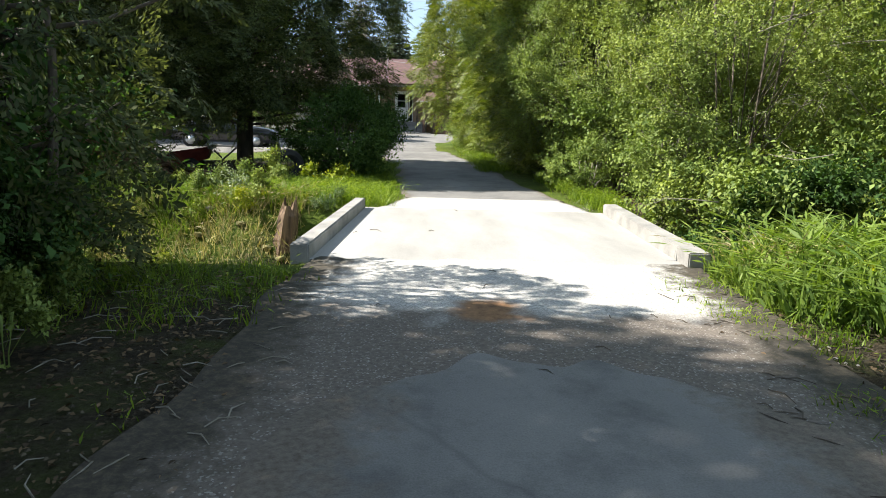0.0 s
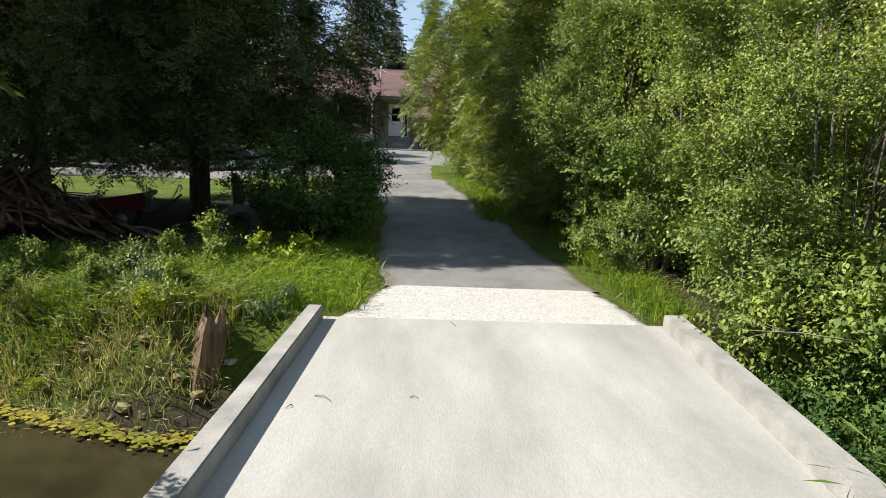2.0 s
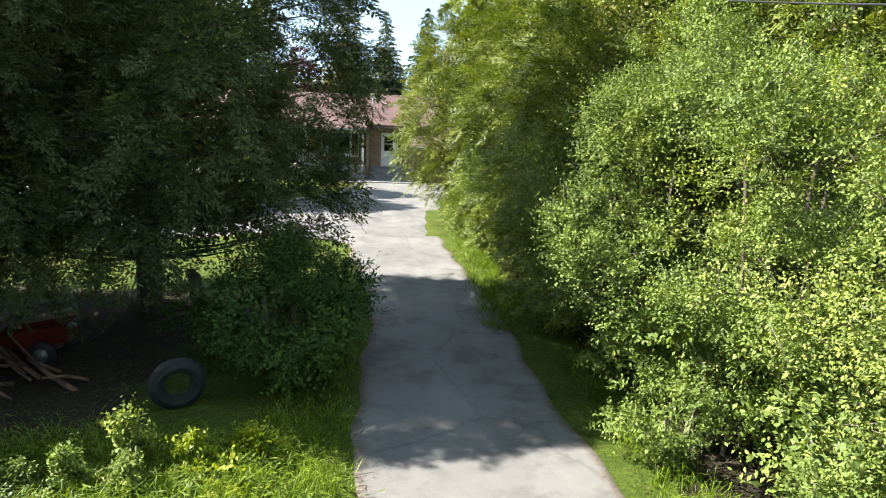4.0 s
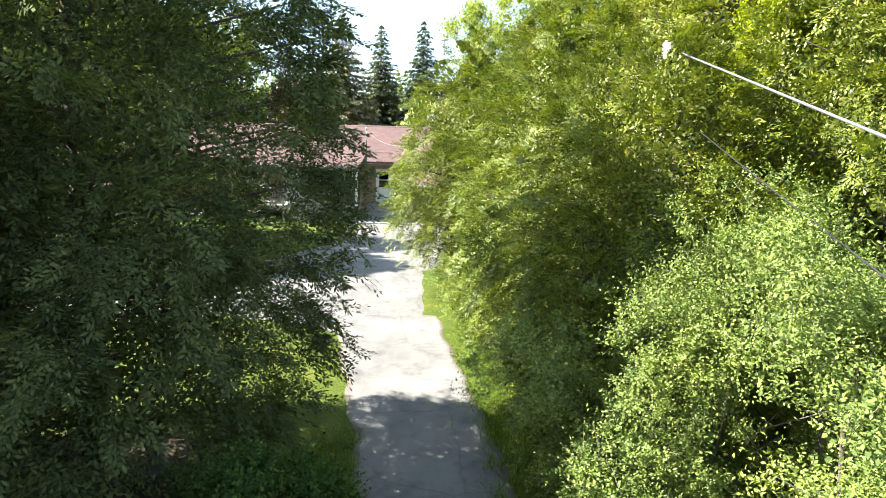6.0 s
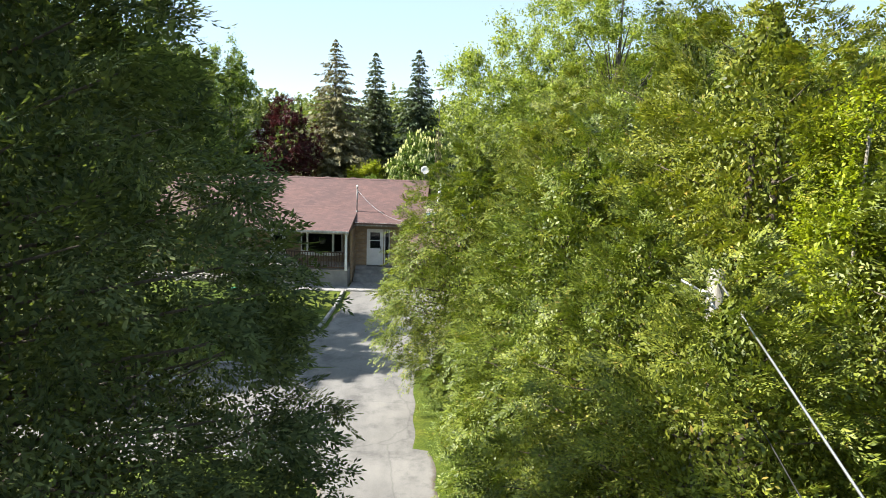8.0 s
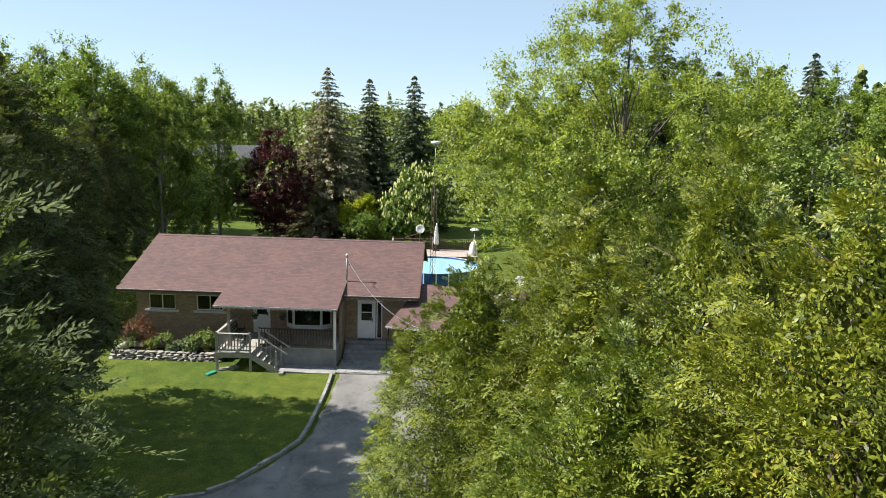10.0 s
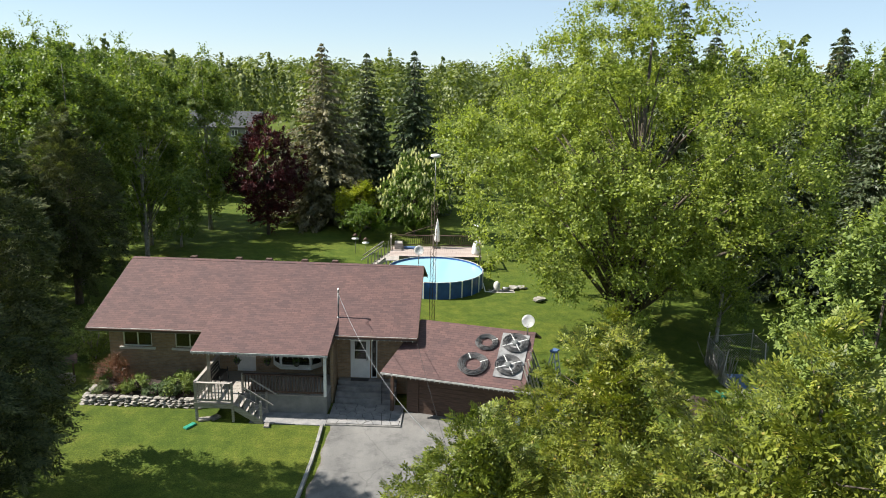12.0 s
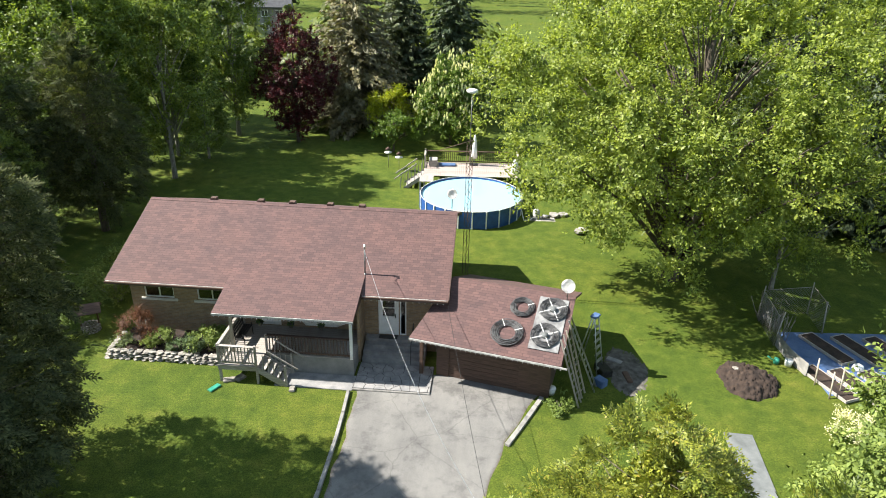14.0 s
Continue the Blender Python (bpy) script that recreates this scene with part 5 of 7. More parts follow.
    pts = [(8.35, WALL_V), (8.8, WALL_V - 0.45), (10.25, WALL_V - 0.45), (10.7, WALL_V)]
    for i in range(3):
        a, c = Vector((*pts[i], 0)), Vector((*pts[i + 1], 0))
        ln = (c - a).length
        mm = Matrix.Translation(a) @ Matrix.Rotation(math.atan2(c.y - a.y, c.x - a.x), 4, 'Z')
        fr = part("window_frame", frame_bm(0, ln, 1.75, 3.1, 0.0, 0.07, 0.07, 1), M_WHITE, b)
        fr.matrix_local = mm
        pn = boxpart("pane", M_GLASS, fr, 0.06, ln - 0.06, 0.03, 0.04, 1.81, 3.04)
        pn.visible_shadow = False
    for z0, z1, nm in ((1.6, 1.748, "sill"), (3.102, 3.2, "head")):
        bm = bmesh.new()
        bot = [bm.verts.new((x, y - (0.04 if 0 < i < 3 else 0), z0)) for i, (x, y) in enumerate(pts)]
        top = [bm.verts.new((x, y - (0.04 if 0 < i < 3 else 0), z1)) for i, (x, y) in enumerate(pts)]
        bm.faces.new(bot)
        bm.faces.new(top[::-1])
        for i in range(4):
            bm.faces.new((bot[i], top[i], top[(i + 1) % 4], bot[(i + 1) % 4]))
        part(nm, bm, M_WHITE, b)
    return e


house()


def hput(ob):
    """Stand a thing that was built in the house's own axes."""
    ob.matrix_world = HM @ ob.matrix_world
    return ob


# ---- porch deck ----
FLOOR = 1.2


def rail(parent, p, q, z0, z1, mat=None, gap=0.14):
    """Posts at both ends, top and bottom rails, square balusters between."""
    p, q = Vector((*p, 0)), Vector((*q, 0))
    n = max(2, int((q - p).length / gap))
    ang = math.atan2(q.y - p.y, q.x - p.x)
    ln = (q - p).length
    m = Matrix.Translation(p) @ Matrix.Rotation(ang, 4, 'Z')
    mat = mat or M_DECK
    for nm, a in (("top_rail", (0, ln, -0.07, 0.07, z1 - 0.04, z1)), ("bottom_rail", (0.02, ln - 0.02, -0.02, 0.02, z0 + 0.08, z0 + 0.16))):
        part(nm, box(bmesh.new(), *a, 0.006, m), mat, parent)
    me = None
    for i in range(1, n):
        x = ln * i / n
        if me is None:
            o = part("baluster", box(bmesh.new(), -0.019, 0.019, -0.019, 0.019, z0 + 0.16, z1 - 0.04), mat, parent)
            me = o.data
        else:
            o = new("baluster", me)
            o.parent = parent
        o.matrix_local = m @ Matrix.Translation((x, 0, 0))
    return parent


def deck():
    e = empty("porch_deck")
    tagged(e, "weathered grey wooden porch deck with railings and stairs", "deck")
    board = None
    for reg in ((5.72, 11.34, -1.32, WALL_V - 0.01), (5.76, 7.46, -2.36, -1.33)):
        u0, u1, v0, v1 = reg
        n = int((v1 - v0) / 0.145)
        w = (v1 - v0) / n
        me = None
        for i in range(n):
            if me is None:
                o = part("deck_board", box(bmesh.new(), u0, u1, 0.003, w - 0.006, FLOOR - 0.035, FLOOR), M_DECK, e)
                me = o.data
            else:
                o = new("deck_board", me)
                o.parent = e
            o.location = (0, v0 + i * w, 0)
    for a in ((5.74, 7.44, -2.34, -2.30), (5.74, 5.78, -2.3, WALL_V - 0.02), (7.42, 7.46, -2.3, -1.35)):
        boxpart("rim_joist", M_DECK, e, *a, FLOOR - 0.24, FLOOR - 0.037)
    boxpart("skirting", M_SKIRT, e, 7.47, 11.33, -1.3, -1.26, GZ - 0.05, FLOOR - 0.04, 0, "grey painted deck skirting")
    boxpart("skirting", M_SKIRT, e, 11.29, 11.33, -1.25, -0.25, GZ - 0.05, FLOOR - 0.04, 0, "grey painted deck skirting")
    for u, v in ((5.8, -2.28), (7.4, -2.28)):
        boxpart("leg", M_DECK, e, u - 0.05, u + 0.05, v - 0.02, v + 0.08, GZ - 0.1, FLOOR - 0.04)
    for u, v in ((5.81, -2.3), (7.4, -2.3), (5.81, -0.4), (7.55, -1.27)):
        boxpart("rail_post", M_DECK, e, u - 0.045, u + 0.045, v - 0.045, v + 0.045, FLOOR, FLOOR + 1.0, 0.006)
    rail(e, (5.81, -2.3), (7.4, -2.3), FLOOR, FLOOR + 0.95)
    rail(e, (5.81, -2.3), (5.81, WALL_V - 0.05), FLOOR, FLOOR + 0.95)
    rail(e, (7.55, -1.27), (11.2, -1.27), FLOOR, FLOOR + 0.95, M_BROWN)
    for u, m in ((6.1, M_POST), (11.27, M_WHITE)):
        boxpart("roof_post", m, e, u - 0.06, u + 0.06, -1.4, -1.28, FLOOR, 3.128, 0.008)
    # stairs down to the side
    n, rise, run = 5, (FLOOR - GZ) / 5, 0.27
    for i in range(n - 1):
        z = FLOOR - rise * (i + 1)
        boxpart("tread", M_DECK, e, 7.47 + run * i, 7.47 + run * (i + 1) + 0.02, -2.3, -1.45, z - 0.04, z)
    for v in (-2.36, -1.42):
        bm = bmesh.new()
        vs = [bm.verts.new((u, v + dv, z)) for dv in (0, 0.04) for u, z in ((7.47, FLOOR - 0.3), (7.47, FLOOR - 0.02), (8.72, GZ + 0.16), (8.72, GZ - 0.05), (8.5, GZ - 0.05))]
        bm.faces.new(vs[:5])
        bm.faces.new(vs[5:][::-1])
        for i in range(5):
            j = (i + 1) % 5
            bm.faces.new((vs[i], vs[j], vs[5 + j], vs[5 + i]))
        part("stringer", bm, M_DECK, e)
        bm = bmesh.new()
        sl = math.atan2(-(FLOOR - GZ - 0.1), 1.25)
        box(bm, 0, 1.5, 0, 0.05, 0.85, 0.92, 0.005, Matrix.Translation((7.45, v, FLOOR + 0.05)) @ Matrix.Rotation(-sl, 4, 'Y'))
        part("handrail", bm, M_DECK, e)
        boxpart("rail_post", M_DECK, e, 8.6, 8.69, v - 0.02, v + 0.07, GZ, GZ + 1.05, 0.006)
        for i in range(4):
            u = 7.7 + 0.22 * i
            z = FLOOR - (u - 7.47) * 0.72
            boxpart("baluster", M_DECK, e, u, u + 0.035, v, v + 0.035, z - 0.1, z + 0.75)
    return hput(e)


deck()


def bench():
    e = empty("porch_bench")
    tagged(e, "dark slatted bench on the porch deck", "bench")
    for i in range(4):
        boxpart("seat_slat", M_DARK, e, 0.05 + 0.1 * i, 0.13 + 0.1 * i, 0, 1.2, 0.42, 0.45)
    for i in range(3):
        boxpart("back_slat", M_DARK, e, 0.0 - 0.03 * i, 0.03 - 0.03 * i, 0, 1.2, 0.52 + 0.12 * i, 0.6 + 0.12 * i)
    for v in (0.05, 1.1):
        tubes("leg", [([(0.02, v, 0.85), (0.06, v, 0.42), (-0.02, v, 0.0)], 0.02), ([(0.42, v, 0.6), (0.44, v, 0.42), (0.46, v, 0)], 0.02)], M_DARK, e, 6)
    e.matrix_world = Matrix.Translation((5.98, -0.95, FLOOR)) 
    return hput(e)


bench()


def hanging_basket(u, seed):
    rng = np.random.default_rng(seed)
    e = empty("hanging_basket")
    tagged(e, "small hanging flower basket under the porch eave", "flower basket", "hanging baskets on the porch")
    tubes("wire", [([(0, 0, 0), (0.12, 0, -0.35)], 0.006), ([(0, 0, 0), (-0.12, 0, -0.35)], 0.006)], M_DARK, e, 4)
    tubes("pot", [([(0, 0, -0.35), (0, 0, -0.42), (0, 0, -0.55)], [0.15, 0.14, 0.09])], M_DARK, e, 10)
    leaves("plant", [clump_leaves(rng, np.array([[0, 0, -0.32]]), np.array([0.2]), 120, 0.07)], M_BUSHDARK, e)
    e.matrix_world = Matrix.Translation((u, -1.25, 3.13))
    hput(e)


hanging_basket(7.35, 1)
hanging_basket(8.7, 2)
hanging_basket(10.0, 3)


# ---- entry: flagstone patio and steps ----
def entry():
    e = empty("entry_steps")
    tagged(e, "four stone entry steps up to the front door", "steps")
    for i in range(4):
        z1 = 0.45 + (1.08 - 0.45) * (i + 1) / 4
        boxpart("step", M_FLAG, e, 11.5, 14.3, -0.3 + 0.3 * i, WALL_V - 0.01 if i == 3 else -0.3 + 0.3 * (i + 1), 0.3, z1, 0.012)
    boxpart("mat", M_DARK, e, 12.1, 12.95, 0.62, 0.95, 1.082, 1.1, 0.004, "black door mat")
    tubes("handrail", [([(13.7, -0.35, 0.45), (13.7, -0.35, 1.4), (13.7, 0.6, 2.0), (13.7, 0.65, 1.08)], 0.02)], M_DARK, e, 6, "thin black iron handrail")
    hput(e)
    p = empty("patio")
    tagged(p, "grey flagstone patio with dark joints before the steps", "patio", kind="structure")
    boxpart("bed", M_JOINT, p, 11.45, 14.75, -2.22, -0.31, 0.2, 0.365)
    boxpart("edging", M_KERB, p, 11.45, 14.75, -2.31, -2.225, 0.25, 0.38, 0.02, "pale stone edging")
    rng = random.Random(5)
    seeds = [(11.45 + 3.6 * (i + 0.5 + rng.uniform(-0.42, 0.42)) / 9, -2.22 + 1.9 * (j + 0.5 + rng.uniform(-0.4, 0.4)) / 5 + 0.08 * (i % 2)) for i in range(9) for j in range(5)]
    for k, c in enumerate(seeds):
        poly = [(11.47, -2.2), (14.73, -2.2), (14.73, -0.33), (11.47, -0.33)]
        for o in seeds:
            if o is c:
                continue
            nx, ny = o[0] - c[0], o[1] - c[1]
            ln = math.hypot(nx, ny)
            lim = ln / 2 - 0.013
            out = []
            for (ax, ay), (bx, by) in zip(poly, poly[1:] + poly[:1]):
                da, db = ((ax - c[0]) * nx + (ay - c[1]) * ny) / ln - lim, ((bx - c[0]) * nx + (by - c[1]) * ny) / ln - lim
                if da <= 0:
                    out.append((ax, ay))
                if da * db < 0:
                    f = da / (da - db)
                    out.append((ax + (bx - ax) * f, ay + (by - ay) * f))
            poly = out
        if len(poly) < 3:
            continue
        zt = 0.382 + rng.uniform(-0.004, 0.006)
        bm = bmesh.new()
        top = [bm.verts.new((a, b, zt)) for a, b in poly]
        low_ = [bm.verts.new((a, b, 0.352)) for a, b in poly]
        bm.faces.new(top)
        for i in range(len(poly)):
            j = (i + 1) % len(poly)
            bm.faces.new((top[i], low_[i], low_[j], top[j]))
        part("flagstone", bm, M_FLAG, p)
    hput(p)
    pad = boxpart("pavement", M_FLAG, None, 8.1, 11.44, -2.35, -1.31, 0.2, 0.335, 0.01)
    tagged(pad, "narrow concrete walk along the porch skirting", "walkway", kind="structure")
    hput(pad)


entry()


# ---- garage ----
GM = HM @ Matrix.Translation((13.74, -1.3, 0)) @ Matrix.Rotation(radians(-13), 4, 'Z')


def garage():
    e = empty("garage", GM)
    tagged(e, "low attached garage with brown siding and shingle roof", "garage")
    L, D, z0, z1 = 6.4, 3.25, 2.47, 3.92
    roof_slab("roof", [(0, 0, z0), (L, 0, z0), (L, D, z1), (0.9, D, z1)], M_SHINGLE, e, 0.1, "red-brown asphalt shingles")
    roof_slab("roof", [(L, 2 * D, z0), (0.9, 2 * D, z0), (0.9, D + 0.004, z1), (L, D + 0.004, z1)], M_SHINGLE, e, 0.1, "red-brown asphalt shingles")
    boxpart("fascia", M_FASCIA, e, 0, L + 0.25, -0.03, 0, z0 - 0.1, z0 - 0.02, 0, "weathered white fascia board")
    boxpart("fascia", M_BROWN, e, L, L + 0.03, 0.0, D, 2.3, 2.36)
    door = (1.55, 4.6, 0.3, 2.1)
    wall_with_holes("wall", M_BROWN, e, 1.0, 5.95, 0.75, 0.9, 0.1, 2.62, [door])
    for x in (1.0, 5.8):
        boxpart("wall", M_BROWN, e, x, x + 0.15, 0.9, 5.6, 0.1, 2.55)
    boxpart("wall", M_BROWN, e, 1.0, 5.95, 5.6, 5.75, 0.1, 2.55)
    for x in (1.0, 5.8):
        bm = bmesh.new()
        a = [bm.verts.new((x + dx, y, z)) for dx in (0, 0.15) for y, z in ((0.8, 2.551), (5.7, 2.551), (D, 3.78))]
        for f in ((0, 1, 2), (3, 5, 4), (0, 3, 4, 1), (1, 4, 5, 2), (2, 5, 3, 0)):
            bm.faces.new([a[i] for i in f])
        part("gable", bm, M_BROWN, e)
    d = empty("garage_door")
    d.parent = e
    d["label"] = "brown panelled garage door"
    for i in range(9):
        boxpart("slat", M_BROWN, d, door[0] + 0.01, door[1] - 0.01, 0.8 + 0.006 * (i % 2), 0.84, 0.31 + 0.198 * i, 0.31 + 0.198 * (i + 1) - 0.012)
    for x in (0.3,):
        boxpart("post", M_BROWN, e, x, x + 0.14, 0.5, 0.64, 0.3, 2.5)
    return e


garage()


def gput(ob):
    ob.matrix_world = GM @ ob.matrix_world
    return ob


def garage_z(y):
    return 2.47 + (3.92 - 2.47) / 3.25 * y


SLOPE = math.atan((3.92 - 2.47) / 3.25)


def roof_pose(x, y, lift=0.0):
    return Matrix.Translation((x, y, garage_z(y) + lift)) @ Matrix.Rotation(SLOPE, 4, 'X')


def hose_coil(x, y, r, seed, label, spokes=0, turns=7):
    rng = random.Random(seed)
    e = empty("hose_coil")
    tagged(e, label, "hose coil", "coils of black pipe on the garage roof")
    for k in range(turns):
        rr = r * (0.55 + 0.45 * k / (turns - 1))
        pts = [(rr * math.cos(t * 0.2618) + rng.uniform(-0.015, 0.015), rr * math.sin(t * 0.2618) + rng.uniform(-0.015, 0.015), 0.03 + 0.02 * (k % 3) + 0.02 * rng.random()) for t in range(25)]
        tubes("coil", [(pts, 0.018)], M_HOSE, e, 5)
    for k in range(spokes):
        a = k * math.pi / 2 + 0.5
        bm = box(bmesh.new(), r * (0.12 if spokes == 4 else 0.5), r * 1.05, -0.015, 0.015, 0.07, 0.09, 0, Matrix.Rotation(a, 4, 'Z'))
        part("batten", bm, M_WHITE, e, "white wooden batten")
    if spokes == 4:
        tubes("hub", [([(0, 0, 0.0), (0, 0, 0.1)], 0.14)], M_SLATE, e, 12)
    e.matrix_world = roof_pose(x, y, 0.045 if spokes == 4 else 0.015)
    gput(e)


panel = part("solar_board", box(bmesh.new(), -0.62, 0.62, -1.35, 1.35, 0.0, 0.03, 0.004), M_BOARD)
tagged(panel, "pale grey board under the pipe coils on the roof", "board")
panel.matrix_world = roof_pose(5.55, 1.75, 0.012)
gput(panel)
hose_coil(5.6, 2.4, 0.58, 1, "flat round coil of black pipe with white battens", 4, 12)
hose_coil(5.5, 1.15, 0.58, 2, "flat round coil of black pipe with white battens", 4, 12)
hose_coil(4.3, 2.3, 0.5, 3, "loose coil of black pipe on the shingles", 1, 11)
hose_coil(3.95, 1.0, 0.66, 4, "large loose coil of black pipe on the shingles", 2, 12)


def dish(name, m, r, label):
    e = empty(name)
    tagged(e, label, "satellite dish")
    bm = bmesh.new()
    bmesh.ops.create_circle(bm, segments=24, radius=r, cap_ends=False)
    rings = [bm.verts[:]]
    for k in (0.66, 0.33):
        rings.append([bm.verts.new((v.co.x * k, v.co.y * k, -r * 0.22 * (1 - k * k))) for v in rings[0]])
    for a, b in zip(rings, rings[1:]):
        for i in range(24):
            bm.faces.new((a[i], a[(i + 1) % 24], b[(i + 1) % 24], b[i]))
    bm.faces.new(rings[-1])
    bmesh.ops.solidify(bm, geom=bm.faces[:], thickness=0.02)
    o = part("reflector", bm, M_WHITE, e, smooth=True)
    o.matrix_local = Matrix.Translation((0, 0, 0.75)) @ Matrix.Rotation(radians(68), 4, 'X')
    tubes("mast", [([(0, 0.08, -0.05), (0, 0.08, 0.72)], 0.025)], M_STEEL, e, 6)
    tubes("feed_arm", [([(0, 0.02, 0.5), (0, -0.35, 0.62)], 0.012)], M_STEEL, e, 5)
    e.matrix_world = m
    return e


gput(dish("satellite_dish", roof_pose(6.05, 2.95) @ Matrix.Rotation(-SLOPE, 4, 'X'), 0.3, "white satellite dish on the garage roof edge"))


def ladder(m, length, width, mat, label):
    e = empty("ladder")
    tagged(e, label, "ladder", "ladders beside the garage")
    for x in (0, width):
        part("rail", box(bmesh.new(), x - 0.02, x + 0.02, -0.035, 0.035, 0, length, 0.004), mat, e)
    n = int(length / 0.3)
    for i in range(1, n):
        tubes("rung", [([(0.02, 0, 0.3 * i), (width - 0.02, 0, 0.3 * i)], 0.017)], mat, e, 6)
    e.matrix_world = m
    return e


for i, (x, y, ln, lean, tw, mt, lb) in enumerate(((7.3, 1.2, 3.2, 18, 80, M_POST, "wooden ladder leaning on the garage wall"), (7.25, 0.5, 3.2, 19, 84, M_DECK, "weathered ladder leaning on the garage wall"),
                                                  (7.75, 1.8, 3.5, 24, 86, M_ALU, "aluminium ladder leaning on the garage roof"))):
    gput(ladder(Matrix.Translation((x, y, 0.3)) @ Matrix.Rotation(radians(tw), 4, 'Z') @ Matrix.Rotation(radians(-lean), 4, 'X') @ Matrix.Rotation(0, 4, 'Z'), ln, 0.42, mt, lb))


def stepladder():
    e = empty("step_ladder")
    tagged(e, "tall open aluminium step ladder with blue top", "step ladder")
    for y, s in ((-0.55, 1), (0.55, -1)):
        for x in (-0.3, 0.3):
            tubes("leg", [([(x, y, 0), (x * 0.6, 0.06 * -s, 2.7)], 0.028)], M_ALU, e, 5)
    for i in range(1, 8):
        z = 2.7 * i / 8.5
        w = 0.3 * (1 - 0.4 * z / 2.7)
        boxpart("tread", M_ALU, e, -w, w, -0.55 * (1 - z / 2.7) - 0.07, -0.55 * (1 - z / 2.7) + 0.05, z - 0.012, z + 0.012)
    boxpart("top", M_TARP, e, -0.22, 0.22, -0.15, 0.15, 2.7, 2.78, 0.01, "blue plastic top")
    e.matrix_world = Matrix.Translation((7.3, 3.5, 0.3)) @ Matrix.Rotation(radians(70), 4, 'Z')
    return gput(e)


stepladder()



def string_lights(p, q, n, m):
    """Small white bulbs hanging from a thin wire along an eave."""
    e = empty("string_lights")
    tagged(e, "string of small white bulbs hanging along the eave", "string lights", "light strings on the eaves")
    p, q = Vector(p), Vector(q)
    tubes("wire", [([p.lerp(q, i / n) for i in range(n + 1)], 0.006)], M_DARK, e, 4)
    me = None
    for i in range(n):
        if me is None:
            o = tubes("bulb", [([(0, 0, 0), (0, 0, -0.02), (0, 0, -0.05), (0, 0, -0.06)], [0.007, 0.015, 0.013, 0.004])], M_FASCIA, e, 6)
            me = o.data
        else:
            o = new("bulb", me)
            o.parent = e
        o.location = p.lerp(q, (i + 0.5) / n)
    e.matrix_world = m


string_lights((5.5, -1.83, 3.26), (11.48, -1.83, 3.26), 26, HM)
string_lights((11.55, -0.14, 3.5), (15.2, -0.14, 3.5), 14, HM)
string_lights((0.0, -0.05, 2.38), (6.5, -0.05, 2.38), 30, GM)

# ---- service mast and lines ----
def service_mast():
    e = empty("service_mast")
    tagged(e, "grey service mast with cable loop on the porch roof", "service mast")
    b = (-2.79, 48.43, 4.0)
    tubes("mast", [([b, (-2.78, 48.42, 5.3)], 0.035)], M_STEEL, e, 8)
    tubes("weatherhead", [([(-2.78, 48.42, 5.3), (-2.78, 48.38, 5.48), (-2.78, 48.28, 5.46)], [0.05, 0.06, 0.03])], M_WHITE, e, 8)
    tubes("flashing", [([(-2.79, 48.43, 3.98), (-2.79, 48.43, 4.1)], [0.1, 0.04])], M_STEEL, e, 10)
    tubes("drip_loop", [([(-2.78, 48.3, 5.42), (-2.7, 48.1, 5.15), (-2.6, 48.0, 5.0), (-2.68, 47.95, 5.2), (-2.75, 48.1, 5.3)], 0.012)], M_DARK, e, 5)


service_mast()


def line(name, a, b, sag, r, mat, label, cat="cable"):
    a, b = Vector(a), Vector(b)
    pts = [a.lerp(b, t / 24) - Vector((0, 0, sag * 4 * (t / 24) * (1 - t / 24))) for t in range(25)]
    return tagged(tubes(name, [(pts, r)], mat, None, 5), label, cat)


POLE = (3.84, 18.52)
line("service_cable", (-2.78, 48.3, 5.3), (1.9, 32.4, 6.1), 1.0, 0.009, M_ALU, "twisted overhead service cable from the house into the hedge")
line("service_cable", (1.9, 32.4, 6.1), (POLE[0], POLE[1], 6.75), 0.3, 0.012, M_ALU, "twisted overhead service cable from house to pole")
line("service_cable", (POLE[0], POLE[1], 6.95), (-0.27, -6.0, 2.36), 0.0, 0.012, M_ALU, "twisted overhead service cable along the hedge")
line("telephone_cable", (0.9, 47.1, 3.45), (POLE[0] + 0.05, POLE[1], 5.9), 1.3, 0.008, M_DARK, "thin black overhead telephone cable")
line("telephone_cable", (POLE[0] + 0.05, POLE[1], 6.1), (0.6, -6.0, 1.9), 0.25, 0.008, M_DARK, "thin black overhead telephone cable")


def pole():
    e = empty("utility_pole")
    tagged(e, "short weathered grey wooden utility pole in the hedge", "utility pole")
    x, y = POLE
    tubes("pole", [([(x, y, -0.4), (x, y, 4), (x, y, 7.05)], [0.13, 0.115, 0.1])], M_BARK_PALE, e, 12)
    tubes("insulator", [([(x - 0.12, y - 0.1, 6.75), (x - 0.25, y - 0.16, 6.8)], 0.04)], M_WHITE, e, 8)
    tubes("clamp", [([(x - 0.2, y - 0.12, 6.78), (x - 0.42, y + 0.05, 6.9)], 0.02), ([(x - 0.2, y - 0.12, 6.78), (x - 0.1, y - 0.5, 6.55)], 0.018)], M_ALU, e, 6)


pole()


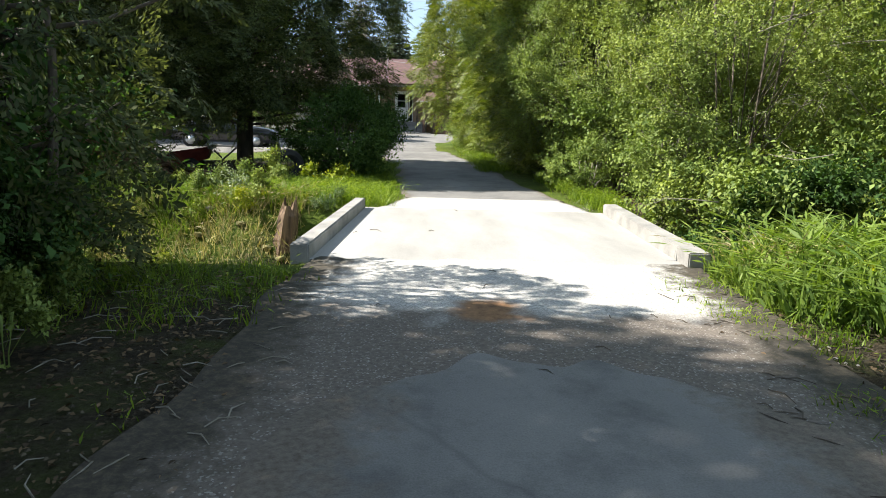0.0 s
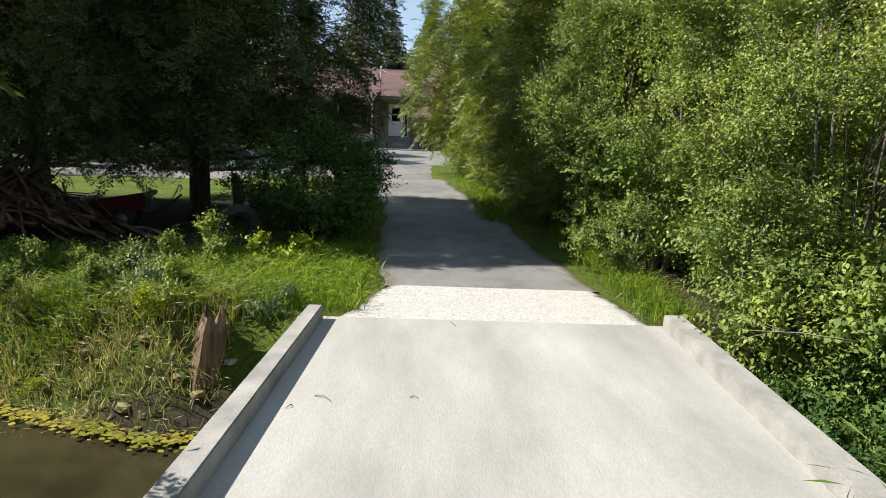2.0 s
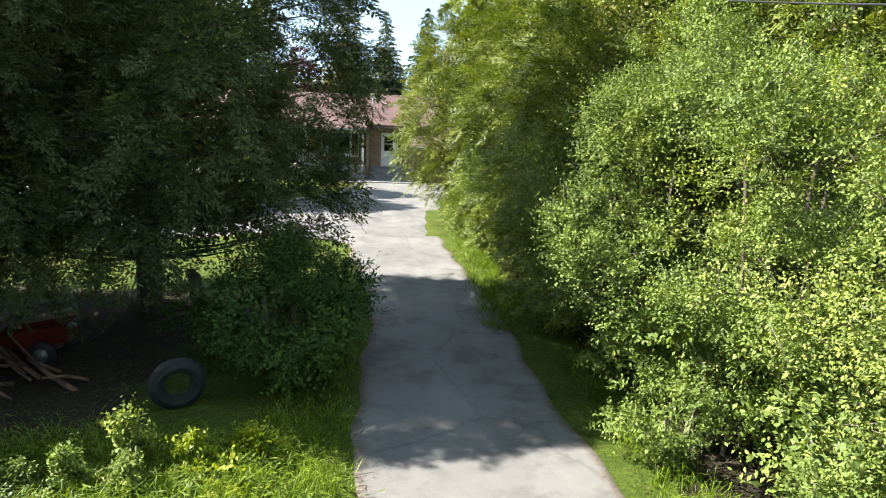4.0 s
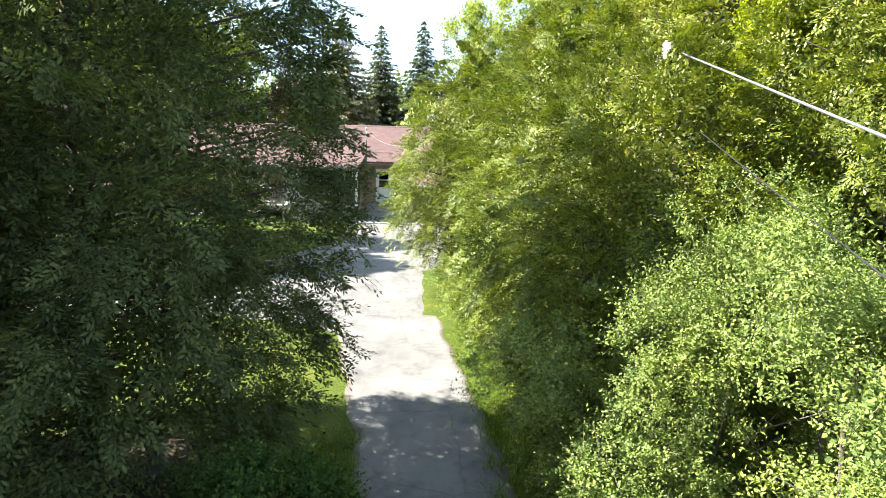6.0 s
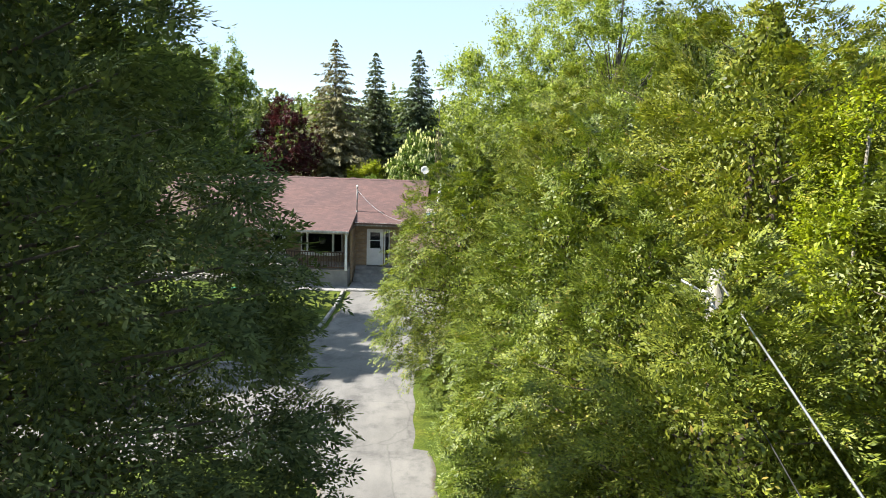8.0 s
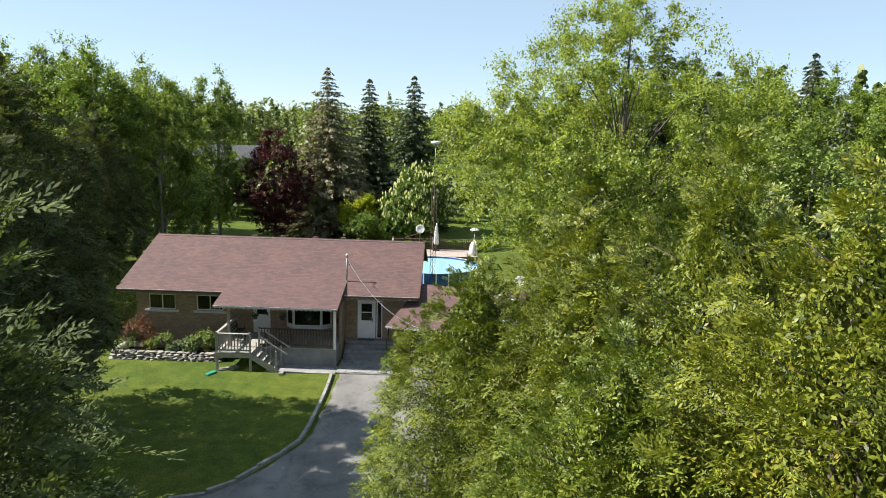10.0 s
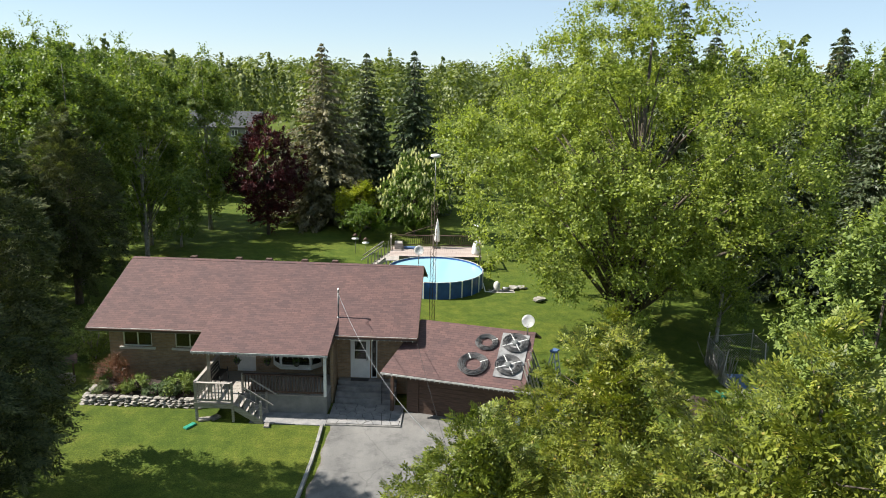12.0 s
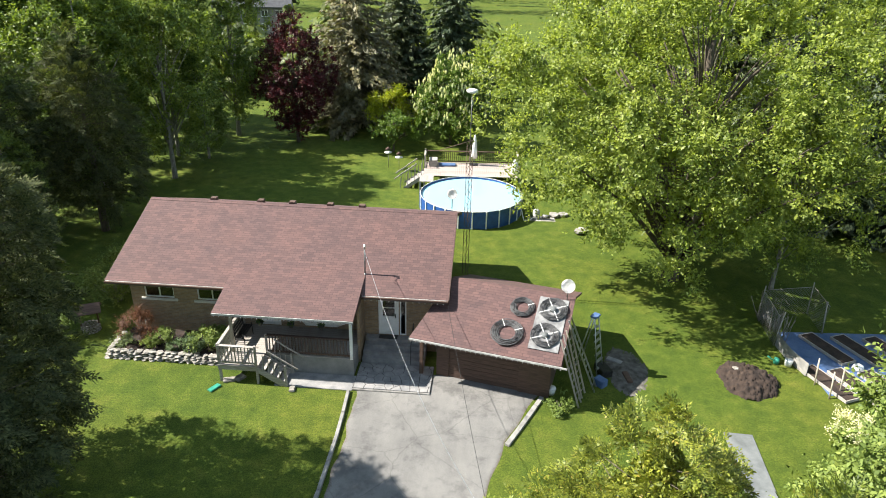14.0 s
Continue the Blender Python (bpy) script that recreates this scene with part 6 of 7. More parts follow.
def tower():
    """Lattice aerial tower at the gable with a flat white aerial on top."""
    e = empty("aerial_tower")
    tagged(e, "slim rusty lattice tower with a white disc aerial", "aerial tower")
    x, y, h, w = 1.85, 53.6, 8.6, 0.17
    c = [(x + w * math.cos(a), y + w * math.sin(a)) for a in (0.5, 2.6, 4.7)]
    for p in c:
        tubes("upright", [([(*p, 0.2), (*p, h)], 0.014)], M_RUST, e, 5)
    runs = []
    for i in range(int(h / 0.4)):
        z = 0.4 + 0.4 * i
        for k in range(3):
            a, b = c[k], c[(k + 1) % 3]
            runs.append(([(*a, z), (*b, z + 0.4)], 0.008))
    tubes("lattice", runs, M_RUST, e, 4)
    tubes("mast", [([(x, y, h - 0.5), (x, y, 11.1)], 0.02)], M_STEEL, e, 6)
    tubes("aerial", [([(x, y, 11.08), (x, y, 11.14), (x, y, 11.24), (x, y, 11.28)], [0.12, 0.27, 0.27, 0.14])], M_WHITE, e, 16, "white disc aerial")


tower()
dish("satellite_dish", Matrix.Translation((1.05, 53.1, 5.45)), 0.26, "grey satellite dish above the house gable")


# ---- drive kerbs and front garden ----
def kerb_run(name, pts, w, h, mat, label, cat):
    """A low kerb along a bent line, in short cast lengths."""
    e = empty(name)
    tagged(e, label, cat)
    for (x0, y0), (x1, y1) in zip(pts, pts[1:]):
        a = math.atan2(y1 - y0, x1 - x0)
        ln = math.hypot(x1 - x0, y1 - y0)
        z = float(ground_z((x0 + x1) / 2, (y0 + y1) / 2))
        m = Matrix.Translation((x0, y0, z)) @ Matrix.Rotation(a, 4, 'Z')
        part("kerb", box(bmesh.new(), 0.01, ln - 0.005, -w / 2, w / 2, -0.1, h, 0.012, m), mat, e)
    return e


kerb_run("drive_kerb", [(-7.2, 34.15), (-6.1, 34.45), (-5.3, 35.1), (-4.75, 35.95), (-4.1, 36.9), (-3.62, 37.9), (-3.45, 39.2), (-3.35, 40.6), (-3.25, 42.0), (-3.2, 43.4), (-3.18, 44.9)], 0.14, 0.13, M_KERB,
         "low grey concrete kerb curving along the lawn", "kerb")


def rough_stone(rng, lx, ly, lz):
    """A flattish stone with broken edges, about 40 triangles."""
    bm = bmesh.new()
    bmesh.ops.create_icosphere(bm, subdivisions=1, radius=0.5)
    for v in bm.verts:
        c = v.co
        v.co = Vector((max(-0.42, min(0.42, c.x)) * lx * rng.uniform(0.85, 1.2), max(-0.42, min(0.42, c.y)) * ly * rng.uniform(0.85, 1.2), max(-0.36, min(0.36, c.z)) * lz * rng.uniform(0.85, 1.2)))
    me = bpy.data.meshes.new("stone")
    bm.to_mesh(me)
    bm.free()
    me.materials.append(M_STONE)
    return me


def stone_wall():
    """Dry-stone planter wall below the bedroom windows, its stones laid one by one."""
    e = empty("stone_wall")
    tagged(e, "low dry-laid grey fieldstone planter wall", "stone wall")
    rng = random.Random(9)
    kinds = [rough_stone(rng, rng.uniform(0.25, 0.5), 0.34, rng.uniform(0.09, 0.14)) for _ in range(12)]
    runs = [((0.2, -1.12), (5.7, -1.12)), ((0.15, 0.35), (0.2, -1.1))]
    for (u0, v0), (u1, v1) in runs:
        ln = math.hypot(u1 - u0, v1 - v0)
        a = math.atan2(v1 - v0, u1 - u0)
        for row in range(5):
            s = rng.uniform(0, 0.2)
            while s < ln:
                me = rng.choice(kinds)
                o = new("stone", me)
                o.parent = e
                o.matrix_local = Matrix.Translation((u0 + math.cos(a) * s + rng.uniform(-0.03, 0.03), v0 + math.sin(a) * s + rng.uniform(-0.04, 0.04) + 0.03 * row, 0.33 + 0.085 * row)) @ Matrix.Rotation(a + rng.uniform(-0.25, 0.25) + rng.choice((0, math.pi)), 4, 'Z') @ Matrix.Rotation(rng.uniform(-0.12, 0.12), 4, 'X')
                s += rng.uniform(0.24, 0.4)
    boxpart("core", M_JOINT, e, 0.25, 5.7, -1.06, -0.9, 0.2, 0.62)
    hput(e)
    bed = boxpart("flower_bed", M_SOIL, None, 0.3, 5.65, -0.9, WALL_V - 0.01, 0.2, 0.62)
    tagged(bed, "raised dark soil bed behind the stone wall", "flower bed")
    hput(bed)


stone_wall()


def garden_plant(u, v, r, h, mat, seed, label, n=60, size=0.09):
    p = broad_tree("garden_plant", seed, h, r, 0.0, n, 40, size, mat, 0.012, M_TWIG, r * 0.34, 0.8, multi=3)
    tagged(p, label, "plant", "plants in the raised bed")
    p.matrix_world = HM @ Matrix.Translation((u, v, 0.6))
    return p


red = broad_tree("shrub", 51, 1.65, 0.8, 0.1, 110, 42, 0.075, M_REDSHRUB, 0.02, M_TWIG, 0.26, 0.8, multi=4)
tagged(red, "dusky red-leaved barberry shrub against the brick wall", "shrub")
red.matrix_world = HM @ Matrix.Translation((1.25, 0.1, 0.55))
g1 = garden_plant(2.4, -0.25, 0.6, 0.75, M_BROAD, 52, "leafy green perennial in the raised bed")
g2 = garden_plant(3.6, -0.35, 0.55, 0.6, M_SAGE, 53, "grey-green sage clump in the raised bed")
for k, (u, v, s, src) in enumerate(((4.4, -0.3, 1.25, g1), (5.2, -0.2, 0.9, g1), (1.9, -0.6, 0.7, g1), (3.0, -0.7, 0.6, g2), (4.0, -0.6, 0.9, g2), (4.8, 0.2, 1.0, g1), (0.7, -0.6, 0.9, g2))):
    copy_thing(src, HM @ Matrix.Translation((u, v, 0.6)) @ Matrix.Rotation(k * 1.3, 4, 'Z') @ Matrix.Diagonal((s, s, s, 1)))

tray = boxpart("splash_block", M_GREENPAINT, None, 0, 0.25, 0, 0.55, 0.3, 0.38, 0.02)
tagged(tray, "green plastic downspout splash block on the lawn", "splash block")
tray.matrix_world = HM @ Matrix.Translation((5.45, -3.0, 0)) @ Matrix.Rotation(-0.5, 4, 'Z')
for k, (u, v, w, d_) in enumerate(((6.1, -2.2, 0.5, 0.3), (6.5, -2.0, 0.45, 0.35), (8.95, -2.55, 0.35, 0.25))):
    s = boxpart("stone_slab", M_STONE, None, -w / 2, w / 2, -d_ / 2, d_ / 2, 0.28, 0.4, 0.03)
    tagged(s, "flat pale stone slab lying by the porch", "stone", "loose stones by the porch")
    s.matrix_world = HM @ Matrix.Translation((u, v, 0)) @ Matrix.Rotation(k * 0.7 + 0.3, 4, 'Z')


def well():
    e = empty("wishing_well")
    tagged(e, "small round wishing well with a brown pitched roof", "garden well")
    rng = random.Random(3)
    for k in range(14):
        a = k * 2 * math.pi / 14
        for j in range(3):
            o = new("stone", bpy.data.meshes["stone"])
            o.parent = e
            o.matrix_local = Matrix.Translation((0.36 * math.cos(a + j * 0.2), 0.36 * math.sin(a + j * 0.2), 0.07 + 0.13 * j)) @ Matrix.Rotation(a + 1.57, 4, 'Z') @ Matrix.Diagonal((0.5, 0.5, 1.2, 1))
    for x in (-0.38, 0.38):
        boxpart("post", M_BROWN, e, x - 0.035, x + 0.035, -0.035, 0.035, 0, 1.25)
    for s in (1, -1):
        bm = box(bmesh.new(), -0.6, 0.6, 0, 0.55, -0.02, 0.02, 0, Matrix.Translation((0, 0, 1.45)) @ Matrix.Rotation(radians(-38 if s > 0 else 218), 4, 'X'))
        part("roof", bm, M_BROWN, e)
    e.matrix_world = Matrix.Translation((-16.0, 49.1, 0.3)) @ Matrix.Rotation(0.4, 4, 'Z')


well()


# ---- pool and its deck ----
def pool():
    e = empty("swimming_pool")
    tagged(e, "round above-ground pool with blue wall and pale water", "pool")
    cx, cy, r, z0, z1, n = 2.5, 65.55, 3.5, 0.42, 1.62, 24
    vs, fs = [], []
    for k in range(n * 2):
        a = math.pi * k / n
        for rr in (r, r - 0.06):
            vs += [(cx + rr * math.cos(a), cy + rr * math.sin(a), z0), (cx + rr * math.cos(a), cy + rr * math.sin(a), z1)]
    m = n * 2
    for k in range(m):
        a, b = 4 * k, 4 * ((k + 1) % m)
        fs += [(a, b, b + 1, a + 1), (a + 2, a + 3, b + 3, b + 2)]
    mesh_obj("pool_wall", vs, fs, M_BLUE, e, "blue pool wall")
    rail_pts = [(cx + (r - 0.02) * math.cos(math.pi * k / n), cy + (r - 0.02) * math.sin(math.pi * k / n), z1 + 0.02) for k in range(m + 1)]
    tubes("top_rail", [(rail_pts, 0.028)], M_FASCIA, e, 8, "grey pool top rail")
    post = None
    for k in range(n):
        a = 2 * math.pi * k / n
        if post is None:
            post = part("upright", box(bmesh.new(), -0.03, 0.03, -0.04, 0.04, z0, z1 + 0.02, 0.006), M_WHITE, e, "pale pool upright")
            o = post
        else:
            o = new("upright", post.data)
            o.parent = e
        o.matrix_local = Matrix.Translation((cx + (r + 0.03) * math.cos(a), cy + (r + 0.03) * math.sin(a), 0)) @ Matrix.Rotation(a, 4, 'Z')
    bm = bmesh.new()
    bmesh.ops.create_circle(bm, cap_ends=True, segments=48, radius=r - 0.06)
    bmesh.ops.translate(bm, verts=bm.verts[:], vec=(cx, cy, z1 - 0.12))
    part("water", bm, M_WATER, e, "pale turquoise pool water")


pool()


def pool_deck():
    e = empty("pool_deck")
    tagged(e, "pale wooden pool deck with brown railing and steps", "pool deck")
    z = 1.62
    x0, x1, y0, y1 = -0.9, 6.3, 69.15, 72.4
    n = 46
    w = (x1 - x0) / n
    me = None
    for k in range(n):
        if me is None:
            o = part("deck_board", box(bmesh.new(), 0.004, w - 0.004, y0, y1, z - 0.04, z), M_DECKNEW, e)
            me = o.data
        else:
            o = new("deck_board", me)
            o.parent = e
        o.location = (x0 + k * w, 0, 0)
    # the narrower walk on both sides of the water
    me = None
    for k in range(9):
        if me is None:
            o = part("deck_board", box(bmesh.new(), 0, 1.0, 0.004, 0.146, z - 0.04, z), M_DECK, e)
            me = o.data
        else:
            o = new("deck_board", me)
            o.parent = e
        o.location = (-1.15, 67.8 + 0.15 * k, 0)
    for x, y in ((-0.85, 69.3), (-0.85, 72.3), (2.5, 72.3), (6.2, 72.3), (6.2, 69.3), (-1.1, 67.9)):
        boxpart("leg", M_DECK, e, x - 0.06, x + 0.06, y - 0.06, y + 0.06, 0.35, z - 0.04)
    boxpart("skirting", M_DECK, e, x0, x1, 72.36, 72.4, 0.5, z - 0.045)
    rail(e, (-0.85, 72.3), (6.2, 72.3), z, z + 0.95, M_BROWN, 0.16)
    rail(e, (6.2, 69.4), (6.2, 72.3), z, z + 0.95, M_POST, 0.16)
    rail(e, (-0.85, 70.9), (-0.85, 72.3), z, z + 0.95, M_DECK, 0.16)
    for x, y in ((-0.85, 72.3), (2.6, 72.3), (6.2, 72.3), (6.2, 69.4), (-0.85, 70.9)):
        boxpart("rail_post", M_POST, e, x - 0.05, x + 0.05, y - 0.05, y + 0.05, z, z + 1.05)
    # steps down towards the lawn
    for k in range(6):
        boxpart("tread", M_DECK, e, -0.9 - 0.26 * (k + 1), -0.9 - 0.26 * k, 69.6, 70.8, z - 0.2 * (k + 1) - 0.04, z - 0.2 * (k + 1))
    for y in (69.55, 70.85):
        part("stringer", box(bmesh.new(), 0, 2.05, -0.025, 0.025, -0.25, 0.0, 0, Matrix.Translation((-0.9, y, z - 0.05)) @ Matrix.Rotation(math.pi, 4, 'Z') @ Matrix.Rotation(radians(36), 4, 'Y')), M_DECK, e)
        part("handrail", box(bmesh.new(), 0, 2.05, -0.04, 0.04, 0.85, 0.93, 0, Matrix.Translation((-0.9, y, z)) @ Matrix.Rotation(math.pi, 4, 'Z') @ Matrix.Rotation(radians(36), 4, 'Y')), M_DECK, e)
        for k in range(7):
            x = -1.05 - 0.26 * k
            zz = z - (abs(x) - 0.9) * 0.73
            boxpart("baluster", M_DECK, e, x - 0.02, x + 0.02, y - 0.02, y + 0.02, zz - 0.2, zz + 0.88)


pool_deck()
chest = boxpart("deck_box", M_DECK, None, -0.55, 0.1, 71.2, 72.1, 1.62, 2.12, 0.03)
tagged(chest, "weathered storage box on the pool deck", "deck box")


def parasol(x, y, z):
    e = empty("parasol")
    tagged(e, "closed white parasol with its slanting arm on the deck", "parasol")
    tubes("pole", [([(x, y, z), (x, y, z + 2.3)], 0.03)], M_ALU, e, 8)
    tubes("canopy", [([(x, y, z + 0.55), (x, y, z + 0.7), (x, y, z + 1.5), (x, y, z + 2.2), (x, y, z + 2.4)], [0.2, 0.24, 0.18, 0.09, 0.02])], M_WHITE, e, 10, "furled white canopy")
    tubes("arm", [([(x, y, z + 2.0), (x - 2.6, y + 0.1, z + 1.1)], 0.025)], M_BROWN, e, 6)
    boxpart("base", M_DARK, e, x - 0.3, x + 0.3, y - 0.3, y + 0.3, z, z + 0.06, 0.02)


parasol(2.9, 71.9, 1.62)
bag = tubes("wrapped_chair", [([(5.9, 70.0, 1.62), (5.9, 70.0, 1.8), (5.9, 70.0, 2.5), (5.9, 70.0, 2.75)], [0.3, 0.34, 0.24, 0.06])], M_WHITE, None, 10)
tagged(bag, "white covered upright bundle on the pool deck", "bundle")
tl = empty("patio_lamp")
tagged(tl, "pole lamp with a flat white shade by the deck", "lamp")
tubes("pole", [([(6.3, 72.7, 0.4), (6.3, 72.7, 3.4)], 0.03)], M_STEEL, tl, 6)
tubes("shade", [([(6.3, 72.7, 3.35), (6.3, 72.7, 3.4), (6.3, 72.7, 3.55)], [0.42, 0.4, 0.06])], M_WHITE, tl, 12)
toy = boxpart("pool_float", M_TARP, None, 0.2, 1.5, 71.3, 71.9, 1.63, 1.75, 0.05)
tagged(toy, "deflated blue pool float lying on the deck", "pool float")


def pump():
    e = empty("pool_pump")
    tagged(e, "white pool pump with a coiled hose on stones", "pool pump")
    tubes("tank", [([(6.9, 64.2, 0.45), (6.9, 64.2, 0.6), (6.9, 64.2, 1.0), (6.9, 64.2, 1.15)], [0.2, 0.24, 0.24, 0.08])], M_FASCIA, e, 12)
    tubes("motor", [([(7.3, 64.1, 0.65), (7.8, 64.0, 0.65)], 0.14)], M_STEEL, e, 10)
    tubes("hose", [([(6.7, 64.0, 0.6), (6.4, 63.6, 0.55), (6.0, 63.5, 0.6), (5.9, 64.2, 1.0)], 0.035)], M_WHITE, e, 6)
    boxpart("plinth", M_STONE, e, 6.3, 8.2, 63.7, 64.7, 0.35, 0.45, 0.03)


pump()
for k, (x, y, h) in enumerate(((8.2, 64.6, 0.5), (8.8, 64.8, 0.4), (9.4, 61.8, 0.6), (9.7, 62.2, 0.35))):
    o = new("boulder", bpy.data.meshes["stone"])
    o.matrix_world = Matrix.Translation((x, y, 0.45 + h * 0.3)) @ Matrix.Rotation(k * 1.1, 4, 'Z') @ Matrix.Diagonal((2.2, 2.4, 6 * h, 1))
    tagged(o, "pale weathered boulder lying on the lawn", "boulder", "boulders by the pool")


def bird_feeder(x, y, h, label):
    e = empty("bird_feeder")
    tagged(e, label, "bird feeder", "bird feeders on the lawn")
    tubes("pole", [([(x, y, 0.35), (x, y, h)], 0.02)], M_STEEL, e, 6)
    tubes("tray", [([(x, y, h), (x, y, h + 0.06)], [0.28, 0.32])], M_WHITE, e, 10)
    tubes("roof", [([(x, y, h + 0.3), (x, y, h + 0.5)], [0.26, 0.02])], M_BROWN, e, 6)


bird_feeder(-3.0, 73.6, 1.5, "white bird bath tray on a thin pole")
bird_feeder(-3.9, 74.2, 1.7, "small brown bird feeder on a thin pole")


# ---- kitchen garden ----
def heap(cx, cy, rx, ry, hz, seed, label, mat=M_SOIL):
    rng = np.random.default_rng(seed)
    n = 40
    xs = np.linspace(-1, 1, n)
    X, Y = np.meshgrid(xs, xs)
    R = np.sqrt(X ** 2 + Y ** 2)
    ang = np.arctan2(Y, X)
    edge = 1 + 0.08 * np.sin(3 * ang + 1) + 0.05 * np.sin(7 * ang)
    H = np.clip(1 - (R / edge) ** 2, 0, 1) ** 0.8 * hz
    H = H + (H > 0.02) * rng.normal(size=H.shape) * 0.13 * hz
    V = np.stack([cx + X * rx + 0.25 * Y, cy + Y * ry - 0.3 * X, 0.27 + H - 0.05 * (R > 1)], -1).reshape(-1, 3)
    i = np.arange(n - 1)[:, None] * n + np.arange(n - 1)[None, :]
    F = np.stack([i, i + 1, i + n + 1, i + n], -1).reshape(-1, 4)
    keep = (R.reshape(-1)[F] < 1.12).all(1)
    ob = mesh_obj("soil_mound", V.tolist(), F[keep].tolist(), mat, smooth=True)
    tagged(ob, label, "soil heap")


heap(14.2, 46.3, 1.25, 1.4, 0.5, 12, "heap of dug brown soil on the lawn")
heap(9.0, 46.9, 1.0, 2.0, 0.1, 14, "bare patch of pale dirt and debris beside the garage", M_PALEDIRT)
o = new("boulder", bpy.data.meshes["stone"])
o.matrix_world = Matrix.Translation((13.75, 46.7, 0.72)) @ Matrix.Diagonal((0.9, 0.9, 1.2, 1))
tagged(o, "flat grey stone lying on the soil heap", "stone")


def raised_beds():
    tarp = boxpart("ground_sheet", M_TARP, None, 17.35, 26.0, 45.4, 50.5, 0.28, 0.33)
    tagged(tarp, "worn blue sheeting laid between garden beds", "ground sheet")
    src = empty("raised_bed")
    tagged(src, "narrow wood-edged raised bed with bare dark soil", "raised bed", "raised beds in the kitchen garden")
    for a in ((-0.42, -0.38, -1.3, 1.3), (0.38, 0.42, -1.3, 1.3), (-0.38, 0.38, -1.3, -1.26), (-0.38, 0.38, 1.26, 1.3)):
        boxpart("board", M_DECK, src, *a, 0.0, 0.14, 0.005)
    boxpart("soil", M_SOIL, src, -0.38, 0.38, -1.26, 1.26, 0.01, 0.11)
    first = True
    for x, y, a in ((19.0, 49.0, -0.35), (20.5, 48.9, -0.35), (22.0, 48.8, -0.35), (23.5, 48.7, -0.35), (17.7, 46.2, -0.35), (18.9, 46.0, -0.35), (20.2, 45.9, -0.35), (21.6, 45.8, -0.35)):
        m = Matrix.Translation((x, y, 0.33)) @ Matrix.Rotation(-a, 4, 'Z')
        if first:
            src.matrix_world = m
            first = False
        else:
            copy_thing(src, m)
    c = empty("wire_cage")
    tagged(c, "tall chicken-wire garden cage with leaning wooden posts", "wire cage")
    P = [(19.5, 50.4), (19.7, 52.4), (16.9, 51.9), (16.6, 49.3)]
    for k, (x, y) in enumerate(P):
        tubes("post", [([(x, y, 0.2), (x + 0.12 * (k - 1.5), y, 2.15)], 0.03)], M_DECK, c, 6)
    for (xa, ya), (xb, yb) in zip(P, P[1:]):
        runs = []
        ln = math.hypot(xb - xa, yb - ya)
        n = int(ln / 0.16)
        for k in range(-10, n):
            for s in (1, -1):
                p0, p1 = k / n, (k + 10) / n
                z0, z1 = 0.3, 1.9
                if p0 < 0:
                    z0, p0 = 0.3 + 1.6 * (-k) / 10, 0
                if p1 > 1:
                    z1, p1 = 0.3 + 1.6 * (n - k) / 10, 1
                if p1 <= p0:
                    continue
                za, zb = (z0, z1) if s > 0 else (2.2 - z0, 2.2 - z1)
                runs.append(([(xa + (xb - xa) * p0, ya + (yb - ya) * p0, za), (xa + (xb - xa) * p1, ya + (yb - ya) * p1, zb)], 0.008))
        tubes("wire_mesh", runs, M_STEEL, c, 3, "dull wire mesh")
        tubes("top_bar", [([(xa, ya, 1.9), (xb, yb, 1.9)], 0.014)], M_DECK, c, 5)
    rng = np.random.default_rng(4)
    st = []
    for k in range(60):
        x, y = 16.75 + rng.random() * 0.5, 49.4 + rng.random() * 2.4
        st.append(([(x, y, 0.3), (x + rng.normal() * 0.25, y + rng.normal() * 0.3, 1.1 + rng.random() * 0.7)], 0.014))
    tagged(tubes("dead_stalks", st, M_TWIG, None, 4), "bundle of dry grey stalks leaning on the cage", "dry stalks", kind="stuff")
    for x0, y0, x1, y1 in ((16.7, 49.3, 16.75, 48.0), (16.75, 48.0, 17.0, 46.8)):
        a = math.atan2(y1 - y0, x1 - x0)
        b = part("fence_panel", box(bmesh.new(), 0, math.hypot(x1 - x0, y1 - y0), -0.015, 0.015, 0.3, 0.95, 0.004, Matrix.Translation((x0, y0, 0)) @ Matrix.Rotation(a, 4, 'Z')), M_KERB)
        tagged(b, "pale grey panel fencing the garden corner", "fence panel", "panels round the kitchen garden")
    bk = tubes("bucket", [([(16.55, 47.6, 0.3), (16.55, 47.6, 0.65)], [0.15, 0.19])], M_WHITE, None, 12)
    tagged(bk, "white plastic bucket standing on the grass", "bucket")
    gk = tubes("watering_can", [([(16.1, 47.8, 0.3), (16.1, 47.8, 0.55)], [0.14, 0.12]), ([(16.1, 47.8, 0.35), (15.7, 47.9, 0.6)], [0.03, 0.04])], M_GREENPAINT, None, 10)
    tagged(gk, "green plastic watering can on the grass", "watering can")
    for k, (x, y) in enumerate(((17.1, 46.2), (17.25, 45.2), (17.9, 45.6))):
        st_ = tubes("stake", [([(x, y, 0.25), (x + 0.05, y + 0.25, 1.5)], 0.035)], M_POST, None, 6)
        tagged(st_, "pale wooden garden stake", "stake", "stakes in the kitchen garden")


raised_beds()
sk = tubes("sack", [([(19.6, 47.35, 0.33), (19.6, 47.35, 0.42), (19.62, 47.38, 0.58), (19.62, 47.38, 0.64)], [0.2, 0.26, 0.2, 0.06])], M_WHITE, None, 10)
tagged(sk, "white sack lying on the blue ground sheet", "sack")
slab = boxpart("slab", M_SLATE, None, -0.55, 0.55, -1.9, 1.9, 0.25, 0.34, 0.01)
tagged(slab, "pale grey concrete slab sunk into the lawn", "slab")
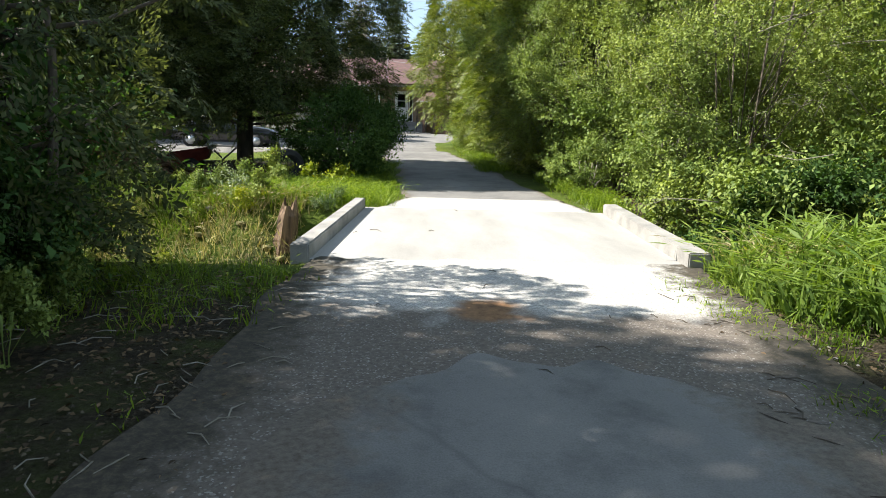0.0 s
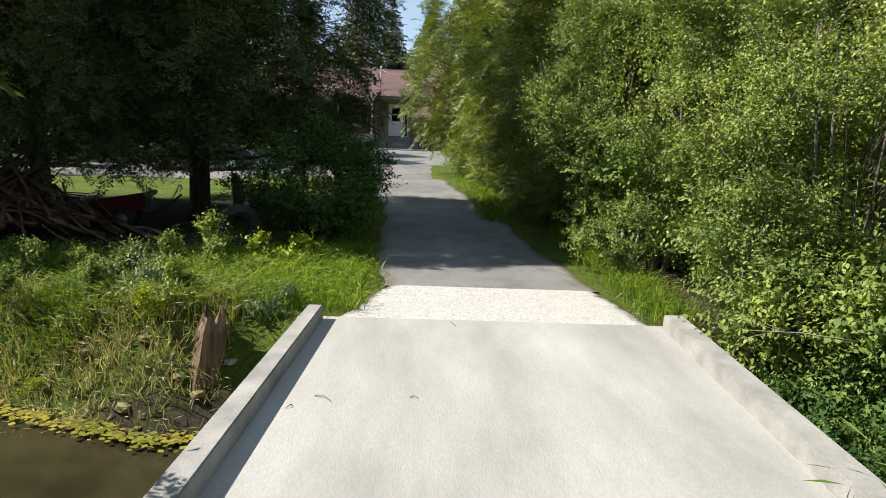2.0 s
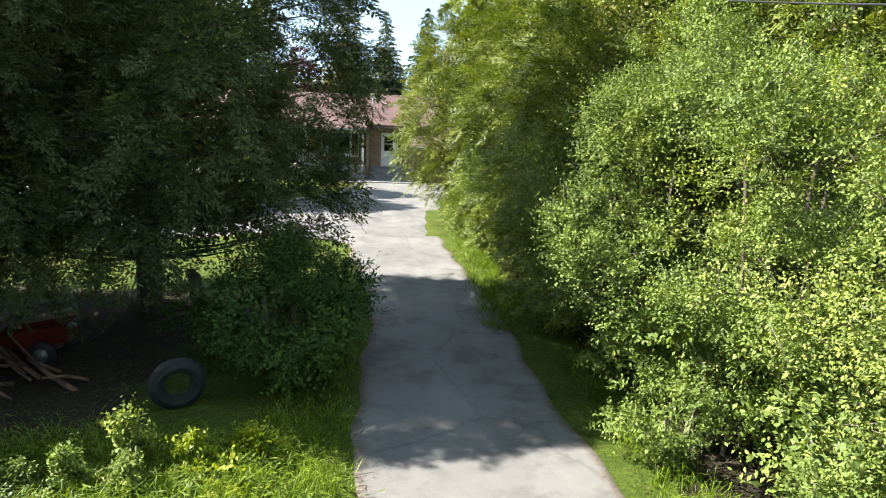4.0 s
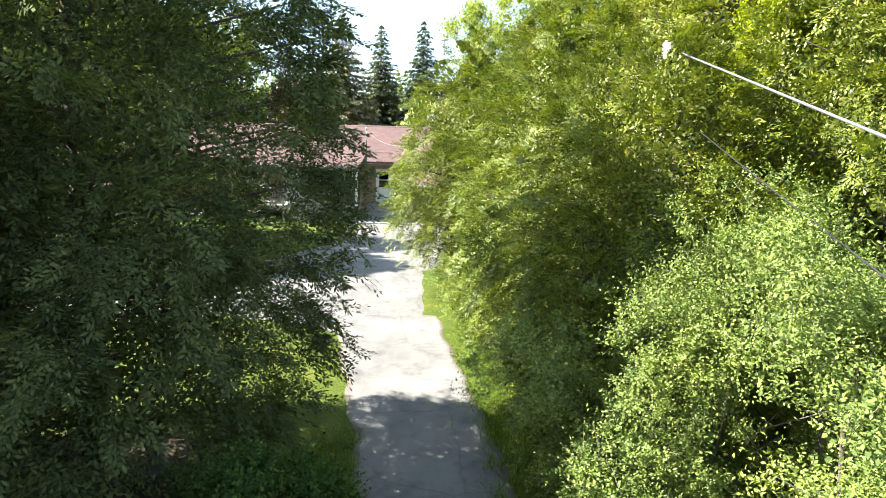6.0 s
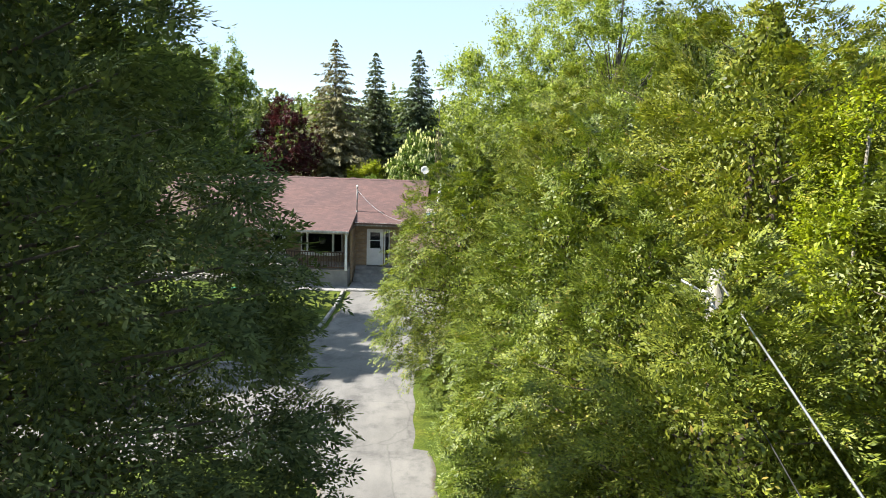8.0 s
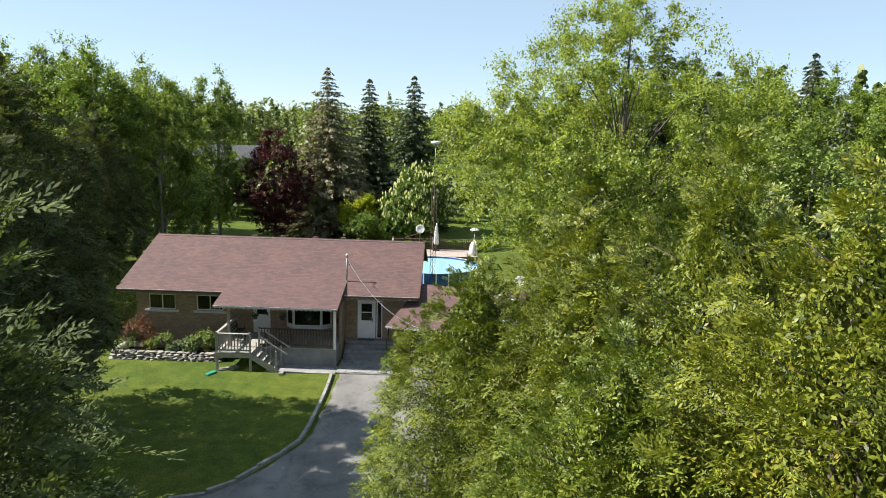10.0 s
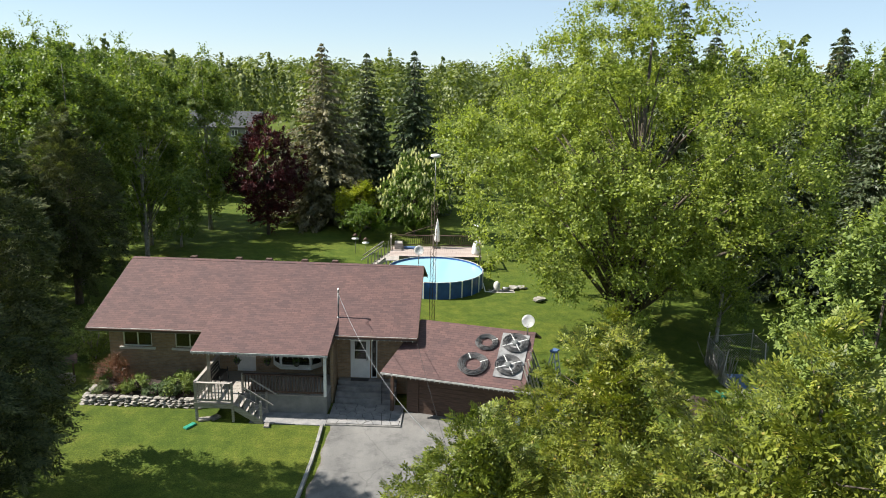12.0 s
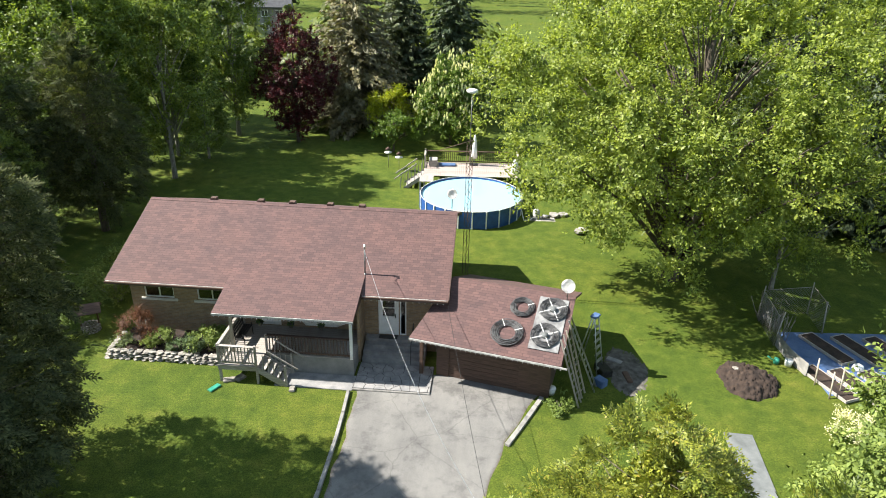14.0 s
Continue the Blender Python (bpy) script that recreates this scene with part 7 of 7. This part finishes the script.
slab.matrix_world = Matrix.Translation((12.2, 40.9, 0)) @ Matrix.Rotation(-0.12, 4, 'Z')
wb = broad_tree("shrub", 61, 1.3, 0.8, 0.0, 90, 40, 0.1, M_BLOSSOM, 0.02, M_TWIG, 0.3, 0.8, multi=3)
tagged(wb, "small shrub covered in white blossom", "shrub")
place(wb, 16.9, 42.4)


# ---- beside the garage ----
kerb_run("drive_edging", [(3.25, 41.75), (3.75, 42.6), (4.2, 43.4), (4.62, 44.15), (4.95, 44.75)], 0.2, 0.1, M_KERB, "pale weathered stone edging along the drive", "edging")
pl = broad_tree("garden_plant", 62, 0.55, 0.5, 0.0, 50, 40, 0.1, M_BROAD, 0.012, M_TWIG, 0.2, 0.8, multi=3)
tagged(pl, "clump of green lily leaves beside the drive", "plant")
place(pl, 5.6, 44.2)
pot = tubes("flower_pot", [([(5.35, 45.1, 0.3), (5.35, 45.1, 0.6)], [0.17, 0.22])], M_WHITE, None, 12)
tagged(pot, "white round flower pot at the garage corner", "flower pot")
for k, (x, y, w, l, h, a, m, lb) in enumerate(((7.9, 46.7, 0.5, 0.8, 0.35, 0.3, M_DARK, "dark crate in the garage's shade"), (8.6, 47.6, 0.3, 0.7, 0.12, 1.0, M_FLAG, "grey scrap board in the garage's shade"),
                                               (8.9, 46.3, 0.25, 0.8, 0.15, 0.1, M_BROWN, "stack of brown scrap wood in the garage's shade"), (7.6, 45.8, 0.4, 0.5, 0.35, 0.7, M_TARP, "faded blue tub in the garage's shade"))):
    o = part("crate", box(bmesh.new(), -w / 2, w / 2, -l / 2, l / 2, 0, h, 0.02), m)
    tagged(o, lb, "crate", "clutter beside the garage")
    o.matrix_world = Matrix.Translation((x, y, 0.28)) @ Matrix.Rotation(a, 4, 'Z')


# ---- by the creek ----
def stump():
    rng = random.Random(8)
    bm = bmesh.new()
    rings, n = [], 14
    jag = [rng.uniform(-0.22, 0.06) for _ in range(n)]
    for j, (z, r) in enumerate(((-0.15, 0.3), (0.05, 0.24), (0.3, 0.18), (0.6, 0.165), (0.84, 0.11))):
        ring = []
        for k in range(n):
            a = 2 * math.pi * k / n
            rr = r * (1 + 0.13 * math.sin(k * 2.7) + 0.06 * rng.uniform(-1, 1))
            ring.append(bm.verts.new((rr * math.cos(a) + 0.05 * z, rr * math.sin(a), z + (jag[k] if j == 4 else 0))))
        rings.append(ring)
    for a, b in zip(rings, rings[1:]):
        for k in range(n):
            bm.faces.new((a[k], a[(k + 1) % n], b[(k + 1) % n], b[k]))
    c = bm.verts.new((0.03, 0, 0.62))
    for k in range(n):
        bm.faces.new((rings[-1][k], rings[-1][(k + 1) % n], c))
    ob = part("tree_stump", bm, mat_plain("split_wood", (0.045, 0.027, 0.016), (0.24, 0.155, 0.09), 5, 0.85, fine=26, bumps=1.0, stretch=(4, 4, 0.22)))
    tagged(ob, "splintered orange-brown tree stump on the creek bank", "tree stump")
    ob.matrix_world = Matrix.Translation((-2.2, 9.6, -0.66)) @ Matrix.Rotation(0.06, 4, 'Y') @ Matrix.Diagonal((0.86, 0.86, 0.94, 1))


stump()


def creek():
    xs = [-90, -40, -20, -9, -6, -4, -2.6, -1.2, 2.6, 6, 12, 30, 90]
    vs = [(x, 7.9 + 0.33 * min(4, max(0, -2.6 - x)) + d, -1.02) for x in xs for d in (-1.7, 1.7)]
    w = mesh_obj("water", vs, [(2 * i, 2 * i + 2, 2 * i + 3, 2 * i + 1) for i in range(len(xs) - 1)], mat_plain("creek_water", (0.02, 0.016, 0.009), (0.04, 0.033, 0.018), 1.5, 0.12, bumps=0.1))
    tagged(w, "dark shallow creek water under the bridge", "creek", kind="structure")
    rng = random.Random(21)
    moss = mat_plain("mossy_stone", (0.09, 0.09, 0.03), (0.26, 0.23, 0.1), 5, 0.95, fine=40, bumps=0.8)
    base = bpy.data.meshes["stone"]
    alt = base.copy()
    alt.materials.clear()
    alt.materials.append(moss)
    for k in range(46):
        x = rng.uniform(-6.5, -1.6)
        y = rng.choice((rng.uniform(9.3, 10.3), rng.uniform(6.1, 7.2), rng.uniform(8.6, 9.8)))
        o = new("creek_stone", alt if rng.random() < 0.65 else base)
        s = rng.uniform(0.25, 0.6)
        o.matrix_world = Matrix.Translation((x, y, float(ground_z(x, y)) + 0.01)) @ Matrix.Rotation(rng.uniform(0, 6), 4, 'Z') @ Matrix.Rotation(rng.uniform(-0.4, 0.4), 4, 'X') @ Matrix.Diagonal((s, s, s * 2.2, 1))
        tagged(o, "mossy stone on the creek bank", "stone", "stones along the creek")


creek()


def algae():
    """A fringe of yellow-green scum floating along the creek's far edge."""
    rng = np.random.default_rng(44)
    n = 1100
    x = rng.uniform(-6.5, -1.9, n)
    y = 8.98 + 0.33 * np.clip(-2.6 - x, 0, 4) + rng.normal(size=n) * 0.09
    c = np.stack([x, y, np.full(n, -0.982) + rng.random(n) * 0.012], 1)
    ln = rng.uniform(0.03, 0.1, n)
    o = leaves("algae", [leaf_data(c, np.stack([rng.normal(size=n), rng.normal(size=n), np.zeros(n)], 1), np.tile(np.array([0, 0, 1.0]), (n, 1)), ln, ln * 0.8, 0.02)], mat_leaf("algae_scum", (0.08, 0.08, 0.012), (0.22, 0.2, 0.03), 0.1))
    tagged(o, "yellow-green algae fringe on the creek water", "algae", kind="stuff")


algae()


def weed(seed, h, r, mat, label):
    p = broad_tree("weed", seed, h, r, 0.0, 34, 44, 0.062, mat, 0.006, mat, r * 0.42, 0.8, multi=3)
    return tagged(p, label, "weed", "weeds on the creek bank")


w1 = weed(71, 0.75, 0.34, M_BROAD, "upright leafy green weed on the bank")
w2 = weed(72, 0.5, 0.4, M_LIME, "yellow-green leafy weed on the bank")
w3 = weed(73, 0.55, 0.45, M_SAGE, "grey-green leafy weed on the bank")
place(w1, -2.75, 11.8)
place(w2, -1.9, 12.0)
place(w3, -3.2, 10.4)
rngw = random.Random(31)
for k in range(52):
    x, y = rngw.uniform(-6.2, -1.6), rngw.uniform(9.5, 11.8)
    s = rngw.uniform(0.3, 0.8)
    put((w1, w2, w1, w1, w2, w3)[k % 6], x, y, s, rngw.uniform(0, 6))
for k in range(9):
    x, y = rngw.uniform(-4.0, -2.1), rngw.uniform(3.0, 6.6)
    put(w1, x, y, rngw.uniform(0.45, 0.8), rngw.uniform(0, 6))
for k in range(14):
    x, y = rngw.uniform(2.95, 4.4), rngw.uniform(3.4, 6.6)
    put((w1, w2)[k % 2], x, y, rngw.uniform(0.6, 1.0), rngw.uniform(0, 6))


def scatter(name, seed, n, xr, yr, maker, mat, label, cat):
    rng = np.random.default_rng(seed)
    V, F = [], []
    for _ in range(n):
        vs, fs = maker(rng, rng.uniform(*xr), rng.uniform(*yr))
        o = len(V)
        V += vs
        F += [tuple(i + o for i in f) for f in fs]
    return tagged(mesh_obj(name, V, F, mat), label, cat, kind="stuff")


def one_twig(rng, x, y):
    z = max(float(ground_z(x, y)), -0.05) + 0.035
    a, l = rng.uniform(0, 6.28), rng.uniform(0.05, 0.2)
    d = Vector((math.cos(a), math.sin(a), 0))
    p = Vector((x, y, z))
    return tube_data([p, p + d * l * 0.5 + Vector((0, 0, 0.012)), p + d * l + Vector((d.y, -d.x, 0)) * l * 0.25], [0.004, 0.0035, 0.002], 4)


def one_pebble(rng, x, y):
    z = max(float(ground_z(x, y)), -0.05) + 0.022
    r = rng.uniform(0.004, 0.014)
    vs = [Vector((x, y, z)) + Vector((c[0] * r * rng.uniform(0.7, 1.3), c[1] * r * rng.uniform(0.7, 1.3), c[2] * r * 0.7)) for c in ((1, 0, 0), (0, 1, 0), (-1, 0, 0), (0, -1, 0), (0, 0, 1))]
    return vs, [(0, 1, 4), (1, 2, 4), (2, 3, 4), (3, 0, 4)]


scatter("twigs", 81, 22, (-1.3, 2.6), (1.5, 9.6), one_twig, M_BARK, "small dark twigs scattered over gravel and concrete", "twigs")
scatter("twigs", 86, 60, (1.3, 2.9), (1.6, 5.0), one_twig, M_BARK, "dark broken twigs along the drive's edge", "twigs")
scatter("twigs", 82, 140, (-3.0, -0.9), (0.8, 5.2), one_twig, M_TWIG, "dry twigs in the dirt beside the drive", "twigs")
def leaf_litter():
    """Dead leaves and needles lying on the dirt beside the lane and under the shrubs."""
    rng = np.random.default_rng(88)
    packs = []
    for x0, x1, y0, y1, n in ((-4.6, -1.1, 0.4, 5.4, 5200), (1.7, 3.4, 0.6, 4.6, 1500), (2.3, 4.5, 9.8, 13.5, 900), (-6.5, -2.6, 13.2, 17.0, 1800)):
        x, y = rng.uniform(x0, x1, n), rng.uniform(y0, y1, n)
        c = np.stack([x, y, np.maximum(ground_z(x, y), -0.4) + 0.012 + rng.random(n) * 0.02], 1)
        ln = rng.uniform(0.015, 0.06, n)
        way = np.stack([rng.normal(size=n), rng.normal(size=n), rng.normal(size=n) * 0.15], 1)
        packs.append(leaf_data(c, way, np.tile(np.array([0, 0, 1.0]), (n, 1)) + rng.normal(size=(n, 3)) * 0.3, ln, ln * rng.uniform(0.25, 0.7, n), 0.3))
    o = leaves("leaf_litter", packs, mat_leaf("dead_leaf", (0.035, 0.022, 0.013), (0.15, 0.1, 0.06), 0.1, 0.9))
    tagged(o, "brown dead leaves and needles lying on the dirt", "leaf litter", kind="stuff")


leaf_litter()
scatter("pebbles", 83, 2600, (-1.25, 2.3), (3.3, 6.0), one_pebble, M_STONE, "loose pale limestone pebbles on the drive", "pebbles")
scatter("pebbles", 85, 2600, (-1.8, 2.6), (0.8, 4.6), one_pebble, M_BUSHFLOOR, "brown gravel crumbs on the dirt drive", "pebbles")
scatter("pebbles", 84, 250, (-0.9, 2.4), (9.85, 11.3), one_pebble, M_STONE, "loose pale limestone pebbles past the bridge", "pebbles")


# ---- yard under the cedars ----
def spreader():
    e = empty("manure_spreader")
    tagged(e, "old faded red farm spreader with its shaft raised", "farm machine")
    bm = bmesh.new()
    vs = [bm.verts.new(p) for p in ((-0.9, -0.35, 0.25), (0.55, -0.35, 0.55), (0.7, -0.42, 0.98), (-0.95, -0.42, 0.7), (-0.9, 0.35, 0.25), (0.55, 0.35, 0.55), (0.7, 0.42, 0.98), (-0.95, 0.42, 0.7))]
    for f in ((0, 1, 2, 3), (7, 6, 5, 4), (0, 4, 5, 1), (1, 5, 6, 2), (3, 7, 4, 0)):
        bm.faces.new([vs[i] for i in f])
    bmesh.ops.solidify(bm, geom=bm.faces[:], thickness=0.03)
    part("hopper", bm, M_RED, e, "faded red steel hopper")
    boxpart("rim", M_STEEL, e, 0.6, 0.78, -0.44, 0.44, 0.9, 1.02, 0.02)
    for y in (-0.5, 0.5):
        w = tubes("wheel", [([(0.05, y - 0.07, 0.3), (0.05, y + 0.07, 0.3)], 0.3)], M_TYRE, e, 18)
        tubes("rim", [([(0.05, y - 0.075, 0.3), (0.05, y + 0.075, 0.3)], 0.16)], M_STEEL, w, 12)
    tubes("shaft", [([(0.5, 0, 0.35), (1.0, 0.0, 0.5), (1.5, 0.0, 0.95)], 0.03), ([(0.75, 0.0, 0.85), (1.05, 0, 0.55)], 0.03)], M_DARK, e, 6)
    e.matrix_world = Matrix.Translation((-5.45, 15.5, -0.08)) @ Matrix.Rotation(0.15, 4, 'Z') @ Matrix.Diagonal((0.66, 0.66, 0.66, 1))


spreader()


def brush_pile():
    """Poles and boards thrown on a steep heap, most of them leaning on its middle."""
    rng = np.random.default_rng(15)
    runs = []
    for _ in range(420):
        u, v = rng.normal() * 0.75, rng.normal() * 0.4
        top = max(0.12, 1.15 * (1 - (abs(u) / 1.9) ** 1.6) * (1 - (abs(v) / 1.1) ** 2)) if abs(u) < 1.8 and abs(v) < 1.0 else 0.12
        lean = rng.choice((-1, 1)) if abs(u) < 0.6 else -math.copysign(1, u)
        d = Vector((lean * rng.uniform(0.2, 1.0), rng.normal() * 0.5, rng.uniform(0.05, 0.9))).normalized() * rng.uniform(0.5, 1.2)
        p = Vector((-7.3 + u, 14.6 + v, top * rng.uniform(0.35, 0.95)))
        r = rng.uniform(0.01, 0.045)
        a, c = p - d / 2, p + d / 2
        a.z, c.z = max(a.z, -0.05), max(c.z, -0.05)
        runs.append(([a, p + Vector((0, 0, rng.uniform(-0.03, 0.05))), c], [r, r * 0.9, r * 0.65]))
    o = tubes("brush_pile", runs, mat_plain("cut_wood", (0.08, 0.045, 0.028), (0.26, 0.15, 0.09), 5, 0.9), None, 5)
    tagged(o, "heap of reddish-brown cut branches and boards", "brush pile", kind="stuff")


brush_pile()
ty = tubes("tyre", [([(0, -0.1, 0), (0, -0.1, 0.001), (0, 0.1, 0)], [0.33, 0.34, 0.33])], M_TYRE, None, 20)
ty.data.clear_geometry()
bm = bmesh.new()
for i in range(24):
    a0 = 2 * math.pi * i / 24
    for j in range(8):
        b0 = 2 * math.pi * j / 8
        bm.verts.new(((0.25 + 0.1 * math.cos(b0)) * math.cos(a0), 0.1 * math.sin(b0), (0.25 + 0.1 * math.cos(b0)) * math.sin(a0)))
bm.verts.ensure_lookup_table()
for i in range(24):
    for j in range(8):
        bm.faces.new((bm.verts[i * 8 + j], bm.verts[((i + 1) % 24) * 8 + j], bm.verts[((i + 1) % 24) * 8 + (j + 1) % 8], bm.verts[i * 8 + (j + 1) % 8]))
bm.to_mesh(ty.data)
bm.free()
ty.matrix_world = Matrix.Translation((-2.95, 13.75, 0.3)) @ Matrix.Rotation(0.5, 4, 'Z') @ Matrix.Rotation(0.12, 4, 'X')
tagged(ty, "old black tyre leaning against the dark shrub", "tyre")
sack = tubes("wrapped_post", [([(-4.15, 18.4, -0.1), (-4.15, 18.4, 0.35), (-4.2, 18.4, 0.6), (-4.25, 18.4, 0.75)], [0.12, 0.15, 0.12, 0.04])], M_FLAG, None, 9)
tagged(sack, "grey plastic-wrapped bundle standing behind the cedar", "bundle")


# ---- parked cars ----
def car(name, paint, label, length, height, tall):
    e = empty(name)
    tagged(e, label, "car", "cars parked on the side drive")
    L, W = length / 2, 0.88
    if tall:
        prof = [(-L, 0.45), (-L, 0.95), (-L + 0.12, 1.15), (-L + 0.35, height), (0.35, height), (0.95, 1.12), (L - 0.15, 0.98), (L, 0.75), (L, 0.4)]
    else:
        prof = [(-L, 0.5), (-L + 0.05, 0.9), (-L + 0.5, 0.98), (-0.85, height), (0.25, height), (0.95, 0.98), (L - 0.3, 0.86), (L, 0.68), (L, 0.38)]
    bm = bmesh.new()
    rows = []
    for y, s in ((-W, 0.94), (-W * 0.97, 1.0), (W * 0.97, 1.0), (W, 0.94)):
        rows.append([bm.verts.new((x, y * (0.84 if z > 1.1 else 1), 0.32 + (z - 0.32) * (s if abs(y) == W else 1))) for x, z in prof + [(L - 0.1, 0.24), (-L + 0.1, 0.28)]])
    k = len(rows[0])
    for a, b in zip(rows, rows[1:]):
        for i in range(k):
            bm.faces.new((a[i], a[(i + 1) % k], b[(i + 1) % k], b[i]))
    bm.faces.new(rows[0])
    bm.faces.new(rows[-1][::-1])
    bmesh.ops.recalc_face_normals(bm, faces=bm.faces[:])
    bmesh.ops.bevel(bm, geom=bm.edges[:], offset=0.03, segments=2, affect='EDGES')
    part("body", bm, paint, e, smooth=True)
    g = height - 0.1
    for s in (-1, 1):
        for x0, x1 in (((-1.3 if tall else -0.95), -0.3), (-0.22, 0.5)):
            bm = bmesh.new()
            vs = [bm.verts.new((x, s * y, z)) for x, y, z in ((x0, W + 0.006, 1.0), (x1 + 0.2, W + 0.006, 1.0), (x1, W * 0.85 + 0.016, g), (x0 + 0.2, W * 0.85 + 0.016, g))]
            bm.faces.new(vs)
            bmesh.ops.solidify(bm, geom=bm.faces[:], thickness=0.01)
            part("side_window", bm, M_HOSE, e, "dark tinted window")
        for x in (-L + 0.85, L - 0.85):
            w = tubes("wheel", [([(x, s * (W - 0.2), 0.32), (x, s * (W + 0.02), 0.32)], 0.32)], M_TYRE, e, 18)
            tubes("rim", [([(x, s * (W - 0.1), 0.32), (x, s * (W + 0.03), 0.32)], 0.2)], M_ALU, w, 12)
        boxpart("headlight", M_GLASS, e, L - 0.1, L + 0.005, s * 0.62 - 0.16, s * 0.62 + 0.16, 0.62, 0.74, 0.02)
        boxpart("tail_light", M_RED, e, -L - 0.005, -L + 0.1, s * 0.66 - 0.13, s * 0.66 + 0.13, 0.72, 0.9, 0.02)
    return e


def paint(name, c):
    m, nt, b = nodes(name)
    b.inputs["Base Color"].default_value = (*c, 1)
    b.inputs["Roughness"].default_value, b.inputs["Coat Weight"].default_value = 0.35, 0.8
    return m


c1 = car("car", paint("black_car_paint", (0.012, 0.013, 0.017)), "black convertible-sized sedan parked on the side drive", 4.5, 1.35, False)
c1.matrix_world = Matrix.Translation((-9.0, 31.2, float(ground_z(-9, 31.2)) + 0.03)) @ Matrix.Rotation(0.05, 4, 'Z')
c2 = car("car", paint("silver_car_paint", (0.5, 0.52, 0.53)), "silver sport utility car parked on the side drive", 4.6, 1.7, True)
c2.matrix_world = Matrix.Translation((-15.6, 31.0, float(ground_z(-15.6, 31)) + 0.03)) @ Matrix.Rotation(math.pi - 0.1, 4, 'Z')


# ---- the neighbour's house far behind ----
def far_house():
    e = empty("house")
    tagged(e, "distant grey house with dark roof behind the trees", "house")
    boxpart("wall", M_SKIRT, e, -6, 6, -4, 4, 0, 5.2)
    roof_slab("roof", [(-6.6, -4.6, 5.0), (6.6, -4.6, 5.0), (6.6, 0, 7.6), (-6.6, 0, 7.6)], M_ROOFGREY, e, 0.2, "dark grey roof")
    roof_slab("roof", [(6.6, 4.6, 5.0), (-6.6, 4.6, 5.0), (-6.6, 0.005, 7.6), (6.6, 0.005, 7.6)], M_ROOFGREY, e, 0.2, "dark grey roof")
    for x in (-4, -1, 2, 4.5):
        for z in (1.2, 3.4):
            w = part("window", frame_bm(x - 0.6, x + 0.6, z, z + 1.1, -4.06, -4.0, 0.08, 2), M_WHITE, e)
            boxpart("pane", M_HOSE, w, x - 0.55, x + 0.55, -4.02, -4.005, z + 0.05, z + 1.05)
    e.matrix_world = Matrix.Translation((-33.0, 147.0, 0.45)) @ Matrix.Rotation(0.1, 4, 'Z')


far_house()
